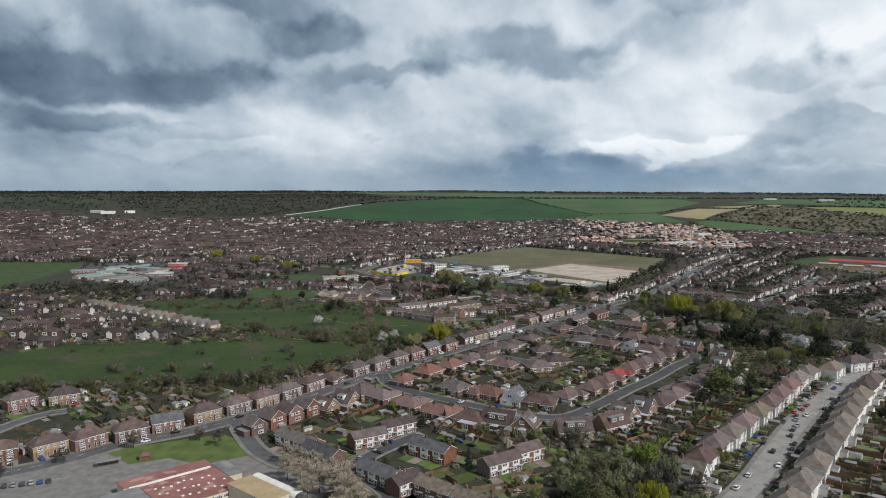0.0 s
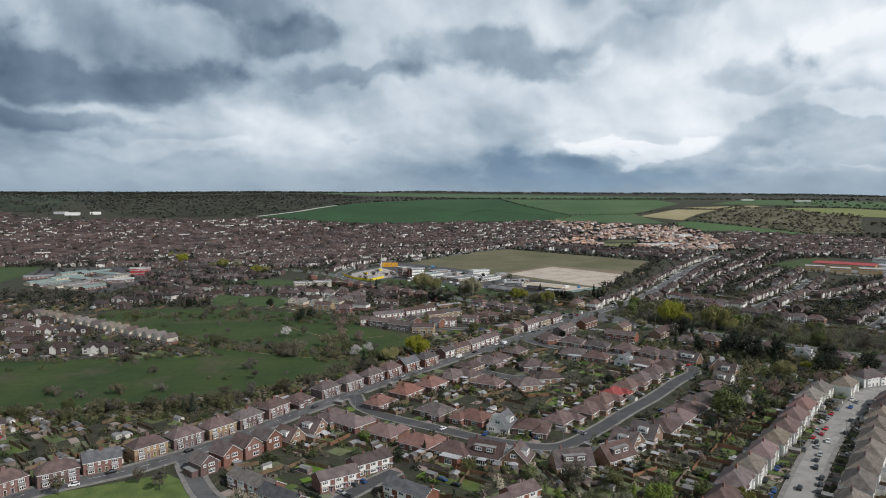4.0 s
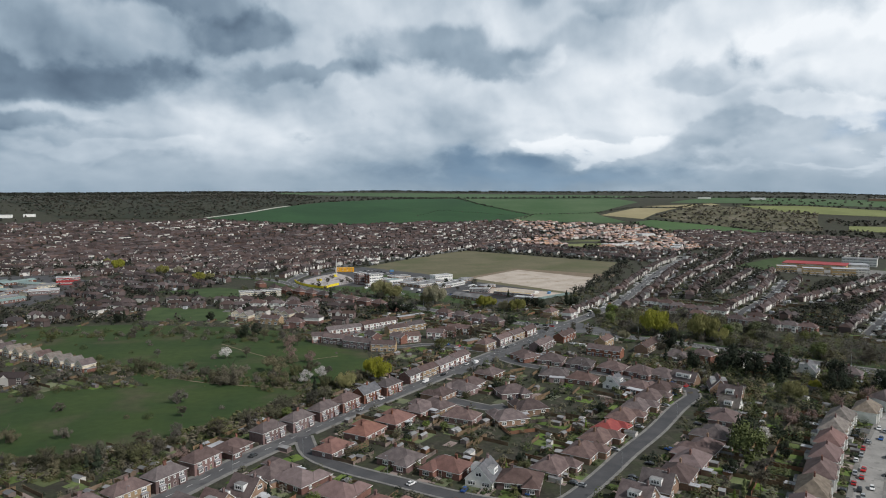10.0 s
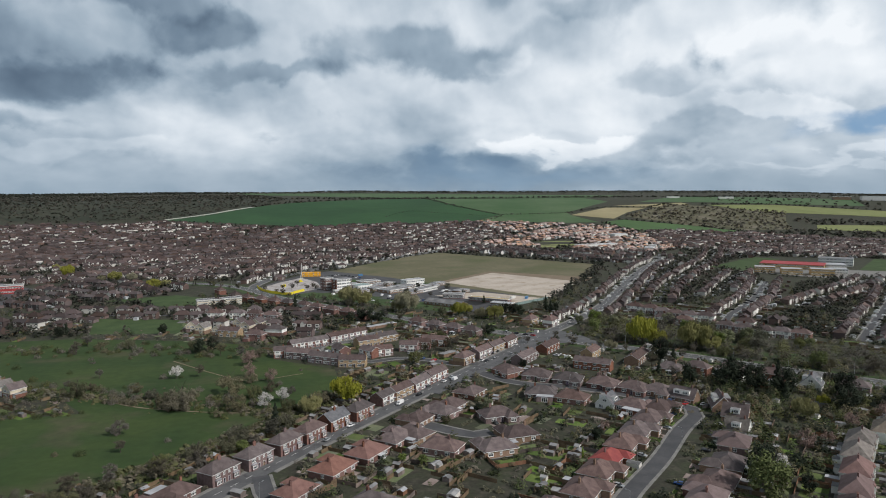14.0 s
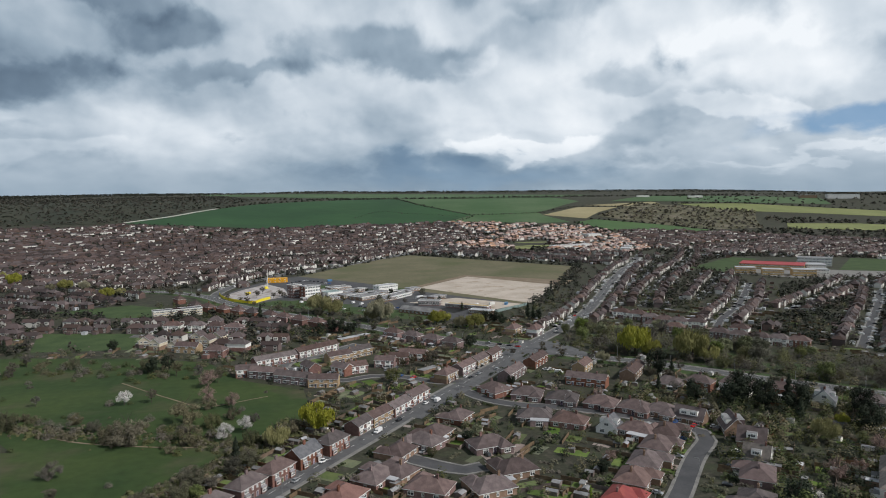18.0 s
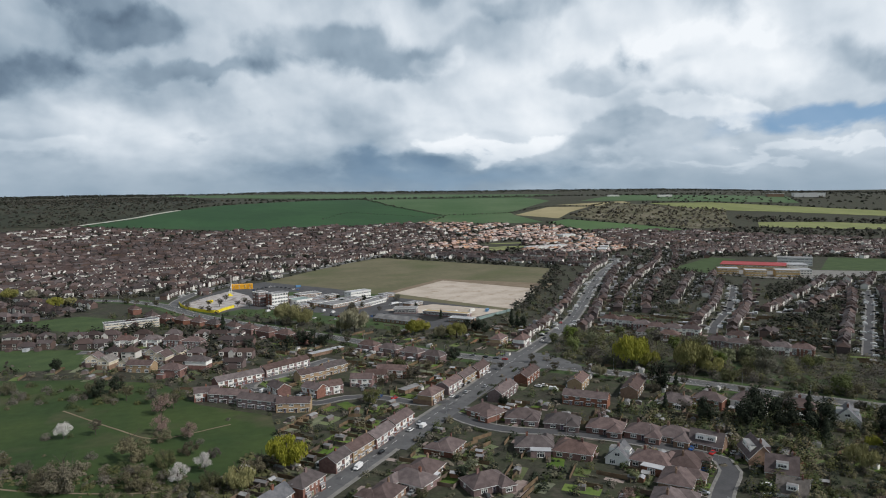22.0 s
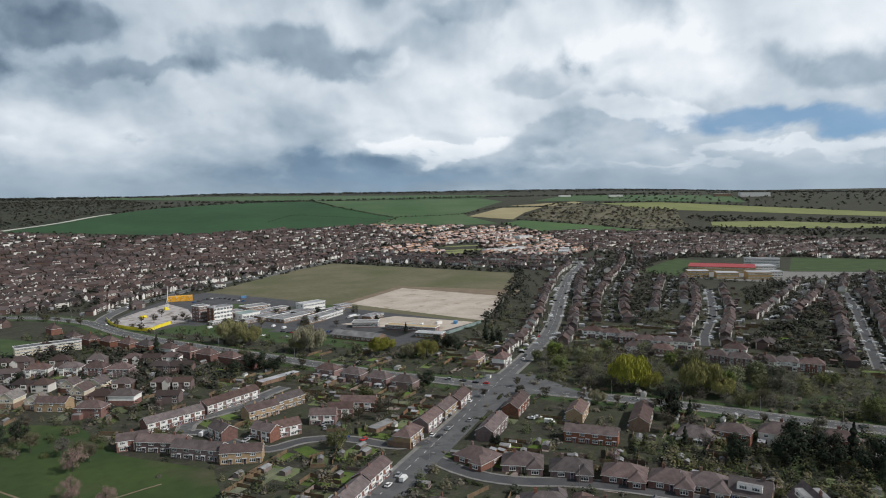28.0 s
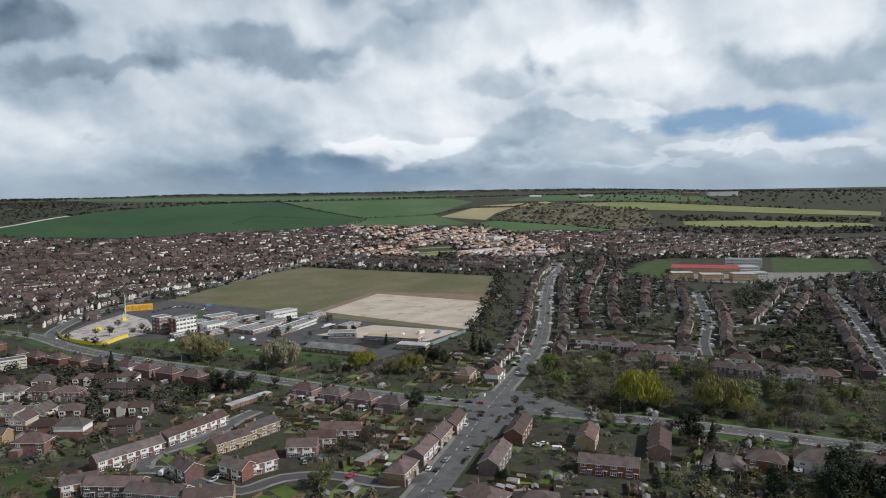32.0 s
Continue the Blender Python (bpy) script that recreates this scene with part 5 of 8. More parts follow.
# named trees: kind, x, y, size
for k_, x_, y_, s_ in [
    ("willow", -3, 526, 1.35), ("willow", -21, 509, 1.0), ("willow", 3, 859, 1.35), ("willow", 16, 850, 1.45), ("willow", 56, 806, 1.4), ("willow", 48, 812, 1.1), ("willow", 102, 780, 0.9), ("willow", 120, 762, 1.0), ("willow", 131, 757, 0.9), ("leafy", 86, 778, 1.3), ("willow", 111, 790, 0.9),
    ("willow", 219, 640, 1.45), ("willow", 227, 634, 1.2), ("willow", 249, 616, 1.4), ("willow", 257, 608, 1.1), ("leafy", 276, 622, 1.4), ("leafy", 298, 612, 1.5), ("willow", 226, 462, 0.75), ("willow", 60, 832, 0.8),
    ("willow", -330, 500, 1.0), ("willow", 250, 480, 0.6), ("willow", 187, 622, 0.55), ("willow", 118, 655, 0.5), ("willow", 117, 286, 0.5),
    ("willow", -314, 1096, 0.90), ("willow", -295, 1092, 1.02), ("willow", -276, 1100, 1.14), ("willow", -229, 1017, 0.90), ("willow", -216, 1025, 1.02), ("willow", -381, 1169, 1.14), ("willow", -431, 1262, 0.90), ("blossom", -107, 592, 1.25), ("blossom", -46, 521, 1.1), ("blossom", -37, 533, 1.0), ("pink", -48, 575, 1.2), ("pink", -62, 588, 1.1), ("blossom", 175, 404, 0.8), ("blossom", -20, 516, 0.9),
    ("pink", 200, 424, 1.1), ("pink", 262, 450, 1.2), ("pink", 240, 447, 0.9),
    ("conifer", -38, 496, 0.9), ("conifer", -118, 398, 0.95), ("conifer", -123, 399, 0.7), ("pine", -126, 777, 1.1), ("conifer", -51, 842, 1.3), ("pine", -230, 735, 1.0), ("conifer", -227, 745, 1.0),
    ("conifer", 189, 793, 1.3), ("conifer", 192, 787, 1.1), ("pine", 194, 781, 1.0), ("conifer", 139, 845, 0.8), ("pine", 152, 776, 1.2), ("pine", 158, 770, 1.0), ("pine", 146, 783, 1.1),
    ("pine", 21, 762, 1.3), ("pine", 12, 771, 1.2), ("pine", 2, 762, 1.0), ("conifer", -24, 794, 0.9), ("pine", 28, 756, 1.1),
    ("pine", 209, 588, 1.56), ("conifer", 214, 580, 1.0), ("pine", 216, 518, 1.76), ("pine", 225, 524, 1.82), ("pine", 231, 513, 1.69), ("conifer", 191, 553, 0.9), ("pine", 240, 500, 1.69), ("conifer", 247, 516, 1.43), ("pine", 256, 470, 1.43),
    ("pine", 200, 530, 1.3), ("conifer", 236, 492, 1.1), ("pine", 272, 492, 1.56), ("pine", 266, 476, 1.0), ("pine", 285, 470, 1.56),
    ("leafy", 153, 380, 1.89), ("pine", 160, 396, 1.56), ("pine", 168, 404, 1.1), ("bare", 143, 352, 0.9), ("cypress", 134, 348, 1.0), ("cypress", 128, 344, 0.7), ("bare", 150, 364, 0.9),
    ("olive", 62, 268, 1.7), ("leafy", 70, 276, 1.1), ("conifer", 77, 270, 0.85), ("leafy", 84, 280, 1.3), ("conifer", 92, 281, 0.8), ("leafy", 60, 280, 1.0), ("cypress", 96, 303, 1.0), ("leafy", 54, 272, 1.1),
    ("cypress", 84, 262, 1.3), ("leafy", 72, 258, 1.3), ("bare", 88, 292, 1.0), ("leafy", 104, 290, 0.9), ("cypress", 100, 270, 0.8), ("leafy", 64, 252, 1.2), ("willow", 76, 246, 0.7), ("bare", 92, 250, 1.0), ("cypress", 47, 300, 0.7), ("bare", 58, 262, 1.0), ("olive", 68, 244, 1.8), ("cypress", 78, 290, 1.0), ("olive", 66, 266, 1.5), ("olive", 80, 254, 1.5), ("leafy", 90, 268, 1.2), ("leafy", 50, 252, 1.1), ("olive", 56, 242, 1.6), ("bare", 98, 258, 0.9), ("willow", 94, 276, 0.5), ("leafy", 46, 264, 0.9), ("leafy", 42, 310, 0.8), ("olive", 60, 306, 1.1), ("olive", 74, 304, 1.0),
    ("ash", -59, 279, 1.0), ("ash", -52, 272, 1.1), ("ash", -55, 262, 1.2), ("ash", -47, 258, 1.1), ("ash", -44, 268, 1.0), ("ash", -38, 262, 1.0), ("ash", -66, 287, 0.9), ("bare", -101, 306, 0.9), ("bare", -112, 313, 0.8),
    ("ash", -40, 252, 1.2), ("ash", -50, 250, 1.1), ("ash", -34, 247, 1.1), ("ash", -30, 241, 1.1), ("ash", -36, 238, 1.0), ("ash", -62, 270, 1.0), ("bare", -138, 303, 0.8), ("bare", -160, 286, 0.8), ("bare", -176, 268, 0.8), ("conifer", -49, 368, 0.75), ("conifer", -44, 365, 0.6), ("conifer", 11, 283, 0.8), ("conifer", 1, 340, 0.6),
    ("bush", -173, 436, 2.0), ("bush", -170, 483, 1.3), ("bush", -199, 512, 1.0), ("pine", -150, 735, 0.9), ("bush", -190, 430, 1.0), ("bush", -207, 434, 0.9), ("bush", -214, 441, 0.8), ("bush", -150, 440, 0.8),
    ("bush", -99, 532, 1.9), ("bush", -89, 527, 1.8), ("bush", -61, 521, 2.0), ("pink", -67, 619, 1.3), ("bush", -69, 552, 1.7), ("bush", -60, 575, 1.4), ("pine", -106, 661, 1.2), ("pine", -99, 669, 1.0), ("bare", -66, 527, 0.8), ("olive", -54, 540, 0.9), ("bare", -75, 640, 1.0), ("bare", -62, 628, 1.1), ("bare", -90, 650, 1.0), ("olive", -110, 665, 1.2),
    ("bare", 160, 668, 0.7), ("bare", 134, 655, 0.7), ("bare", 195, 572, 1.1), ("bare", 204, 566, 1.0), ("bare", 60, 640, 1.0), ("bare", 52, 632, 0.9), ("olive", 44, 606, 1.0), ("bare", 70, 640, 1.1), ("bare", 78, 650, 1.1),
    ("bare", 86, 660, 1.0), ("olive", 70, 670, 1.2), ("pine", 112, 690, 1.0), ("bare", -60, 1010, 0.9), ("bare", -75, 985, 0.8), ("bare", -64, 978, 0.9),
]:
    plant(k_, x_, y_, s_)

# along the edge of the meadow, in the scrub and by the roads
for _ in range(70):
    t_ = RND.random()
    e_ = [(-260, 388), (-213, 394), (-152, 402), (-120, 402), (-94, 422), (-60, 452), (-28, 496), (-8, 530)]
    i_ = min(int(t_ * 7), 6)
    u_ = t_ * 7 - i_
    x_ = e_[i_][0] * (1 - u_) + e_[i_ + 1][0] * u_ + RND.gauss(-3, 5)
    y_ = e_[i_][1] * (1 - u_) + e_[i_ + 1][1] * u_ + RND.gauss(0, 5)
    if clear_of(x_, y_, 2.5):
        plant(RND.choice(["bush", "bush", "olive", "olive", "bare"]), x_, y_, RND.uniform(0.6, 1.1))
for _ in range(95):
    x_, y_ = RND.uniform(-300, 0), RND.uniform(400, 720)
    if not inside((x_, y_), MEADOW_EDGE) or not clear_of(x_, y_):
        continue
    # the scrub gathers along the ditch and round the rim
    d_ = min(abs(y_ - (516 - 0.40 * (x_ + 44))), abs(y_ - 690 - 0.1 * x_))
    if d_ < 16 or RND.random() < 0.12:
        plant(RND.choice(["bush", "olive", "bare", "bush"]), x_, y_, RND.uniform(0.6, 1.15))
n_ = 0
while n_ < 64:
    x_, y_ = RND.uniform(160, 440), RND.uniform(440, 770)
    if inside((x_, y_), WOOD_EDGE) and clear_of(x_, y_, 2):
        plant(RND.choice(["bare", "olive", "leafy", "bare"]), x_, y_, RND.uniform(0.8, 1.4))
        n_ += 1
for k_ in range(4, len(LINES["ring_road"]), 3):
    q_ = LINES["ring_road"][k_]
    d_ = (LINES["ring_road"][k_] - LINES["ring_road"][k_ - 1]).normalized()
    for side_ in (11, -12):
        x_, y_ = q_.x - d_.y * side_ + RND.gauss(0, 1.2), q_.y + d_.x * side_ + RND.gauss(0, 1.2)
        if y_ > 480 and RND.random() < 0.55 and clear_of(x_, y_, 1.5):
            plant(RND.choice(["bare", "bare", "olive"]), x_, y_, RND.uniform(0.6, 0.95))

# ---------------------------------------------------------------- gardens, fences, sheds
lawns, drives, patios = Shape(), Shape(), Shape()
SHRUBS = []


def fence_run(length, mat_, s=None, m=None):
    """A run of panel fence with stepped tops, as one piece."""
    s = s or Shape()
    m = m or Matrix()
    n = max(1, round(length / 1.9))
    prof = []
    for k in range(n):
        h = 1.65 + 0.12 * ((k * 7) % 3) / 3
        prof += [(k * length / n, 1.85), (k * length / n + 0.12, 1.85), (k * length / n + 0.13, h), ((k + 1) * length / n, h)]
    v = [tuple(m @ Vector((x, y, z))) for x, top in prof for y, z in ((-0.05, 0.0), (-0.05, top), (0.05, top), (0.05, 0.0))]
    f = []
    for k in range(len(prof) - 1):
        a = 4 * k
        f += [(a, a + 4, a + 5, a + 1), (a + 1, a + 5, a + 6, a + 2), (a + 2, a + 6, a + 7, a + 3)]
    f += [(0, 1, 2, 3), tuple(len(v) - 4 + q for q in (3, 2, 1, 0))]
    s.add(v, f)
    return s.mesh("fence_run", mat_) if mat_ else s


RUNS = {(l, o): fence_run(l, FENCE_O if o else FENCE) for l in (12, 15, 18) for o in (0, 1)}


def ground_quad(s, m, x0, x1, y0, y1, z):
    s.add([tuple(m @ Vector((x, y, z))) for x, y in ((x0, y0), (x1, y0), (x1, y1), (x0, y1))], [(0, 1, 2, 3)])


sheds_ = 0
for i_, (x_, y_, a_, model_, road_) in enumerate(PLOTS):
    m_ = pose(x_, y_, land(x_, y_), 0, 0, a_)
    deep_ = 15 if model_[0] in "BD" else 18
    hw_ = 7.8 if model_[0] in "SP" else 7.0
    back_ = 5.0
    out_ = -14.2 if model_[0] == "B" else -12.2
    if near_road((m_ @ Vector((0, out_, 0)))[:2], 1.2):
        out_ += 2.0
    ground_quad(drives, m_, -hw_ * 0.95 if i_ % 2 else hw_ * 0.2, -hw_ * 0.2 if i_ % 2 else hw_ * 0.95, out_, -4.2, 0.055)
    ground_quad(lawns, m_, hw_ * 0.2 if i_ % 2 else -hw_ * 0.9, hw_ * 0.9 if i_ % 2 else hw_ * 0.1, out_ + 0.5, -5.0, 0.06)
    ground_quad(patios, m_, -hw_ * 0.8, hw_ * 0.8, back_ - 0.6, back_ + 2.2, 0.05)
    for h_ in ((-1, 1) if model_[0] in "SP" else (0,)):
        w_ = hw_ * (0.42 if h_ else 0.75)
        if RND.random() < 0.75:
            ground_quad(lawns, m_, h_ * hw_ / 2 - w_, h_ * hw_ / 2 + w_, back_ + 2.4 + RND.uniform(0, 2), deep_ + 2 - RND.uniform(0, 4), 0.058)
    probe_ = m_ @ Vector((0, deep_ + 3, 0))
    if not near_road(probe_[:2], 4):
        fence_ = thing("garden_fence", "weathered panel fence round a back garden", "fence", "garden fences", at=m_)
        o_ = 1 if RND.random() < (0.8 if road_ == "terrace_street" else 0.22) else 0
        part("fence_run", RUNS[12 if deep_ < 16 else 15, o_], fence_, at=pose(hw_ + 0.3, back_, 0, 0, 0, 90))
        part("fence_run", RUNS[15, o_], fence_, at=pose(-hw_, back_ + (12 if deep_ < 16 else 15), 0))
    for _ in range(RND.choice((1, 1, 2))):
        p_ = m_ @ Vector((RND.uniform(-hw_ * 0.7, hw_ * 0.7), back_ + RND.uniform(7, deep_ - 2), 0))
        if sheds_ < 85 and clear_of(p_.x, p_.y, 0.5):
            put(RND.choice(("shed", "shed", "shed_pale")), pose(p_.x, p_.y, 0.0, 0, 0, a_ + RND.choice((0, 90, 180))), EXTRAS)
            sheds_ += 1
    if RND.random() < 0.4:
        p_ = m_ @ Vector((RND.choice((-1, 1)) * (hw_ - 0.5), back_ + 2.5, 0))
        if clear_of(p_.x, p_.y, -1.0):
            put(RND.choice(("garage", "garage_pale")), pose(p_.x, p_.y, 0.0, 0, 0, a_), EXTRAS)
    if RND.random() < 0.3:
        p_ = m_ @ Vector((RND.uniform(-2.5, 2.5), (4.1 if model_[0] in "SP" else 4.6) + 1.7, 0))
        if model_ not in ("B3", "B5"):
            put("conservatory", pose(p_.x, p_.y, 0.0, 0, 0, a_), EXTRAS)
    for _ in range(12):
        p_ = m_ @ Vector((RND.uniform(-hw_, hw_), RND.choice((RND.uniform(back_ + 1, deep_ + 5), RND.uniform(-11, -5))), 0))
        if clear_of(p_.x, p_.y, -1.5):
            SHRUBS.append((p_.x, p_.y, RND.uniform(0.5, 1.4)))
    p_ = m_ @ Vector((RND.uniform(-hw_, hw_), RND.uniform(back_ + 6, deep_ + 4), 0))
    if RND.random() < 0.55 and clear_of(p_.x, p_.y, 0.5):
        plant(RND.choice(("bare", "bare", "leafy", "cypress", "olive", "pine", "bush", "pink")), p_.x, p_.y, RND.uniform(0.45, 0.75))
# the close below the start: lawns and paved fronts, small back gardens
for i_, (x_, y_, a_) in enumerate(NEAR_ROWS):
    m_ = pose(x_, y_, 0, 0, 0, a_)
    for k_ in range(4):
        u_ = -10 + 5.0 * k_
        ground_quad(lawns if (k_ + i_) % 3 else drives, m_, u_, u_ + 4.8, -10.5 + RND.uniform(-1, 1), -4.6, 0.062)
        ground_quad(patios if RND.random() < 0.5 else drives, m_, u_, u_ + 4.8, 4.6, 6.8 + RND.uniform(0, 2), 0.05)
        ground_quad(lawns, m_, u_ + 0.2, u_ + 4.6, 7.4 + RND.uniform(0, 2), 12.5 + RND.uniform(-2, 1), 0.058)
for k_ in range(34):
    x_, y_ = RND.uniform(28, 118), RND.uniform(235, 335)
    if not near_road((x_, y_), 9):
        ground_quad(lawns, pose(x_, y_, 0, 0, 0, 47), -3, 3, -7, 7, 0.05 + 0.002 * (k_ % 5))
for x_, y_, a_, model_, road_ in PLOTS:
    if road_ in ("terrace_street", "bend_road", "avenue"):
        m_ = pose(x_, y_, 0, 0, 0, a_)
        for k_ in range(9):
            p_ = m_ @ Vector((-7.6 + 1.9 * k_, -11.2 + RND.gauss(0, 0.3), 0))
            if RND.random() < 0.5 and not near_road((p_.x, p_.y), 2.2):
                SHRUBS.append((p_.x, p_.y, RND.uniform(0.6, 1.1)))
setting("garden_lawns", lawns.mesh("garden_lawns", LAWN), "small green lawns of the gardens", "lawn", "stuff")
setting("driveways", drives.mesh("driveways", DRIVE), "paved front driveways of the houses", "driveway", "stuff")
setting("patios", patios.mesh("patios", PAVING), "slab patios behind the houses", "patio", "stuff")
for _ in range(900):
    x_, y_ = RND.uniform(-240, 330), RND.uniform(230, 760)
    if not inside((x_, y_), MEADOW_EDGE) and clear_of(x_, y_, -2.0) and not inside((x_, y_), NEAR_SCHOOL):
        SHRUBS.append((x_, y_, RND.uniform(0.6, 2.2)))


def clump_mesh(name, places, per, material, leaf=0.4, tall=1.0):
    """Low clumps of leaves at x, y, size, joined."""
    pl = np.array(places, float)
    c = np.repeat(pl, per, axis=0)
    d = NR.normal(size=(len(c), 3))
    d /= np.linalg.norm(d, axis=1, keepdims=True)
    d[:, 2] = np.abs(d[:, 2])
    z = np.array([land(a, b) for a, b, _ in pl])
    p = np.stack([c[:, 0], c[:, 1], np.repeat(z, per)], 1) + d * (c[:, 2:3] * NR.uniform(0.5, 1.0, (len(c), 1))) * np.array((1, 1, tall))
    v, f = quads(p, d + NR.normal(size=d.shape) * 0.4 + np.array((0, 0, 0.8)), c[:, 2] * leaf * NR.uniform(0.6, 1.2, len(c)), c[:, 2] * leaf * NR.uniform(0.6, 1.2, len(c)))
    return mesh_np(name, v, f, material)


third_ = len(SHRUBS) // 3
setting("garden_shrubs", clump_mesh("garden_shrubs", SHRUBS[:third_], 26, HEDGE), "dull green garden shrubs and hedges", "shrubs", "stuff")
setting("garden_shrubs", clump_mesh("garden_shrubs", SHRUBS[third_:2 * third_], 26, OLIVE), "olive and brown garden shrubs", "shrubs", "stuff")
setting("garden_shrubs", clump_mesh("garden_shrubs", SHRUBS[2 * third_:], 26, TWIGS), "leafless garden shrubs", "shrubs", "stuff")
# brambles and undergrowth
under = []
for _ in range(2600):
    x_, y_ = RND.uniform(-330, 440), RND.uniform(380, 770)
    if inside((x_, y_), WOOD_EDGE) and not near_road((x_, y_), 5):
        under.append((x_, y_, RND.uniform(0.8, 2.4)))
for _ in range(900):
    t_ = RND.random() * 6.999
    i_ = int(t_)
    e_ = [(-290, 392), (-213, 392), (-152, 400), (-120, 402), (-94, 424), (-58, 458), (-26, 502), (-6, 535)]
    x_ = e_[i_][0] + (e_[i_ + 1][0] - e_[i_][0]) * (t_ - i_) + RND.gauss(-5, 5)
    y_ = e_[i_][1] + (e_[i_ + 1][1] - e_[i_][1]) * (t_ - i_) + RND.gauss(2, 5)
    if clear_of(x_, y_, 0):
        under.append((x_, y_, RND.uniform(0.8, 2.6)))
for _ in range(500):
    x_ = RND.uniform(-230, -30)
    under.append((x_, 516 - 0.40 * (x_ + 44) + RND.gauss(0, 6), RND.uniform(0.6, 1.8)))
setting("undergrowth", clump_mesh("undergrowth", under[::2], 22, OLIVE, 0.4), "dull green brambles and undergrowth", "undergrowth", "stuff")
setting("undergrowth", clump_mesh("undergrowth", under[1::2], 22, TWIGS, 0.34, 1.3), "leafless brown undergrowth", "undergrowth", "stuff")

# thick rounded bushes: the belt south of the meadow, the ditch, the far rim
thicket = []
for _ in range(260):
    x_ = RND.uniform(-300, -92)
    thicket.append((x_, 393 + 0.06 * (x_ + 250) + RND.gauss(0, 6), RND.uniform(1.6, 3.6)))
for _ in range(150):
    x_ = RND.uniform(-92, -8)
    thicket.append((x_ - 7 + RND.gauss(0, 2.5), 424 + 1.27 * (x_ + 92) + RND.gauss(0, 4), RND.uniform(1.2, 2.8)))
for _ in range(120):
    x_ = RND.uniform(-200, -35)
    thicket.append((x_, 518 - 0.40 * (x_ + 44) + RND.gauss(4, 9), RND.uniform(1.2, 3.4)))
for _ in range(120):
    t_ = RND.random()
    thicket.append((-290 + 230 * t_ + RND.gauss(0, 5), 700 - 45 * t_ + RND.gauss(0, 12), RND.uniform(1.5, 3.8)))
for _ in range(45):
    x_, y_ = RND.uniform(-300, -20), RND.uniform(420, 700)
    if inside((x_, y_), MEADOW_EDGE):
        thicket.append((x_, y_, RND.uniform(1.0, 3.4)))
for _ in range(60):
    t_ = RND.random()
    thicket.append((-290 + 150 * t_, 512 + 16 * t_ + RND.gauss(0, 3), RND.uniform(1.2, 2.6)))
thicket = [p for p in thicket if clear_of(p[0], p[1], -1.0 + p[2] * 0.5)]
for k_, m_, lab_ in ((0, TWIGS, "rounded leafless brown thickets round the meadow"), (1, OLIVE, "rounded olive thickets round the meadow"), (2, TWIGS, "rounded brown bushes in the meadow scrub"), (3, HEDGE, "dull green bramble banks round the meadow")):
    setting("thicket", clump_mesh("thicket", thicket[k_::4], 210, m_, 0.085, 1.2), lab_, "bushes", "stuff")

# ---------------------------------------------------------------- cars and street lamps


def loft(s, sections, k=0):
    """Skin over rings of equal length."""
    n0, m = len(s.v), len(sections[0])
    s.v += [p for r in sections for p in r]
    for i in range(len(sections) - 1):
        for j in range(m):
            s.f.append((n0 + i * m + j, n0 + i * m + (j + 1) % m, n0 + (i + 1) * m + (j + 1) % m, n0 + (i + 1) * m + j))
            s.m.append(k)
    s.f += [tuple(n0 + j for j in reversed(range(m))), tuple(n0 + (len(sections) - 1) * m + j for j in range(m))]
    s.m += [k, k]


def car(colour, van=False):
    nm = "van" if van else "car"
    r = thing(nm, f"parked {colour.replace('_', ' ')} {'delivery van' if van else 'hatchback car'} on the street", nm, "parked vehicles")
    if van:
        prof = [(-2.6, 0.45, 1.3), (-2.55, 0.45, 2.2), (1.2, 0.45, 2.25), (1.9, 0.45, 1.3), (2.6, 0.45, 1.05), (2.65, 0.45, 0.7)]
    else:
        prof = [(-2.1, 0.40, 0.75), (-2.0, 0.32, 0.98), (-1.2, 0.28, 1.0), (0.9, 0.28, 0.97), (1.9, 0.34, 0.82), (2.1, 0.42, 0.6)]
    w = 0.95 if van else 0.88
    s = Shape()
    loft(s, [[(x, -w, lo), (x, w, lo), (x, w, hi - 0.12), (x, w * 0.9, hi), (x, -w * 0.9, hi), (x, -w, hi - 0.12)] for x, lo, hi in prof])
    part("body", s.mesh("body", CAR_PAINT[colour]), r)
    s = Shape()
    if van:
        s.add([(1.22, -0.8, 2.1), (1.22, 0.8, 2.1), (1.92, 0.85, 1.36), (1.92, -0.85, 1.36)], [(0, 3, 2, 1)])
        part("windscreen", s.mesh("windscreen", GLASS), r)
    else:
        loft(s, [[(x, -y0, 0.95), (x, y0, 0.95), (x, y1, z), (x, -y1, z)] for x, y0, y1, z in ((-1.85, 0.8, 0.78, 0.97), (-1.35, 0.82, 0.66, 1.42), (0.2, 0.82, 0.66, 1.44), (1.0, 0.82, 0.78, 0.96))])
        part("cabin_glass", s.mesh("cabin_glass", GLASS), r)
        s = Shape()
        s.box(-1.3, 0.2, -0.65, 0.65, 1.41, 1.47)
        part("car_roof", s.mesh("car_roof", CAR_PAINT[colour]), r)
    for sx in (-1.3, 1.35) if not van else (-1.7, 1.75):
        for sy in (-1, 1):
            s = Shape()
            ring = [(0.32 * math.cos(t * math.pi / 5), 0.32 * math.sin(t * math.pi / 5)) for t in range(10)]
            loft(s, [[(a, -0.11, b) for a, b in ring], [(a, 0.11, b) for a, b in ring]])
            part("wheel", s.mesh("wheel", TYRE), r, at=pose(sx, sy * (w - 0.08), 0.32))
    return r


CARS = {c: car(c) for c in CAR_PAINT}
CARS["van"] = car("white", True)


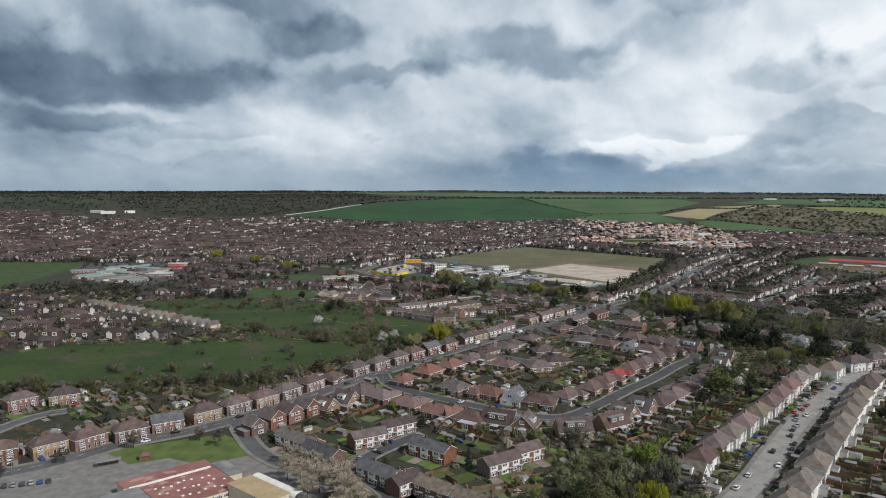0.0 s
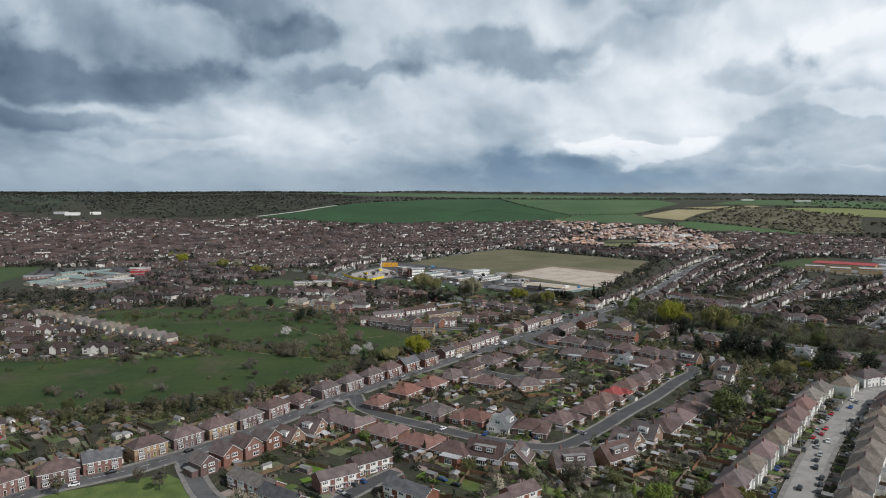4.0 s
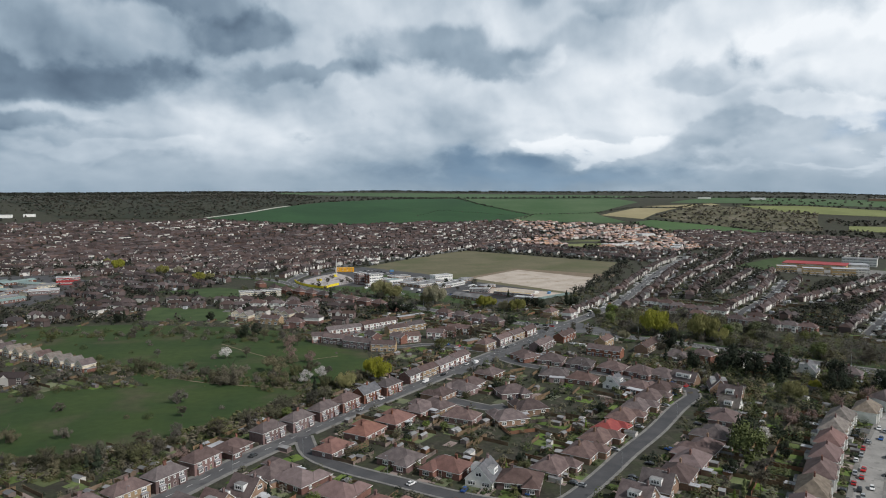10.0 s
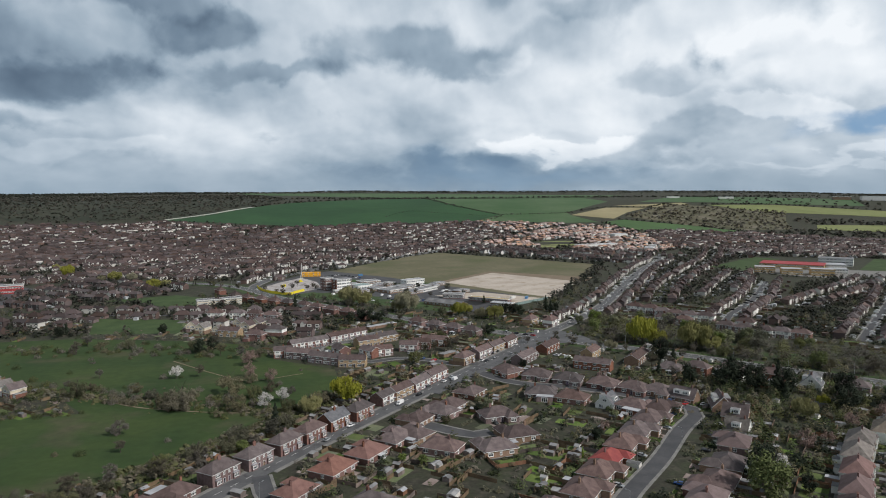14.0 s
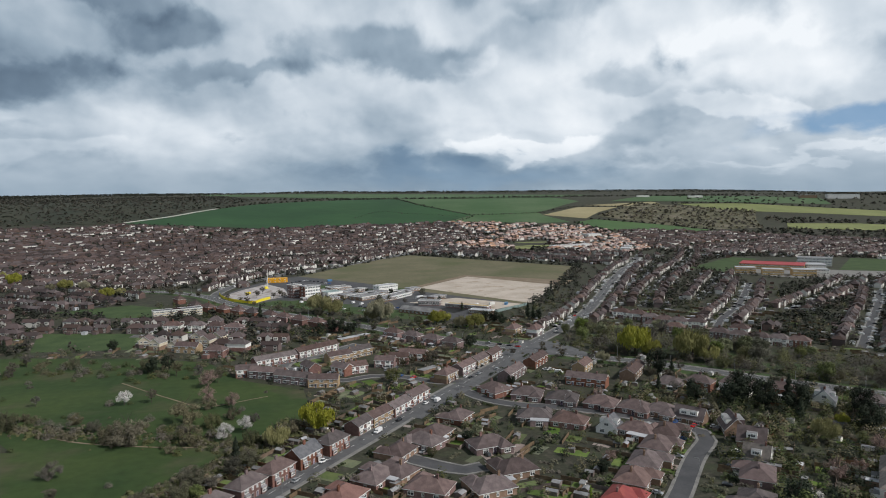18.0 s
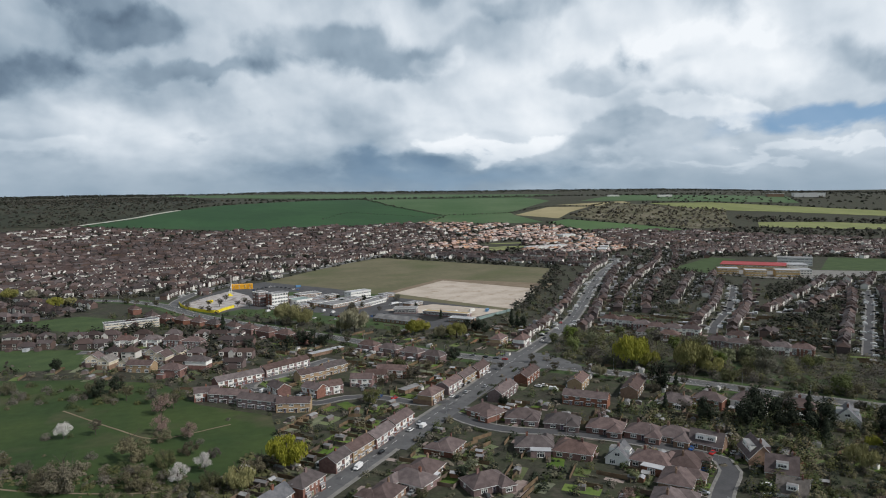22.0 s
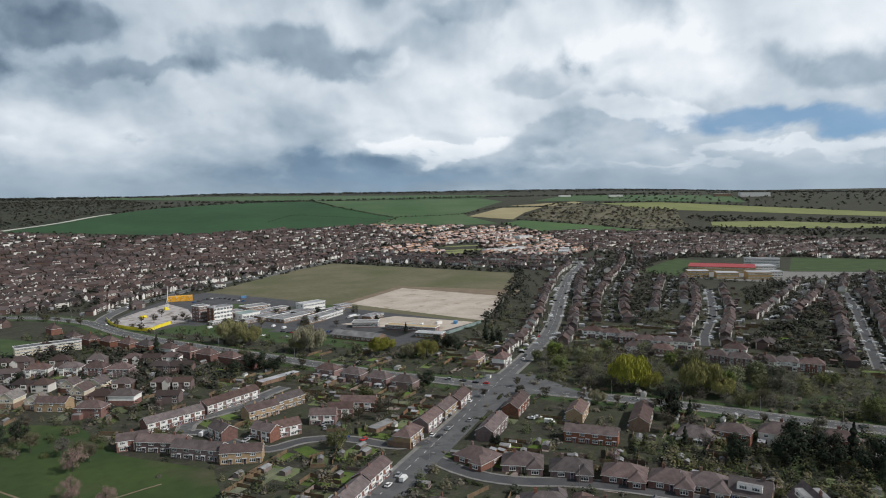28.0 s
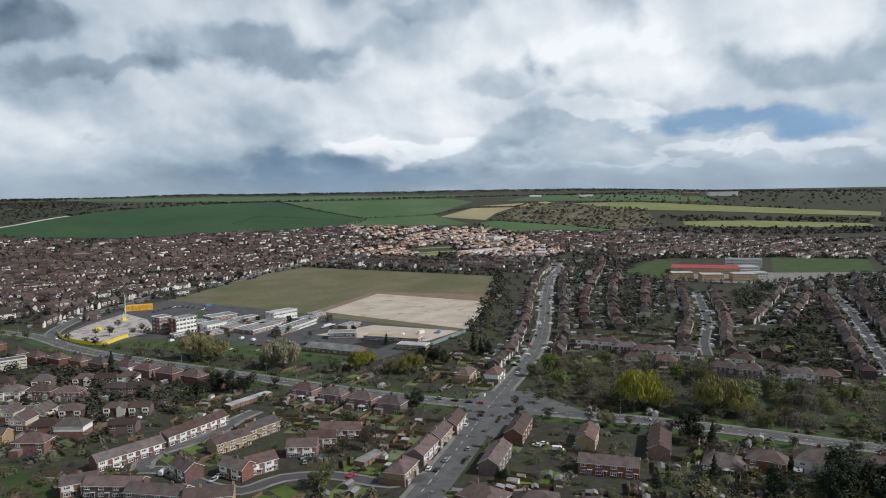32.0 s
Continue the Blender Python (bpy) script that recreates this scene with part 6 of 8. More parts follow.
def park(x, y, turn, colour=None):
    c = colour or RND.choice(["black", "black", "dark_grey", "silver", "silver", "white", "white", "blue", "red", "dark_grey"])
    put(c, pose(x, y, land(x, y) + 0.16, 0, 0, turn), CARS)


for road_, cols_, pts_ in [
    ("terrace_street", "black black white silver blue blue blue black black dark_grey red silver silver dark_grey silver white silver black white black dark_grey",
     [(146, 300), (147, 311), (124, 274), (123, 282), (131, 293), (135, 298), (147, 319), (151, 323), (136, 307), (170, 340), (183, 355), (190, 364), (206, 382), (220, 397), (238, 409), (187, 350), (174, 334), (164, 320), (114, 262), (160, 309), (152, 297)]),
    ("terrace_street", "red black blue silver red red black white dark_grey white silver dark_grey black white",
     [(196, 367), (202, 361), (229, 400), (220, 396), (190, 360), (212, 389), (181, 349), (200, 377), (216, 379), (238, 413), (178, 343), (169, 328), (156, 303), (141, 284)]),
    ("avenue", "silver white black white van black white dark_grey black silver white van black dark_grey white silver van white silver black silver white",
     [(-146, 314), (-140, 318), (-127, 323), (-136, 311), (-89, 380), (-103, 346), (-76, 392), (-57, 408), (-23, 462), (-12, 468), (-1, 486), (26, 518), (38, 533), (45, 549), (56, 558), (62, 566), (63, 561), (89, 606), (102, 627), (105, 630), (113, 620), (124, 650)]),
    ("avenue", "black dark_grey silver white dark_grey black red black silver black white dark_grey silver black",
     [(100, 625), (92, 604), (99, 612), (191, 727), (196, 735), (218, 774), (233, 790), (255, 822), (273, 847), (312, 905), (339, 950), (381, 1034), (247, 790), (205, 753)]),
    ("ring_road", "silver black black red black white white silver dark_grey", [(127, 697), (134, 690), (140, 684), (145, 680), (118, 705), (-30, 868), (-105, 985), (210, 621), (285, 544)]),
]:
    for (x_, y_), c_ in zip(pts_, cols_.split()):
        park(x_, y_, facing(x_, y_, road_) + RND.choice((0, 180)) + RND.uniform(-3, 3), c_)
for road_, cols_, pts_ in [
    ("bend_road", "blue blue silver white black black silver silver black red black silver dark_grey silver blue black black white blue",
     [(172, 500), (163, 478), (151, 459), (178, 459), (166, 444), (154, 428), (124, 427), (188, 487), (99, 369), (95, 360), (97, 366), (102, 399), (74, 366), (76, 364), (126, 397), (111, 382), (84, 345), (10, 372), (30, 364)]),
    ("estate_way", "white van white silver red blue silver silver", [(-33, 659), (-15, 646), (7, 634), (4, 630), (57, 612), (50, 618), (42, 640), (42, 634)]),
    ("near_close", "blue black silver silver dark_grey dark_grey blue blue black", [(-50, 281), (-41, 275), (-35, 290), (-31, 301), (-28, 298), (-27, 308), (-24, 311), (8, 312), (13, 307)]),
    ("avenue", "white white van silver", [(147, 612), (143, 612), (149, 603), (158, 602)]),
    ("hammerhead", "white silver black", [(-94, 786), (-84, 780), (-74, 776)]),
]:
    for (x_, y_), c_ in zip(pts_, cols_.split()):
        park(x_, y_, facing(x_, y_, road_) + 90 * RND.choice((1, -1)) + RND.uniform(-8, 8), c_)


for i_, (x_, y_, a_, model_, road_) in enumerate(PLOTS):
    if RND.random() < 0.36:
        hw_ = 7.8 if model_[0] in "SP" else 7.0
        p_ = pose(x_, y_, 0, 0, 0, a_) @ Vector((hw_ * (-0.55 if i_ % 2 else 0.55) + RND.uniform(-0.8, 0.8), -7.6, 0))
        if not near_road((p_.x, p_.y), 1.0):
            park(p_.x, p_.y, a_ + 90 * RND.choice((1, -1)) + RND.uniform(-5, 5))


def street_lamp(h=8.0):
    r = thing("street_lamp", "tall grey steel street lamp beside the road", "street lamp", "street lamps")
    s = Shape()
    tube(s, (0, 0, 0), (0, 0, h), 0.11, 0.06, 6)
    tube(s, (0, 0, h), (0, -1.3, h + 0.25), 0.05, 0.04, 6)
    part("pole", s.mesh("pole", METAL), r)
    s = Shape()
    s.box(-0.14, 0.14, -1.9, -1.25, h + 0.18, h + 0.34)
    part("lamp_head", s.mesh("lamp_head", METAL), r)
    return r


LAMP = {"lamp": street_lamp()}
for road_, step_, off_ in (("avenue", 6, 5.4), ("bend_road", 6, 4.4), ("ring_road", 6, 6.2), ("terrace_street", 6, 6.4)):
    for k_ in range(3, len(LINES[road_]) - 2, step_):
        q_, d_ = LINES[road_][k_], (LINES[road_][k_ + 1] - LINES[road_][k_]).normalized()
        sd_ = 1 if (k_ // step_) % 2 else -1
        x_, y_ = q_.x - d_.y * off_ * sd_, q_.y + d_.x * off_ * sd_
        put("lamp", pose(x_, y_, land(x_, y_), 0, 0, facing(x_, y_, road_)), LAMP)

# ---------------------------------------------------------------- larger buildings


def block(name, label, category, at, w, d, h, wall, roof, storeys=1, front_rows=None, parapet=0.4, glass_h=1.5, bands=None, sides=True, rim=None):
    """A flat-roofed building: shell, roof slab with a raised rim, and rows of windows; front is towards -y of its pose."""
    r = thing(name, label, category, at=at)
    s = Shape()
    s.box(-w / 2, w / 2, -d / 2, d / 2, 0, h)
    part("wall_shell", s.mesh("wall_shell", wall), r)
    s = Shape()
    s.box(-w / 2 - 0.25, w / 2 + 0.25, -d / 2 - 0.25, d / 2 + 0.25, h, h + 0.15)
    part("roof", s.mesh("roof", roof), r)
    s = Shape()
    a, b = w / 2, d / 2
    ring = [(-a, -b), (a, -b), (a, b), (-a, b)]
    grow = [(x + math.copysign(0.3, x), y + math.copysign(0.3, y)) for x, y in ring]
    v = [(*p, z) for z in (h - 0.2, h + parapet) for p in (*grow, *ring)]
    f = []
    for k in range(4):
        n = (k + 1) % 4
        f += [(k, n, 8 + n, 8 + k), (12 + k, 12 + n, 4 + n, 4 + k), (8 + k, 8 + n, 12 + n, 12 + k), (4 + k, 4 + n, n, k)]
    s.add(v, f)
    part("parapet", s.mesh("parapet", rim or bands or WHITE), r)
    sh = h / storeys
    for k in range(storeys if glass_h else 0):
        z = (k + 0.55) * sh
        n = max(1, int(w / (3.2 if w < 36 else 5.0)))
        for i in range(n):
            u = (i + 0.5) * w / n - w / 2
            part("window", window_mesh(round(w / n - 0.5, 1), glass_h), r, at=pose(u, -d / 2, z))
        if sides:
            n = max(1, int(d / 6.0))
            for i in range(n):
                u = (i + 0.5) * d / n - d / 2
                part("window", window_mesh(2.4, glass_h), r, at=pose(-w / 2, u, z, 0, 0, -90))
                part("window", window_mesh(2.4, glass_h), r, at=pose(w / 2, u, z, 0, 0, 90))
    if bands:
        for k in range(storeys):
            s = Shape()
            s.box(-w / 2, w / 2, -d / 2 - 0.06, -d / 2, k * sh + 0.1, k * sh + sh * 0.25)
            part("spandrel", s.mesh("spandrel", bands), r)
    return r


def rooftop(r, n, w, d, z, material):
    for _ in range(n):
        s = Shape()
        x, y = RND.uniform(-w / 2 + 1, w / 2 - 1), RND.uniform(-d / 2 + 1, d / 2 - 1)
        a, b = RND.uniform(0.4, 0.9), RND.uniform(0.4, 0.9)
        s.box(x - a, x + a, y - b, y + b, z, z + RND.uniform(0.25, 0.7))
        part("rooflight", s.mesh("rooflight", material), r)


# the school by the ring road
t_ = block("school_tower", "four-storey school block with white glazed front and brick ends", "school", pose(-6, 964, 0, 0, 0, 31), 20, 11, 14, BRICK_RED, FELT, 4, glass_h=1.9, rim=FELT_PALE)
s_ = Shape()
s_.box(-9.2, 9.2, -5.515, -5.5, 0.4, 13.7)
part("front_panel", s_.mesh("front_panel", RENDER), t_, "white curtain wall")
rooftop(t_, 2, 16, 8, 14.15, RENDER)
block("school_stair_wing", "brick stair wing with glazed side beside the tower", "school", pose(-23, 974, 0, 0, 0, 31), 11, 12, 14.2, BRICK_RED, FELT, 4, glass_h=1.4)
h_ = block("school_hall", "school hall with a pale blue-grey roof", "school", pose(17, 968, 0, 0, 0, 31), 19, 17, 6, RENDER, GREENROOF, 1, glass_h=2.2)
l_ = block("school_block", "low school block with white fascia and cluttered flat roof", "school", pose(54, 948, 0, 0, 0, 40), 34, 22, 3.6, BRICK_BROWN, FELT, 1, parapet=0.5)
rooftop(l_, 12, 30, 18, 3.75, FELT_PALE)
l_ = block("school_block", "low school block with broad white roof edge", "school", pose(88, 945, 0, 0, 0, 49), 40, 13, 3.8, RENDER, FELT, 1, parapet=0.5)
rooftop(l_, 6, 36, 10, 3.95, FELT_PALE)
block("school_block", "two-storey white school block", "school", pose(80, 992, 0, 0, 0, 31), 27, 12, 8, RENDER, FELT_PALE, 2)
block("school_block", "low dark-roofed classroom block", "school", pose(27, 1020, 0, 0, 0, 25), 26, 16, 4, BRICK_BROWN, FELT, 1)
block("school_block", "low flat-roofed link building", "school", pose(48, 1000, 0, 0, 0, 31), 22, 10, 3.4, BRICK_BROWN, FELT, 1)
block("brick_wing", "single-storey brick wing below the tower", "school", pose(-8, 950, 0, 0, 0, 31), 16, 6, 3, BRICK_RED, FELT, 1)
block("sports_block", "brick sports block with red end and black glazed front", "school", pose(114, 885, 0, 0, 0, -20), 22, 12, 5, BRICK_RED, FELT, 1, glass_h=2.6)
block("long_brick_building", "long low red brick building on the works site", "building", pose(147, 855, 0, 0, 0, -40), 46, 9, 4, BRICK_RED, TANROOF, 1)
block("annexe", "small brick annexe with pale flat roof", "building", pose(153, 822, 0, 0, 0, -40), 22, 10, 4, BRICK_BROWN, FELT_PALE, 1)
for x_, y_, w_ in ((98, 838, 44),):
    r_ = thing("brick_hall", "low brick hall with a dark pitched roof", "building", at=pose(x_, y_, 0, 0, 0, -46))
    s_ = Shape()
    s_.box(-w_ / 2, w_ / 2, -7, 7, 0, 3.6)
    s_.prism(-w_ / 2, w_ / 2, -7, 7, 3.6, 6.2)
    part("wall_shell", s_.mesh("wall_shell", BRICK_BROWN), r_)
    s_ = Shape()
    s_.gable(-w_ / 2, w_ / 2, -7, 7, 3.6, 6.4, 0.4)
    part("roof", s_.mesh("roof", FELT), r_)
    for k_ in range(9):
        part("window", window_mesh(2.6, 1.4), r_, at=pose(-w_ / 2 + 2.6 + k_ * 4.8, -7, 2.0))
sheet("tarmac_court", [(115, 858), (128, 832), (146, 848), (134, 868)], TYRE, "black tarmac court", "court", 0.10)

# the cleared site: hoarding, cabins, rig
r_ = thing("site_hoarding", "bright yellow boards round the cleared site", "hoarding")
line_ = smooth_line([(-108, 1012), (-101, 986), (-87, 960), (-66, 940), (-58, 952), (-49, 968)], 3.0)
for a_, b_ in zip(line_, line_[1:]):
    v_ = b_ - a_
    s_ = Shape()
    s_.box(0, v_.length, -0.06, 0.06, 0, 2.8)
    part("board", s_.mesh("board", YELLOW), r_, at=pose(a_.x, a_.y, 0.08, 0, 0, math.degrees(math.atan2(v_.y, v_.x))))
r_ = thing("site_cabins", "stack of orange site cabins, two storeys high", "site cabin")
for k_ in range(4):
    for l_ in range(2):
        s_ = Shape()
        s_.box(-3.0, 3.0, -4.5, 4.5, 0, 2.7)
        c_ = part("cabin", s_.mesh("cabin", ORANGE), r_, at=pose(-57 + k_ * 6.3, 1112, 0.09 + l_ * 2.8))
        part("window", window_mesh(1.6, 1.0), c_, at=pose(0, -4.5, 1.5))
r_ = thing("piling_rig", "tall white piling rig on a yellow base", "rig", at=pose(-58, 1053, 0.09, 0, 0, 30))
s_ = Shape()
s_.box(-2.5, 2.5, -1.6, 1.6, 0, 1.0)
s_.box(-2.2, 0.8, -1.3, 1.3, 1.0, 2.8)
part("base", s_.mesh("base", YELLOW), r_)
s_ = Shape()
tube(s_, (1.6, 0, 1), (1.6, 0, 24), 0.42, 0.3, 6)
part("mast", s_.mesh("mast", RENDER), r_)
s_ = Shape()
tube(s_, (-2, 0, 1), (1.5, 0, 13), 0.2, 0.16, 5)
part("stay", s_.mesh("stay", RENDER), r_)
for x_, y_, m_ in ((19, 1103, BLUEW), (-76, 1010, YELLOW), (150, 868, BLUEW), (190, 868, BLUEW), (176, 872, RENDER)):
    r_ = thing("container", "steel storage container on the works site", "container", at=pose(x_, y_, 0.1, 0, 0, RND.uniform(0, 60)))
    s_ = Shape()
    s_.box(-3, 3, -1.2, 1.2, 0, 2.5)
    part("shell", s_.mesh("shell", m_), r_)
    s_ = Shape()
    for k_ in range(12):
        s_.box(-2.9 + k_ * 0.5, -2.7 + k_ * 0.5, -1.25, -1.2, 0.1, 2.4)
    part("ribbing", s_.mesh("ribbing", m_), r_)
r_ = thing("site_fence", "blue-grey solid site fence", "fence")
for k_ in range(14):
    s_ = Shape()
    s_.box(0, 4.0, -0.06, 0.06, 0, 2.6)
    part("panel", s_.mesh("panel", GREENROOF), r_, at=pose(167 + k_ * 3.15, 825 + k_ * 2.55, 0.1, 0, 0, 39))
for k_ in range(12):
    x_, y_ = -33 + k_ * 4.6, 1090 + 22 * math.sin(k_ * 0.35)
    park(x_, y_, RND.choice((60, 240)))
for x_, y_, c_ in ((-15, 930, "van"), (45, 866, "silver"), (51, 882, "red"), (27, 879, "white"), (38, 914, "van"), (46, 903, "van"), (110, 935, "van"), (114, 938, "van"), (118, 941, "white"), (106, 930, "silver"), (160, 870, "van")):
    park(x_, y_, RND.uniform(20, 60), c_)

sheet("school_lawn", [(58, 1010), (92, 1030), (112, 1000), (98, 985), (78, 1004)], VERGE, "grass behind the white school block", "grass", 0.08)
sheet("school_lawn", [(-40, 940), (-20, 950), (10, 926), (40, 905), (30, 896), (-6, 922)], VERGE, "grass in front of the school tower", "grass", 0.08)
for k_, x_, y_, s_ in (("bare", 46, 980, 0.8), ("pine", 58, 986, 0.6), ("bare", 20, 990, 0.7), ("pine", 84, 972, 0.7), ("bare", -2, 940, 0.8), ("bare", 12, 930, 0.9), ("bare", 28, 918, 0.8), ("bare", -34, 962, 0.9), ("bare", -46, 972, 0.9), ("bare", -40, 985, 0.8),
                        ("bare", 76, 918, 0.8), ("olive", 66, 915, 1.0), ("bare", 110, 912, 0.7), ("pine", 128, 905, 0.6), ("bare", 100, 958, 0.6), ("olive", 118, 958, 0.8), ("bare", 70, 1010, 0.7), ("bare", 90, 895, 0.8), ("bare", 62, 892, 0.8)):
    plant(k_, x_, y_, s_)
for k_ in range(16):
    park(RND.uniform(20, 60) + k_ * 3.0, 893 - k_ * 1.4 + RND.gauss(0, 3), RND.uniform(20, 60))
for x_, y_, w_, d_, h_, a_ in ((74, 926, 24, 10, 3.4, 44), (128, 922, 20, 10, 3.6, 40), (16, 944, 18, 8, 3.2, 31), (112, 992, 16, 10, 3.4, 31), (34, 962, 18, 14, 3.4, 31), (66, 970, 26, 15, 3.6, 31), (36, 985, 20, 12, 3.6, 31), (100, 972, 18, 12, 3.4, 40), (3, 1000, 22, 9, 3.2, 31)):
    l_ = block("school_block", "low flat-roofed classroom block with white fascia", "school", pose(x_, y_, 0, 0, 0, a_), w_, d_, h_, BRICK_BROWN, FELT, 1, rim=FELT_PALE, sides=False)
    rooftop(l_, 5, w_ - 2, d_ - 2, h_ + 0.15, FELT_PALE)

# the large school to the east: ochre blocks in front, a flat red-roofed hall, a tall glazed block behind
for x_, y_, w_, d_, h_, wall_, roof_, rim_, lab_ in [
    (583, 1050, 26, 20, 7.5, OCHRE, FELT_PALE, OCHRE, "ochre school block with a pale flat roof"), (603, 1020, 26, 20, 7.5, OCHRE, FELT_PALE, OCHRE, "ochre school block with a pale flat roof"),
    (634, 1000, 28, 22, 8.5, OCHRE, FELT_PALE, OCHRE, "ochre school block with stair tower"), (668, 1012, 20, 20, 6.5, RENDER, FELT_PALE, FELT_PALE, "white low block between the ochre blocks"),
    (652, 1088, 84, 46, 7, OCHRE, REDC, REDC, "long school hall with a flat red roof"), (708, 1072, 26, 30, 6, RENDER, FELT_PALE, FELT_PALE, "white-walled school block with pale roof"),
    (735, 1105, 46, 24, 11.5, RENDER, FELT, FELT_PALE, "tall pale school block with glazed front"),
]:
    block("academy_block", lab_, "school", pose(x_, y_, 0, 0, 0, -40 if w_ > 40 else -29), w_, d_, h_, wall_, roof_, 3 if h_ > 11 else 2, glass_h=1.4 if wall_ is RENDER else 1.1, rim=rim_, sides=False, parapet=0.3)

# low school with green roofs and the red box to the west
WEST_BLOCKS = [(-470, 915, 34, 13, 62), (-448, 902, 42, 12, 62), (-424, 892, 46, 12, 62), (-402, 880, 40, 12, 62), (-384, 868, 30, 11, 62), (-462, 962, 44, 12, 62), (-436, 950, 30, 14, -28),
               (-412, 942, 38, 12, 62), (-388, 930, 30, 12, 62), (-478, 1012, 40, 13, 62), (-452, 1022, 44, 12, 62), (-424, 1002, 34, 14, -28), (-404, 978, 36, 11, 62), (-500, 968, 34, 12, 20)]
for i_, (x_, y_, w_, d_, a_) in enumerate(WEST_BLOCKS):
    roof_ = (GREENROOF, GREENROOF, FELT, LEAD, GREENROOF)[i_ % 5]
    wall_ = (CREAM, BRICK_RED, CREAM)[i_ % 3]
    r_ = thing("classroom_block", "long low classroom block with shallow roof", "school", "classroom blocks", at=pose(x_, y_, 0, 0, 0, a_))
    s_ = Shape()
    s_.box(-w_ / 2, w_ / 2, -d_ / 2, d_ / 2, 0, 3.4)
    s_.prism(-w_ / 2, w_ / 2, -d_ / 2, d_ / 2, 3.4, 4.8)
    part("wall_shell", s_.mesh("wall_shell", wall_), r_)
    s_ = Shape()
    s_.gable(-w_ / 2, w_ / 2, -d_ / 2, d_ / 2, 3.4, 5.0, 0.4)
    part("roof", s_.mesh("roof", roof_), r_)
    for k_ in range(int(w_ / 5)):
        part("window", window_mesh(3.0, 1.4), r_, at=pose(-w_ / 2 + 2.5 + 5 * k_, -d_ / 2, 1.9))
block("red_building", "box-shaped building clad in bright red", "building", pose(-386, 1012, 0, 0, 0, 20), 26, 16, 9, REDC, FELT, 2)
block("school_block", "brick school block with flat roof", "school", pose(-376, 925, 0, 0, 0, 20), 30, 16, 5, BRICK_RED, FELT_PALE, 1)
block("flats", "three-storey buff flats with long flat roof", "flats", pose(-130, 880, 0, 0, 0, 20), 44, 10, 7, CREAM, ROOF_GREY, 3, glass_h=1.1)

# the red-roofed school below the start of the flight
m_ = pose(-99, 262, 0, 0, 0, 42)
r_ = thing("primary_school", "low school with faded red felt roofs and roof lights", "school", at=m_)
s_ = Shape()
s_.box(-16, 13, -20, 4, 0, 3.4)
s_.box(-22, 12, 5, 12, 0, 4.4)
s_.box(-30, -17, -14, 4, 0, 3.8)
s_.box(13, 19, -8, 8, 0, 3.6)
part("wall_shell", s_.mesh("wall_shell", CREAM), r_)
for x0_, x1_, y0_, y1_, z_, m_ in ((-16.3, 13.2, -20.3, 4.6, 3.4, REDROOF), (-22.3, 12.3, 4.7, 12.3, 4.4, REDROOF), (-30.3, -16.8, -14.3, 4.4, 3.8, FELT), (13.2, 19.3, -8.3, 8.3, 3.6, FELT)):
    s_ = Shape()
    s_.box(x0_, x1_, y0_, y1_, z_, z_ + 0.22)
    part("flat_roof", s_.mesh("flat_roof", m_), r_)
s_ = Shape()
s_.box(-20, 11, 4.35, 4.7, 3.65, 4.4)
part("clerestory", s_.mesh("clerestory", RENDER), r_, "white clerestory strip")
for k_ in range(26):
    s_ = Shape()
    s_.box(-0.45, 0.45, -0.35, 0.35, 0, 0.3)
    part("rooflight", s_.mesh("rooflight", RENDER), r_, at=pose(-13 + (k_ % 9) * 2.9 + RND.uniform(-0.6, 0.6), -15 + (k_ // 9) * 6.5 + RND.uniform(-1.5, 1.5), 3.62))
for k_ in range(9):
    part("window", window_mesh(2.4, 1.5), r_, at=pose(-20 + 3.6 * k_, 12, 2.4, 0, 0, 180))
    part("window", window_mesh(2.4, 1.5), r_, at=pose(-14 + 3.0 * k_, -20, 1.9))
m_ = pose(-68, 249, 0, 0, 0, -40)
r_ = thing("school_hall", "cream hall with a tan gravel roof and white arched canopy", "hall", at=m_)
s_ = Shape()
s_.box(-12, 12, -5, 5, 0, 5.5)
part("wall_shell", s_.mesh("wall_shell", CREAM), r_)
s_ = Shape()
s_.box(-12.3, 12.3, -5.3, 5.3, 5.5, 5.75)
part("roof", s_.mesh("roof", TANROOF), r_)
s_ = Shape()
ring_ = [(5.6 + 2.6 * (1 - math.cos(t * math.pi / 8)), 3.4 + 2.0 * math.sin(t * math.pi / 8)) for t in range(9)]
for (a_, b_), (c_, d_) in zip(ring_, ring_[1:]):
    s_.add([(-13, a_, b_), (14, a_, b_), (14, c_, d_), (-13, c_, d_), (-13, a_, b_ - 0.1), (14, a_, b_ - 0.1), (14, c_, d_ - 0.1), (-13, c_, d_ - 0.1)], [(0, 1, 2, 3), (7, 6, 5, 4), (0, 3, 7, 4), (1, 5, 6, 2)])
part("canopy", s_.mesh("canopy", RENDER), r_, "white arched canopy")
for k_ in range(7):
    s_ = Shape()
    tube(s_, (-12.5 + k_ * 4.3, 10.6, 0), (-12.5 + k_ * 4.3, 10.6, 3.5), 0.08, 0.08, 5)
    part("post", s_.mesh("post", METAL), r_)
r_ = thing("shelter", "open-fronted dark play shelter", "shelter", at=pose(-140, 284, 0.05, 0, 0, 30))
for x_ in (-4, 0, 4):
    s_ = Shape()
    tube(s_, (x_, -1.2, 0), (x_, -1.2, 2.4), 0.08, 0.08, 5)
    part("post", s_.mesh("post", METAL), r_)
s_ = Shape()
s_.gable(-4.5, 4.5, -1.6, 1.6, 2.4, 3.1, 0.2, t=0.08)
part("roof", s_.mesh("roof", FELT), r_)
s_ = Shape()
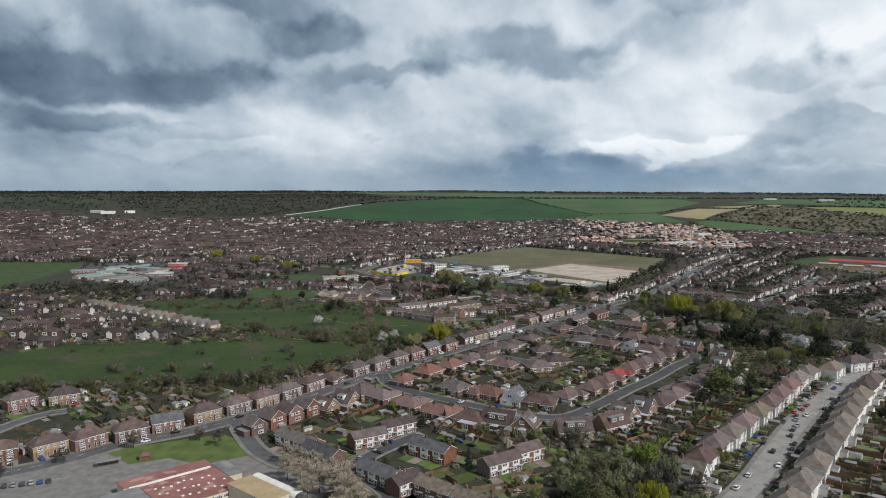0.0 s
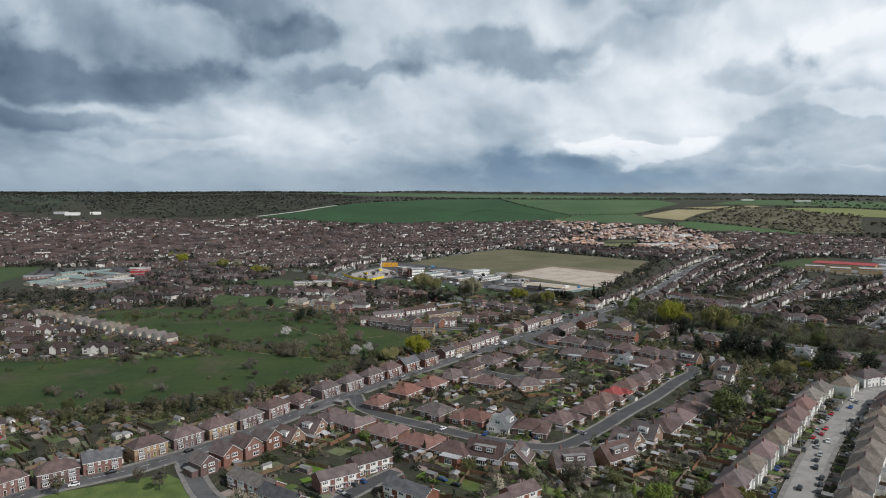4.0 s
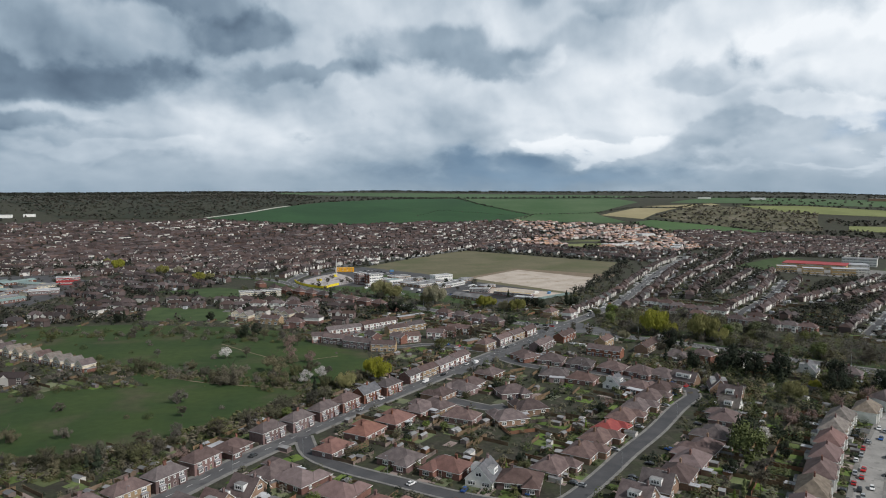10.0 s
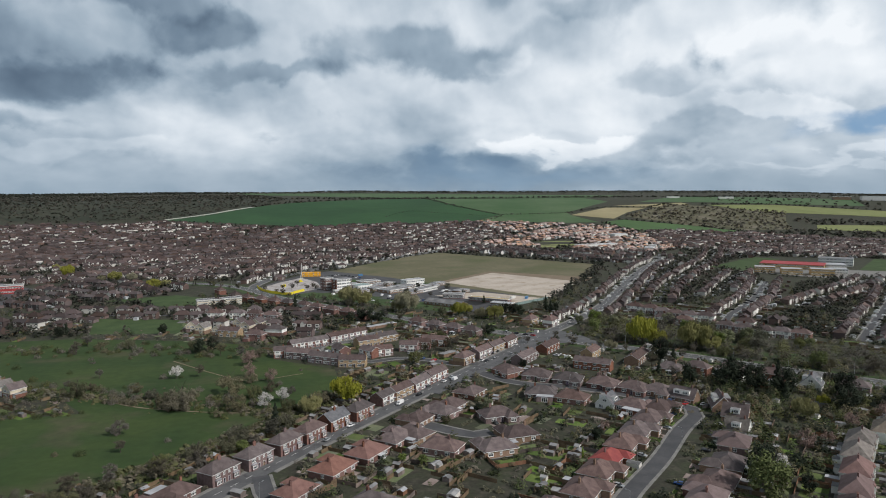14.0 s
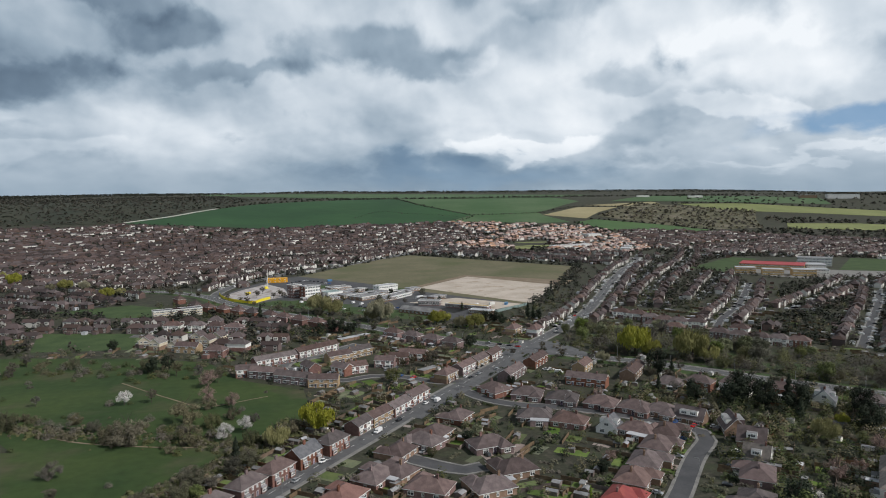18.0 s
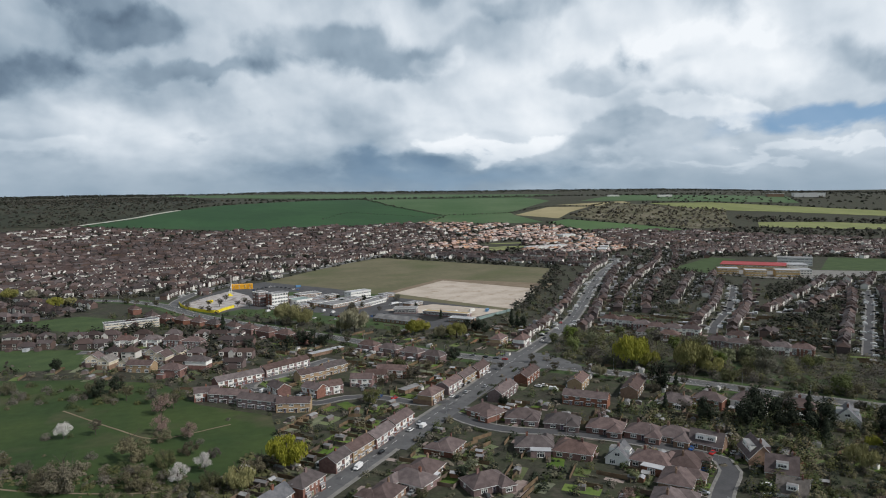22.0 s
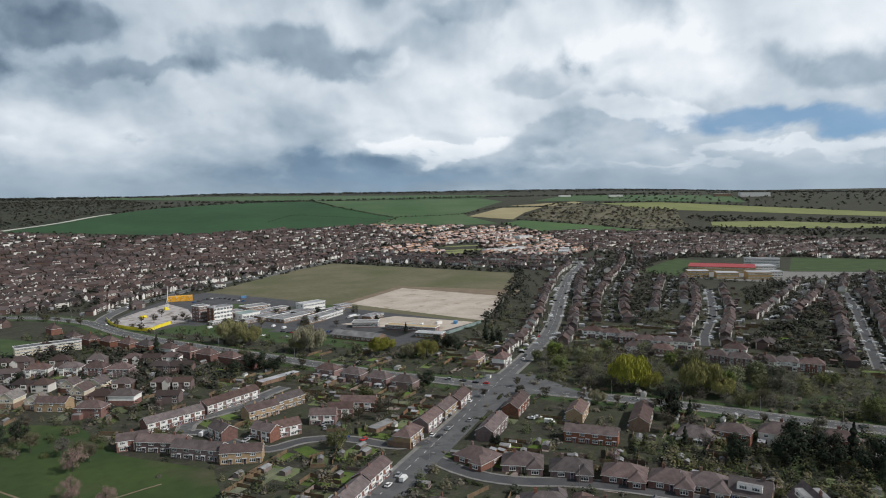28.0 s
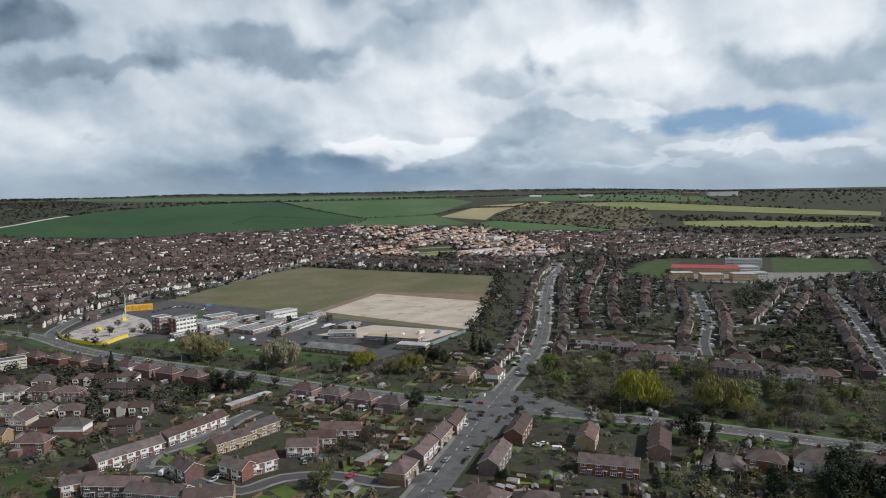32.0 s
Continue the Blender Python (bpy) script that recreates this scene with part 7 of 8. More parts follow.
s_.box(-4.3, 4.3, 1.3, 1.45, 0, 2.4)
part("back_wall", s_.mesh("back_wall", FENCE), r_)
r_ = thing("play_hut", "small wooden hut with red hipped roof", "hut", at=pose(-128, 291, 0.07, 0, 0, 20))
s_ = Shape()
s_.box(-1.8, 1.8, -1.8, 1.8, 0, 1.9)
part("wall_shell", s_.mesh("wall_shell", FENCE_O), r_)
s_ = Shape()
s_.hip(-1.8, 1.8, -1.8, 1.8, 1.9, 3.2, 0.4, t=0.06)
part("roof", s_.mesh("roof", ROOF_RED), r_)
setting("road_marking", strip(smooth_line([(-168, 262), (-150, 272)]), 0.06, -0.06, 0.09).mesh("road_marking", PAINT), "white line of the car park", "road marking")
for k_ in range(6):
    park(-170 + k_ * 2.9, 262 + k_ * 1.0, 120)
# garages of the estate
for k_ in range(9):
    put("garage_pale", pose(17 + k_ * 2.7, 729 + k_ * 1.9, 0, 0, 0, -145), EXTRAS)
for k_ in range(5):
    put("garage", pose(64 + k_ * 2.4, 622 + k_ * 1.8, 0, 0, 0, -140), EXTRAS)

# ---------------------------------------------------------------- the rest of the town
CARS_FAR = {"white": Shape(), "black": Shape(), "silver": Shape()}
FRONT = {"roof": Shape(), "orange": Shape(), "brick": Shape(), "white": Shape(), "glass": Shape(), "pale": Shape()}
FAR_PLACED = {}
KEEP_OUT = [MEADOW_EDGE, PITCH_EDGE, SITE_EDGE, ACADEMY_EDGE, LEFT_SCHOOL, PARK_FAR, WOOD_EDGE, [(414, 1641), (518, 1699), (485, 1567), (377, 1468)],
            [(-190, 960), (-120, 905), (-165, 870), (-260, 930)], [(-210, 745), (-120, 735), (-150, 800), (-230, 820)]]


def crowded(x, y, r):
    i, j = int(x // 30), int(y // 30)
    for a in (-1, 0, 1):
        for b in (-1, 0, 1):
            for (u, v, q) in FAR_PLACED.get((i + a, j + b), ()):
                if (u - x) ** 2 + (v - y) ** 2 < (q + r) ** 2:
                    return True
    return False


def note(x, y, r):
    FAR_PLACED.setdefault((int(x // 30), int(y // 30)), []).append((x, y, r))


for x_, y_, r_ in PLACED:
    note(x_, y_, r_ * 0.9)


def far_house(x, y, turn, orange=False, detail=True):
    """A plain two-storey house of the wider town, added to the joined meshes."""
    w, d = RND.uniform(10.5, 14.5), RND.uniform(7.2, 8.6)
    e, t = RND.uniform(4.6, 5.2), RND.uniform(7.4, 8.4)
    if RND.random() < 0.15:
        e, t = 2.6, 5.6
    c, s, z = math.cos(radians(turn)), math.sin(radians(turn)), land(x, y)

    def out(sh, dst):
        dst.add([(x + a * c - b * s, y + a * s + b * c, z + h) for a, b, h in sh.v], sh.f)

    def face(sh, mid, half, yy, zz, tall):
        sh.add([(mid - half, yy, zz - tall), (mid + half, yy, zz - tall), (mid + half, yy, zz + tall), (mid - half, yy, zz + tall)], [(0, 1, 2, 3) if yy < 0 else (3, 2, 1, 0)])

    white = RND.random() < (0.42 if x > 150 else 0.2 if y > 1100 else 0.1)
    sh = Shape()
    sh.box(-w / 2, w / 2, -d / 2, d / 2, 0, e)
    k = RND.random()
    rf = Shape()
    if k < 0.62:
        rf.hip(-w / 2, w / 2, -d / 2, d / 2, e, t, 0.35)
    else:
        rf.gable(-w / 2, w / 2, -d / 2, d / 2, e, t - 0.6, 0.3)
        sh.prism(-w / 2, w / 2, -d / 2, d / 2, e, t - 0.8)
    out(sh, FRONT["white" if white else "brick"])
    out(rf, FRONT["orange" if orange else "roof"])
    sh = Shape()
    sh.box(-0.5, 0.5, -0.35, 0.35, t - 1.2, t + 0.8)
    out(sh, FRONT["brick"])
    if RND.random() < 0.7:
        sh = Shape()
        a, b = RND.choice((-1, 1)) * w * RND.uniform(0.1, 0.4), d / 2 + RND.uniform(1, 7)
        sh.box(a - 1.7, a + 1.7, b - 2.2, b + 2.2, 0, 2.5)
        out(sh, FRONT["pale" if RND.random() < (0.4 if x > -150 else 0.18) else "brick"])
    if RND.random() < (0.55 if detail else 0.15):
        u = RND.choice((-1, 1)) * w * 0.24
        sh, rf = Shape(), Shape()
        sh.box(u - 2.1, u + 2.1, -d / 2 - 0.7, -d / 2 + 0.1, 0, e)
        sh.prism(u - 2.1, u + 2.1, -d / 2 - 0.7, -d / 2 + 2.2, e, e + 1.9, 0, "y")
        rf.gable(u - 2.1, u + 2.1, -d / 2 - 0.7, -d / 2 + 2.2, e, e + 2.1, 0.25, along="y")
        out(sh, FRONT["white"])
        out(rf, FRONT["orange" if orange else "roof"])
    for _ in range(2 if detail else 1):
        if RND.random() < 0.5:
            sh = Shape()
            a, b = RND.uniform(-w / 2, w / 2), -d / 2 - RND.uniform(4, 9)
            sh.box(a - 0.9, a + 0.9, b - 2.1, b + 2.1, 0.25, 0.95)
            sh.box(a - 0.75, a + 0.75, b - 1.3, b + 1.1, 0.95, 1.45)
            out(sh, CARS_FAR[RND.choice(("white", "white", "black", "silver"))])
    if detail:
        for side in (-1, 1):
            pale, dark = Shape(), Shape()
            y0 = side * d / 2
            for u in (-0.32, 0.32):
                if not white and side < 0 and RND.random() < 0.65:
                    pale.box(u * w - 1.7, u * w + 1.7, min(y0, y0 + side * 0.5), max(y0, y0 + side * 0.5), 2.4, e - 0.1)
                    yy = y0 + side * 0.5
                else:
                    yy = y0
                for zz in ((1.4, e - 1.2) if e > 4 else (1.4,)):
                    face(pale, u * w, 1.25, yy + side * 0.02, zz, 0.8)
                    for q in (-0.55, 0.55):
                        face(dark, u * w + q, 0.46, yy + side * 0.05, zz, 0.58)
            out(pale, FRONT["white"])
            out(dark, FRONT["glass"])
    note(x, y, 6.5)


def side_row(line, off, pitch, start=0, stop=1e9, detail=True, orange=False):
    """Houses along a line of points at a sideways offset, facing it."""
    run, due = 0.0, start
    for a, b in zip(line, line[1:]):
        seg = (b - a).length
        while run + seg > due and due < stop:
            q = a + (b - a) * ((due - run) / max(seg, 1e-6))
            u = (b - a).normalized()
            n = Vector((-u.y, u.x)) * (1 if off > 0 else -1)
            x, y = q.x + n.x * abs(off), q.y + n.y * abs(off)
            if not crowded(x, y, 6.0) and not near_road((x, y), 6.5) and not any(inside((x, y), k) for k in KEEP_OUT):
                far_house(x + RND.gauss(0, 0.6), y + RND.gauss(0, 0.6), math.degrees(math.atan2(-n.x, n.y)) + RND.gauss(0, 2), orange, detail)
            due += pitch * RND.uniform(0.92, 1.1)
        run += seg


side_row(LINES["avenue"], 17, 13.5, 690)
side_row(LINES["avenue"], -17, 13.5, 690)
side_row(LINES["north_link"], 20, 13.5, 60)
side_row(LINES["north_link"], -20, 13.5, 420)
side_row(LINES["east_street"], 15, 13.5)
side_row(LINES["east_street"], -15, 13.5)
side_row(LINES["far_east_street"], 15, 13.5)
side_row(LINES["far_east_street"], -15, 13.5)
side_row(LINES["hammerhead"], 14, 13.5)

ZONES = [
    ("left", [(-480, 500), (-215, 514), (-190, 545), (-330, 655), (-420, 730), (-540, 740)], 4, 46, 12.0, False),
    ("meadow_north", [(-330, 740), (-110, 735), (-60, 690), (-20, 722), (20, 758), (-60, 850), (-140, 940), (-270, 880)], -14, 46, 12.5, False),
    ("north_west", [(-900, 1120), (-180, 1075), (-100, 1070), (160, 1480), (250, 1600), (420, 1800), (350, 2070), (-150, 2000), (-480, 2120), (-1000, 2060)], 28, 54, 13.5, False),
    ("far_west", [(-2000, 900), (-730, 880), (-600, 1120), (-900, 1130), (-1000, 2060), (-1300, 2250), (-2100, 2200)], 8, 60, 14.0, False),
    ("west_mid", [(-330, 890), (-200, 900), (-185, 1050), (-350, 1100), (-365, 1000)], -30, 50, 13.0, False),
    ("east_mid", [(330, 790), (520, 950), (560, 1030), (530, 1115), (690, 1260), (720, 1500), (570, 1310), (450, 1130), (300, 870)], 59, 50, 13.0, False),
    ("east_low", [(420, 560), (700, 760), (900, 960), (620, 955), (545, 930), (430, 760), (345, 700)], 44, 52, 13.0, False),
    ("north_east", [(690, 1262), (985, 1110), (1350, 1300), (1200, 1500), (1010, 1765), (770, 1860), (640, 1500)], 16, 54, 13.5, False),
    ("sunlit_estate", [(250, 1600), (400, 1480), (560, 1330), (700, 1500), (740, 1830), (700, 1960), (440, 2060), (350, 2070), (420, 1800)], 35, 46, 13.0, True),
    ("behind_pitch", [(190, 1455), (402, 1200), (445, 1150), (520, 1255), (560, 1330), (400, 1470), (250, 1590)], -49, 46, 12.6, False),
    ("south_east", [(300, 250), (520, 420), (430, 440), (330, 440), (275, 395), (180, 262), (210, 200)], 48, 60, 15.0, False),
    ("far_east", [(470, 480), (700, 300), (1200, 600), (1400, 1000), (1350, 1290), (985, 1090), (850, 960), (600, 640)], 40, 54, 13.5, False),
    ("south_west", [(-480, 250), (-260, 250), (-240, 390), (-330, 440), (-480, 490)], 20, 56, 14.0, False),
]
STREETS = Shape()
for nm_, poly_, ang_, gap_, pitch_, or_ in ZONES:
    cx_, cy_ = sum(p[0] for p in poly_) / len(poly_), sum(p[1] for p in poly_) / len(poly_)
    c_, s_ = math.cos(radians(ang_)), math.sin(radians(ang_))
    reach_ = max(math.hypot(p[0] - cx_, p[1] - cy_) for p in poly_)
    k_ = -reach_
    while k_ < reach_:
        bow_, ph_ = RND.uniform(6, 22), RND.uniform(0, 6)
        line_ = []
        for u_ in np.arange(-reach_, reach_, 12.0):
            v_ = k_ + bow_ * math.sin(u_ / 160 + ph_)
            line_.append(Vector((cx_ + u_ * c_ - v_ * s_, cy_ + u_ * s_ + v_ * c_)))
        run_ = []
        for q_ in line_ + [Vector((1e6, 1e6))]:
            ok_ = inside(q_, poly_) and not any(inside(q_, kp) for kp in KEEP_OUT) and not crowded(q_.x, q_.y, 3.0)
            if ok_:
                run_.append(q_)
            elif run_:
                if len(run_) > 2:
                    near_ = (sum(p.y for p in run_) / len(run_)) < 1500
                    strip(run_, 2.6, -2.6, 0.12 + 0.02 * RND.random(), shape=STREETS)
                    side_row(run_, 13.5, pitch_, 4, orange=or_, detail=near_)
                    side_row(run_, -13.5, pitch_, 4, orange=or_, detail=near_)
                run_ = []
        k_ += gap_ + RND.uniform(-3, 3)
setting("estate_streets", STREETS.mesh("estate_streets", ESTATE_ROAD), "grey side streets of the wider town", "streets")
setting("town_roofs", FRONT["roof"].mesh("town_roofs", FAR_ROOF), "brown tiled roofs of the wider town", "roofs", "stuff")
setting("town_roofs", FRONT["orange"].mesh("town_roofs", FAR_SUNLIT), "orange tiled roofs of the far estate, sun patch in their colour", "roofs", "stuff")
setting("town_houses", FRONT["brick"].mesh("town_houses", FAR_WALL), "brick houses of the wider town", "houses", "stuff")
setting("town_houses", FRONT["white"].mesh("town_houses", FAR_WHITE), "white rendered house fronts of the wider town", "houses", "stuff")
setting("town_outbuildings", FRONT["pale"].mesh("town_outbuildings", FELT_PALE), "pale flat-roofed extensions and garages", "outbuildings", "stuff")
for k_ in CARS_FAR:
    setting("town_cars", CARS_FAR[k_].mesh("town_cars", CAR_PAINT[k_]), f"{k_} cars parked in front of the town houses", "cars", "stuff")
setting("town_windows", FRONT["glass"].mesh("town_windows", GLASS), "dark windows of the wider town", "windows", "stuff")

# gabled row beside the meadow
for k_ in range(17):
    x_, y_ = -345 + k_ * 9.7, 678 - k_ * 6.9
    put("G1" if k_ % 4 else "G2", pose(x_, y_, 0, 0, 0, -35 + RND.uniform(-2, 2)))
    note(x_, y_, 5)

# big pale sheds and halls far off
for x_, y_, w_, d_, h_, a_, m_ in [
    (-1060, 2210, 40, 16, 9, 10, RENDER), (-1000, 2230, 30, 14, 8, 20, RENDER), (-1110, 2240, 36, 18, 7, 5, FELT_PALE), (-1280, 1790, 60, 24, 7, 12, FELT_PALE), (640, 1720, 40, 22, 9, 20, RENDER), (505, 1500, 90, 24, 7, 15, RENDER),
    (570, 1395, 34, 16, 8, 60, RENDER), (592, 1430, 20, 14, 9, 60, RENDER), (1480, 2700, 52, 24, 8, -20, RENDER), (2020, 2560, 110, 50, 16, -30, RENDER), (1900, 2600, 60, 40, 12, -30, BRICK_BROWN),
    (2500, 2100, 120, 40, 16, -35, FELT_PALE), (1300, 2780, 46, 18, 7, -15, RENDER),
]:
    block("industrial_hall", "large pale flat-roofed hall in the distance", "hall", pose(x_, y_, land(x_, y_) - 0.5, 0, 0, a_), w_, d_, h_, m_, FELT_PALE, 1, sides=False, glass_h=0)

# ---------------------------------------------------------------- shrubs and small trees between all the near houses
def lie(x, y):
    """The direction of the nearest road, in degrees."""
    best, ang = 1e9, 40.0
    for name, line in LINES.items():
        for a, b in zip(line[::3], line[3::3]):
            d = (a.x - x) ** 2 + (a.y - y) ** 2
            if d < best:
                best, ang = d, math.degrees(math.atan2(b.y - a.y, b.x - a.x))
    return ang


strips, beds, lines, hutches, pale_huts, hut_roofs = (Shape() for _ in range(6))
count_ = 0
while count_ < 1500:
    y_ = RND.uniform(215, 800)
    x_ = RND.uniform(-60 - 0.6 * y_, 60 + 0.62 * y_)
    if x_ > 420 or crowded(x_, y_, -0.5) or near_road((x_, y_), 3.5) or any(inside((x_, y_), k) for k in KEEP_OUT) or inside((x_, y_), NEAR_SCHOOL):
        count_ += 0.2
        continue
    count_ += 1
    m_ = pose(x_, y_, 0, 0, 0, lie(x_, y_) + RND.gauss(0, 2))
    w_, d_ = RND.uniform(2.2, 4.5), RND.uniform(4, 8)
    k_ = RND.random()
    if k_ < 0.58:
        ground_quad(strips, m_, -w_, w_, -d_, d_, 0.045 + 0.01 * RND.random())
    elif k_ < 0.84:
        ground_quad(beds, m_, -w_ * 0.6, w_ * 0.6, -d_ * 0.6, d_ * 0.6, 0.032 + 0.01 * RND.random())
    for odds_, far_, at_ in ((0.75, RND.uniform(9, 16), m_ @ pose(w_ + 0.3, -d_, 0, 0, 0, 90)), (0.3, RND.uniform(5, 9), m_ @ pose(-w_, d_ + 0.3, 0))):
        ends_ = [(at_ @ Vector((u_ * far_, 0, 0)))[:2] for u_ in (0, 0.5, 1)]
        if RND.random() < odds_ and not any(near_road(q_, 2.6) for q_ in ends_):
            fence_run(far_, None, lines, at_)
    if RND.random() < 0.42:
        a_, b_ = RND.uniform(0.9, 1.9), RND.uniform(1.1, 2.8)
        sh_, rf_ = Shape(), Shape()
        sh_.box(-a_, a_, -b_, b_, 0, 1.9)
        sh_.prism(-a_, a_, -b_, b_, 1.9, 2.4, 0, "y")
        rf_.gable(-a_, a_, -b_, b_, 1.9, 2.45, 0.15, t=0.06, along="y")
        (pale_huts if RND.random() < 0.3 else hutches).add([tuple(m_ @ Vector(p)) for p in sh_.v], sh_.f)
        hut_roofs.add([tuple(m_ @ Vector(p)) for p in rf_.v], rf_.f)
setting("garden_lawns", strips.mesh("garden_lawns", LAWN), "strips of lawn in the back gardens", "lawn", "stuff")
setting("garden_beds", beds.mesh("garden_beds", DRIVE), "paved and bare patches in the back gardens", "patio", "stuff")
setting("boundary_fences", lines.mesh("boundary_fences", FENCE), "weathered wooden fences between the gardens", "fences", "stuff")
setting("garden_outbuildings", hutches.mesh("garden_outbuildings", FENCE), "small wooden sheds in the gardens", "outbuildings", "stuff")
setting("garden_outbuildings", pale_huts.mesh("garden_outbuildings", FAR_WHITE), "small white sheds and summer houses in the gardens", "outbuildings", "stuff")
setting("shed_roofs", hut_roofs.mesh("shed_roofs", FELT), "grey felt roofs of the garden sheds", "roofs", "stuff")
GREENERY = {"a": [], "b": [], "c": [], "d": []}
def bare_spot(x, y, slack, road):
    return not (crowded(x, y, slack) or near_road((x, y), road) or any(inside((x, y), k) for k in KEEP_OUT) or inside((x, y), NEAR_SCHOOL))


for _ in range(5400):
    x_, y_ = RND.uniform(-460, 420), RND.uniform(215, 900)
    if abs(x_) > 60 + 0.62 * y_ or not bare_spot(x_, y_, -0.5, 2.5):
        continue
    k_ = RND.random()
    kind_ = "a" if k_ < 0.25 else "b" if k_ < 0.5 else "c" if k_ < 0.8 else "d"
    # hedges and beds follow the plots; single trees stand free
    if RND.random() < 0.7:
        t_ = radians(lie(x_, y_) + RND.choice((0, 90, 90)))
        size_ = RND.uniform(0.6, 1.3)
        for q_ in range(RND.randint(3, 9)):
            u_ = q_ * size_ * 1.1
            p_ = (x_ + u_ * math.cos(t_) + RND.gauss(0, 0.3), y_ + u_ * math.sin(t_) + RND.gauss(0, 0.3))
            if bare_spot(p_[0], p_[1], -0.8, 2.0):
                GREENERY[kind_].append((p_[0], p_[1], size_ * RND.uniform(0.7, 1.3)))
    else:
        GREENERY[kind_].append((x_, y_, RND.uniform(1.4, 3.2)))
for k_, m_, lab_ in (("a", HEDGE, "dull green shrubs between the gardens"), ("b", OLIVE, "olive shrubs between the gardens"), ("c", TWIGS, "bare brown shrubs between the gardens"), ("d", DARK_LEAF, "dark evergreen shrubs between the gardens")):
    setting("garden_greenery", clump_mesh("garden_greenery", GREENERY[k_], 40, m_, 0.20, 1.4), lab_, "shrubs", "stuff")
# taller garden trees
TALL = []
near_green = []
for _ in range(420):
    x_, y_ = RND.uniform(28, 118), RND.uniform(225, 338)
    if bare_spot(x_, y_, -1.0, 3.5):
        near_green.append((x_, y_, RND.uniform(0.9, 2.4)))
for k_, m_ in enumerate((GREEN_LEAF, OLIVE, HEDGE, GREEN_LEAF, SUNLIT_TWIGS)):
    setting("garden_bushes", clump_mesh("garden_bushes", near_green[k_::5], 90, m_, 0.13, 1.3), "thick bushes of the overgrown gardens", "bushes", "stuff")
for _ in range(5600):
    x_, y_ = RND.uniform(-460, 520), RND.uniform(340, 950)
    if abs(x_) < 60 + 0.62 * y_ and bare_spot(x_, y_, 0.0, 4.0) and (x_ > -190 or RND.random() < 0.3):
        TALL.append((x_, y_, RND.choice((RND.uniform(0.9, 1.8), RND.uniform(1.4, 3.0)))))
# the thick gardens between the bend and the terrace street
for _ in range(900):
    x_, y_ = RND.uniform(165, 330), RND.uniform(400, 560)
    if bare_spot(x_, y_, -1.0, 4.5):
        TALL.append((x_, y_, RND.uniform(1.5, 3.6)))
for k_, m_, lab_ in ((0, TWIGS, "tall leafless trees in the gardens"), (1, DARK_LEAF, "tall dark evergreens in the gardens"), (2, OLIVE, "tall olive trees in the gardens"), (3, HEDGE, "tall dull green bushes in the gardens")):
    setting("garden_trees", clump_mesh("garden_trees", TALL[k_::4], 84, m_, 0.125, 2.0), lab_, "trees", "stuff")
WOOD_FILL = []
while len(WOOD_FILL) < 520:
    x_, y_ = RND.uniform(160, 470), RND.uniform(430, 770)
    if inside((x_, y_), WOOD_EDGE) and not near_road((x_, y_), 9):
        WOOD_FILL.append((x_, y_, RND.uniform(2.6, 5.2)))
setting("woodland_trees", clump_mesh("woodland_trees", WOOD_FILL[:270], 240, TWIGS, 0.06, 2.0), "bare brown trees of the roadside wood", "trees", "stuff")
setting("woodland_trees", clump_mesh("woodland_trees", WOOD_FILL[270:], 240, WOODLEAF, 0.06, 1.8), "olive young trees of the roadside wood", "trees", "stuff")

# ---------------------------------------------------------------- far trees, woods and hedges
WOODS = {"mixed": [], "brown": [], "pale": []}


def scatter(poly, n, lo, hi, kinds, avoid=True):
    xs, ys = [p[0] for p in poly], [p[1] for p in poly]
    for _ in range(n):
        x, y = RND.uniform(min(xs), max(xs)), RND.uniform(min(ys), max(ys))
        if not inside((x, y), poly) or (avoid and (crowded(x, y, 1.0) or near_road((x, y), 3) or any(inside((x, y), k) for k in KEEP_OUT))):
            continue
        WOODS[RND.choice(kinds)].append((x, y, RND.uniform(lo, hi)))


def hedge(pts, step, lo, hi, kinds, wide=3.0):
    line = smooth_line(pts, step)
    for q in line:
        WOODS[RND.choice(kinds)].append((q.x + RND.gauss(0, wide), q.y + RND.gauss(0, wide), RND.uniform(lo, hi)))


for nm_, poly_, ang_, gap_, pitch_, or_ in ZONES:
    area_ = abs(sum(poly_[i][0] * poly_[i - 1][1] - poly_[i - 1][0] * poly_[i][1] for i in range(len(poly_)))) / 2
    far_ = sum(p[1] for p in poly_) / len(poly_) > 1250
    scatter(poly_, int(area_ / (105 if far_ else 190 if nm_ == "left" else 60)), 1.8, 4.6, ["mixed", "mixed", "brown"])
for nm_, poly_, ang_, gap_, pitch_, or_ in ZONES:
    # groups of taller trees among the houses
    xs_, ys_ = [p[0] for p in poly_], [p[1] for p in poly_]
    area_ = abs(sum(poly_[i][0] * poly_[i - 1][1] - poly_[i - 1][0] * poly_[i][1] for i in range(len(poly_)))) / 2
    for _ in range(int(area_ / (12000 if nm_ == "left" else 3600))):
        x_, y_ = RND.uniform(min(xs_), max(xs_)), RND.uniform(min(ys_), max(ys_))
        if inside((x_, y_), poly_):
            wide_, kinds_ = RND.uniform(5, 22), RND.choice((["mixed"], ["mixed"], ["brown"], ["mixed", "brown"]))
            for _ in range(RND.randint(2, 11)):
                p_ = (x_ + RND.gauss(0, wide_), y_ + RND.gauss(0, wide_ * 0.5))
                if not crowded(p_[0], p_[1], -2.0) and not near_road(p_, 4) and not any(inside(p_, k) for k in KEEP_OUT):
                    WOODS[RND.choice(kinds_)].append((*p_, RND.uniform(2.6, 4.8)))
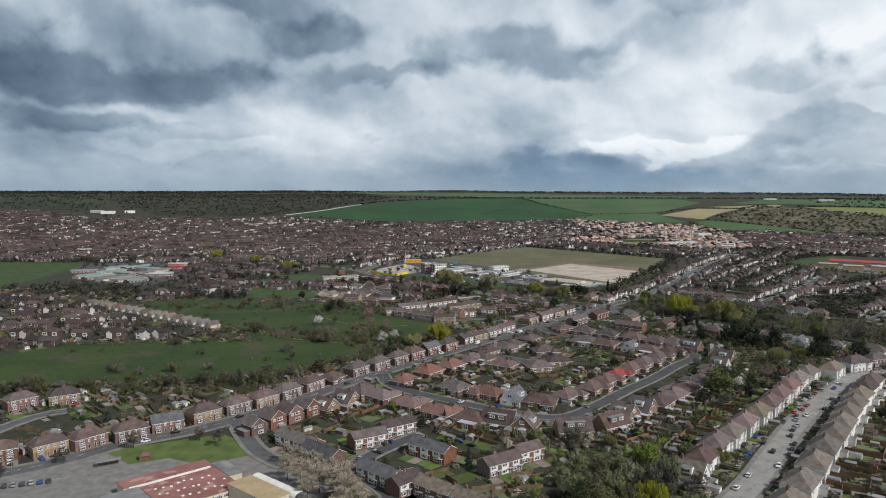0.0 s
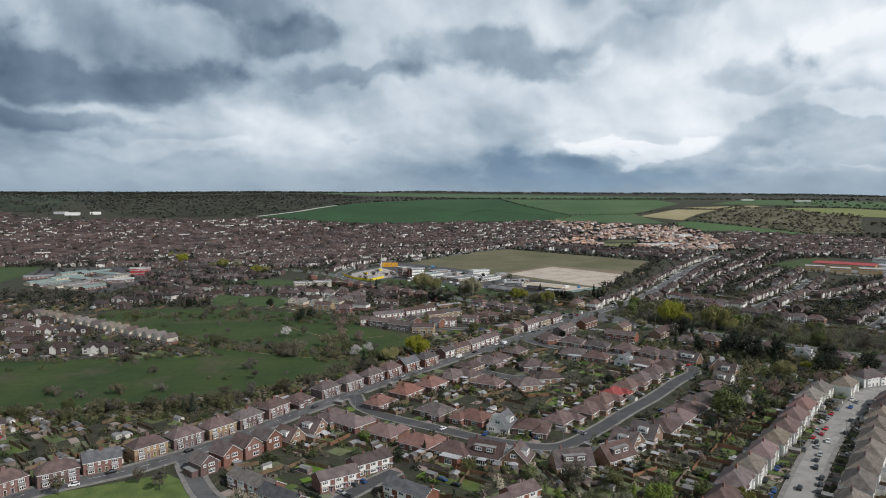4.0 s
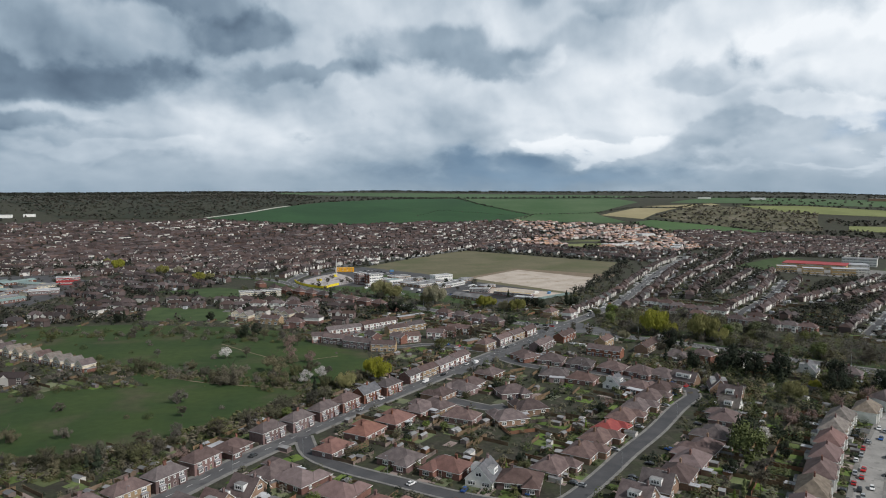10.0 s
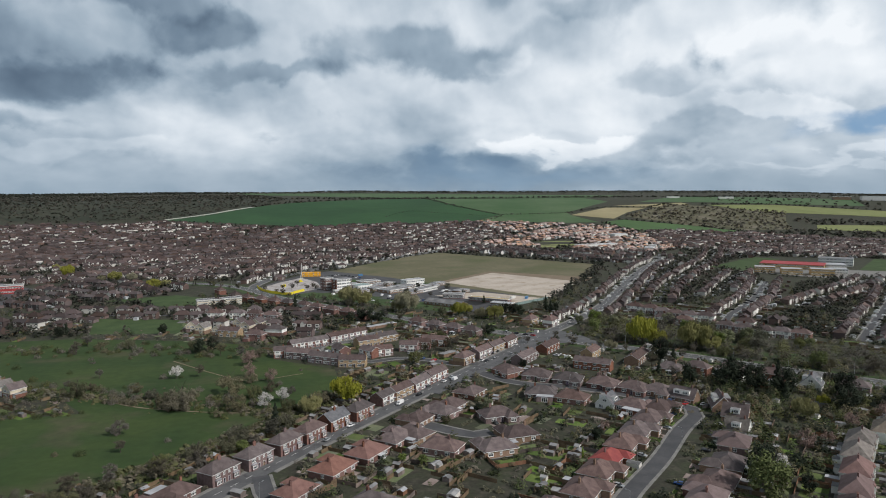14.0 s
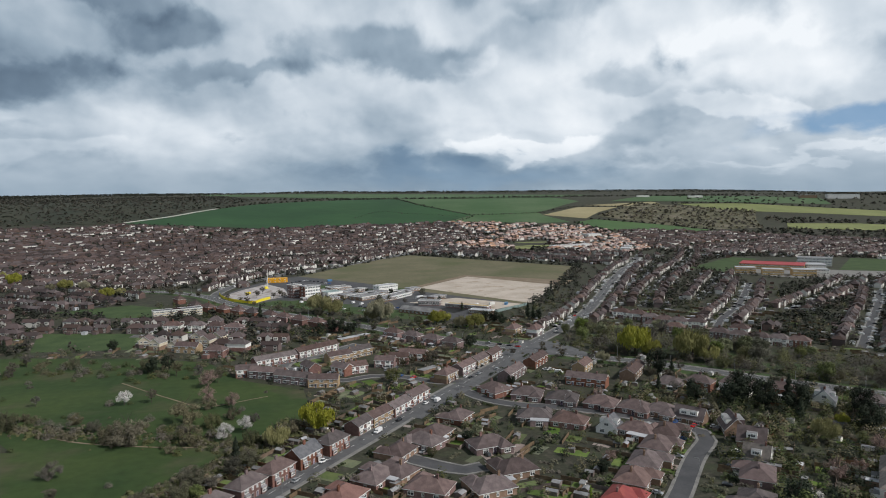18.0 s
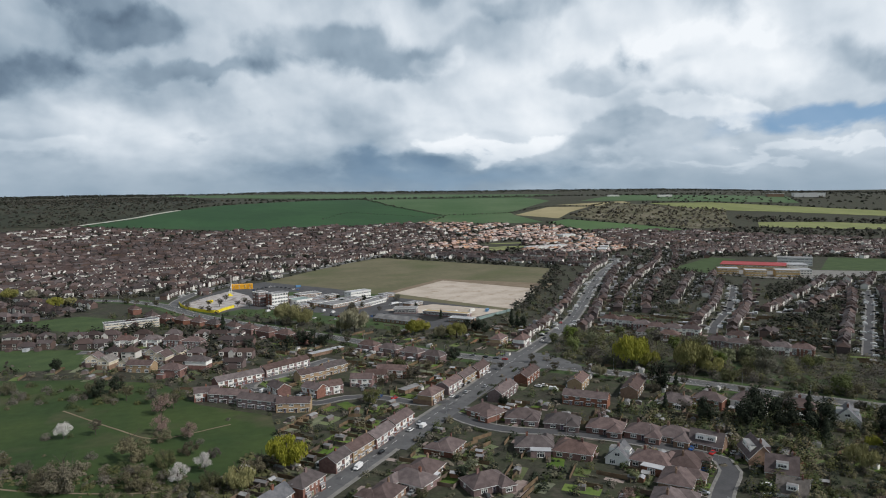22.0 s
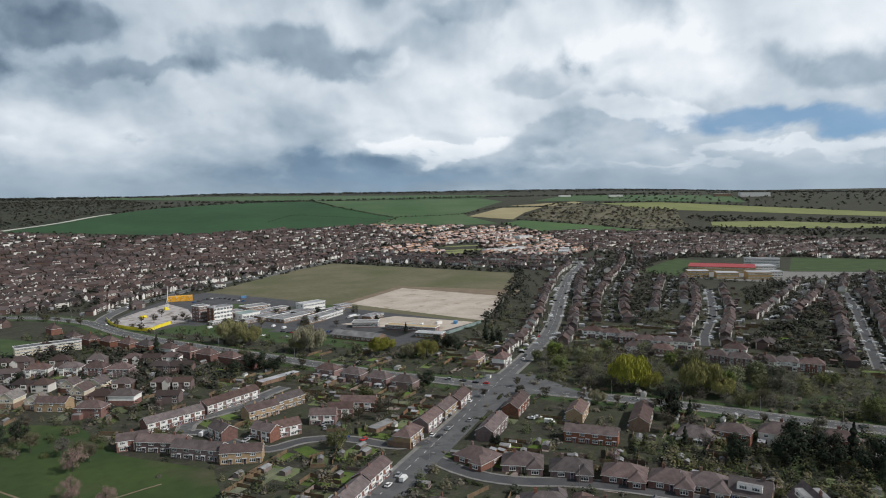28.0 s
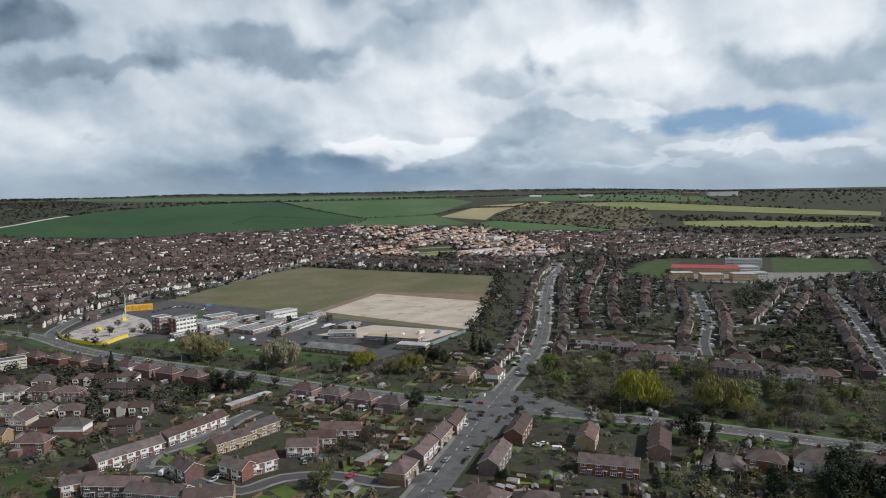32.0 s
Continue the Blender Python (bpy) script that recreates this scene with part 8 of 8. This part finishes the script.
for poly_ in ([(330, 790), (520, 950), (560, 1030), (530, 1115), (690, 1260), (570, 1310), (450, 1130), (300, 870)], [(420, 560), (700, 760), (900, 960), (620, 955), (545, 930), (430, 760), (345, 700)]):
    scatter(poly_, 2600, 1.2, 3.0, ["mixed", "brown", "mixed"])
scatter([(-560, 640), (-350, 700), (-300, 735), (-220, 740), (-240, 860), (-340, 880), (-350, 830), (-520, 800)], 420, 1.5, 4.0, ["mixed", "brown"])
for _ in range(170):
    x_, y_ = RND.uniform(-560, -350), RND.uniform(840, 1110)
    if inside((x_, y_), LEFT_SCHOOL) and all(math.hypot(x_ - b_[0], y_ - b_[1]) > 15 for b_ in WEST_BLOCKS):
        WOODS[RND.choice(("mixed", "brown"))].append((x_, y_, RND.uniform(1.6, 3.4)))
scatter([(-1000, 1130), (-420, 1120), (-190, 1085), (-170, 1180), (-420, 1290), (-1000, 1330)], 900, 2.2, 4.6, ["mixed", "mixed", "brown"])
scatter([(-700, 790), (-330, 745), (-300, 800), (-360, 835), (-520, 850), (-700, 870)], 420, 2.2, 4.4, ["mixed", "brown"])
scatter([(-420, 1040), (-350, 1110), (-180, 1080), (-150, 1180), (-600, 1200), (-700, 1110)], 420, 2.0, 4.5, ["mixed", "brown"])
scatter([(-2600, 2200), (-1000, 2080), (-480, 2140), (-900, 2500), (-2600, 2700)], 500, 2.5, 6.0, ["mixed", "brown"])
scatter([(-1521, 3526), (-422, 3627), (-200, 2900), (-294, 2500), (-505, 2180), (-900, 2190), (-1300, 2700)], 5200, 2.2, 5.2, ["mixed", "brown", "brown"], False)
scatter([(-3200, 2350), (-1200, 2300), (-1500, 3500), (-3200, 3500)], 1500, 3.0, 6.0, ["mixed", "brown"], False)
scatter([(-3400, 3700), (-1600, 3600), (-500, 3950), (-500, 4350), (-3400, 4200)], 3600, 3.5, 6.0, ["mixed"], False)
scatter([(-500, 4150), (1400, 3900), (3600, 3200), (4200, 3300), (2600, 4300), (-500, 4700)], 4200, 3.2, 5.6, ["mixed"], False)
scatter([(838, 2158), (1133, 2481), (1237, 2390), (1403, 2211), (1162, 1827), (1035, 1824), (931, 1950)], 900, 2.5, 6.5, ["pale", "brown", "pale"], False)
scatter([(1014, 1790), (1223, 1812), (1451, 1701), (1667, 1608), (1600, 1450), (1200, 1520)], 700, 3.0, 6.0, ["brown", "mixed"], False)
scatter([(1262, 1990), (1330, 2060), (1560, 1960), (1990, 1740), (1734, 1715), (1495, 1890), (1298, 1926)], 600, 4.0, 7.0, ["mixed", "brown"], False)
scatter([(200, 855), (300, 1000), (395, 1170), (430, 1150), (330, 985), (235, 815)], 260, 2.0, 4.0, ["mixed", "brown"], True)
scatter([(1350, 2550), (2200, 2100), (3200, 2300), (3000, 3300), (1500, 3000)], 700, 3.0, 7.0, ["mixed", "brown"], False)
for pts_, lo_, hi_, st_, wd_ in [
    ([(-2800, 3900), (-1800, 3600), (-900, 3900), (0, 4200), (900, 4000), (1800, 3700), (2800, 3500), (3600, 3100)], 3, 5.5, 7, 70),
    ([(-1400, 4200), (-300, 4500), (300, 4500), (1200, 4300)], 3, 6, 8, 40),
    ([(180, 2890), (600, 2960), (1100, 2990), (1700, 2900)], 4, 6.5, 7, 12), ([(-200, 2900), (-100, 2960), (200, 2910)], 4, 8, 12, 8),
    ([(317, 2887), (330, 2700), (358, 2522), (420, 2330), (469, 2222)], 2, 3.5, 8, 3), ([(469, 2222), (600, 2235), (690, 2253)], 2, 3.5, 8, 3), ([(120, 2200), (200, 2330), (260, 2300), (420, 2200)], 1.5, 2.5, 10, 3),
    ([(690, 2253), (780, 2330), (867, 2390), (1010, 2380)], 2, 4, 9, 4), ([(801, 2090), (940, 1950), (1020, 1800)], 3, 5, 9, 5), ([(1010, 2375), (1130, 2490)], 3, 5, 9, 4),
    ([(-505, 2165), (-366, 2112), (-137, 2012), (139, 1995), (362, 2078), (469, 2200)], 2, 4, 12, 6), ([(714, 2030), (753, 1850), (892, 1750), (1014, 1790)], 3, 5, 9, 5),
    ([(1255, 2450), (1500, 2430), (1930, 2095)], 3, 6, 12, 6), ([(-294, 2483), (-179, 2640), (175, 2880)], 3, 7, 12, 8), ([(535, 1122), (690, 1256), (860, 1190), (965, 1095)], 2.5, 4, 5, 1.5),
    ([(545, 1112), (565, 1050), (612, 970), (835, 968)], 2, 4, 7, 2), ([(180, 1442), (290, 1310), (393, 1186)], 3, 5, 8, 3), ([(393, 1176), (300, 1008), (222, 868)], 3, 5, 6, 4),
    ([(-22, 1172), (80, 1330), (172, 1446)], 2, 3.5, 11, 3), ([(330, 1480), (380, 1430), (400, 1400)], 5, 7, 7, 3),
]:
    hedge(pts_, st_, lo_, hi_, ["mixed", "mixed", "brown"], wd_)
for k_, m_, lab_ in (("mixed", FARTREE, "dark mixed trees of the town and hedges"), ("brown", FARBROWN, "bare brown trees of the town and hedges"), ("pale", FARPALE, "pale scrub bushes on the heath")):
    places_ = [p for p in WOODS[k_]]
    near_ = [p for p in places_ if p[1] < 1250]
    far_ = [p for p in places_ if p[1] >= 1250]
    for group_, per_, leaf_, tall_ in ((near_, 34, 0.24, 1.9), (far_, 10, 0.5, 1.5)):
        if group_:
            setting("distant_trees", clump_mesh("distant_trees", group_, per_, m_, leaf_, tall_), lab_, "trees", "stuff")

# models that stand nowhere are taken away
spare = [ob for store in (MODELS, EXTRAS, CARS) for key, ob in store.items() if (key, id(store)) not in USED]
spare += [ob for kind, models in TREES.items() for ob in models[TREE_COUNT.get(kind, 0):]]
for ob in spare:
    for child in list(ob.children_recursive) + [ob]:
        bpy.data.objects.remove(child, do_unlink=True)
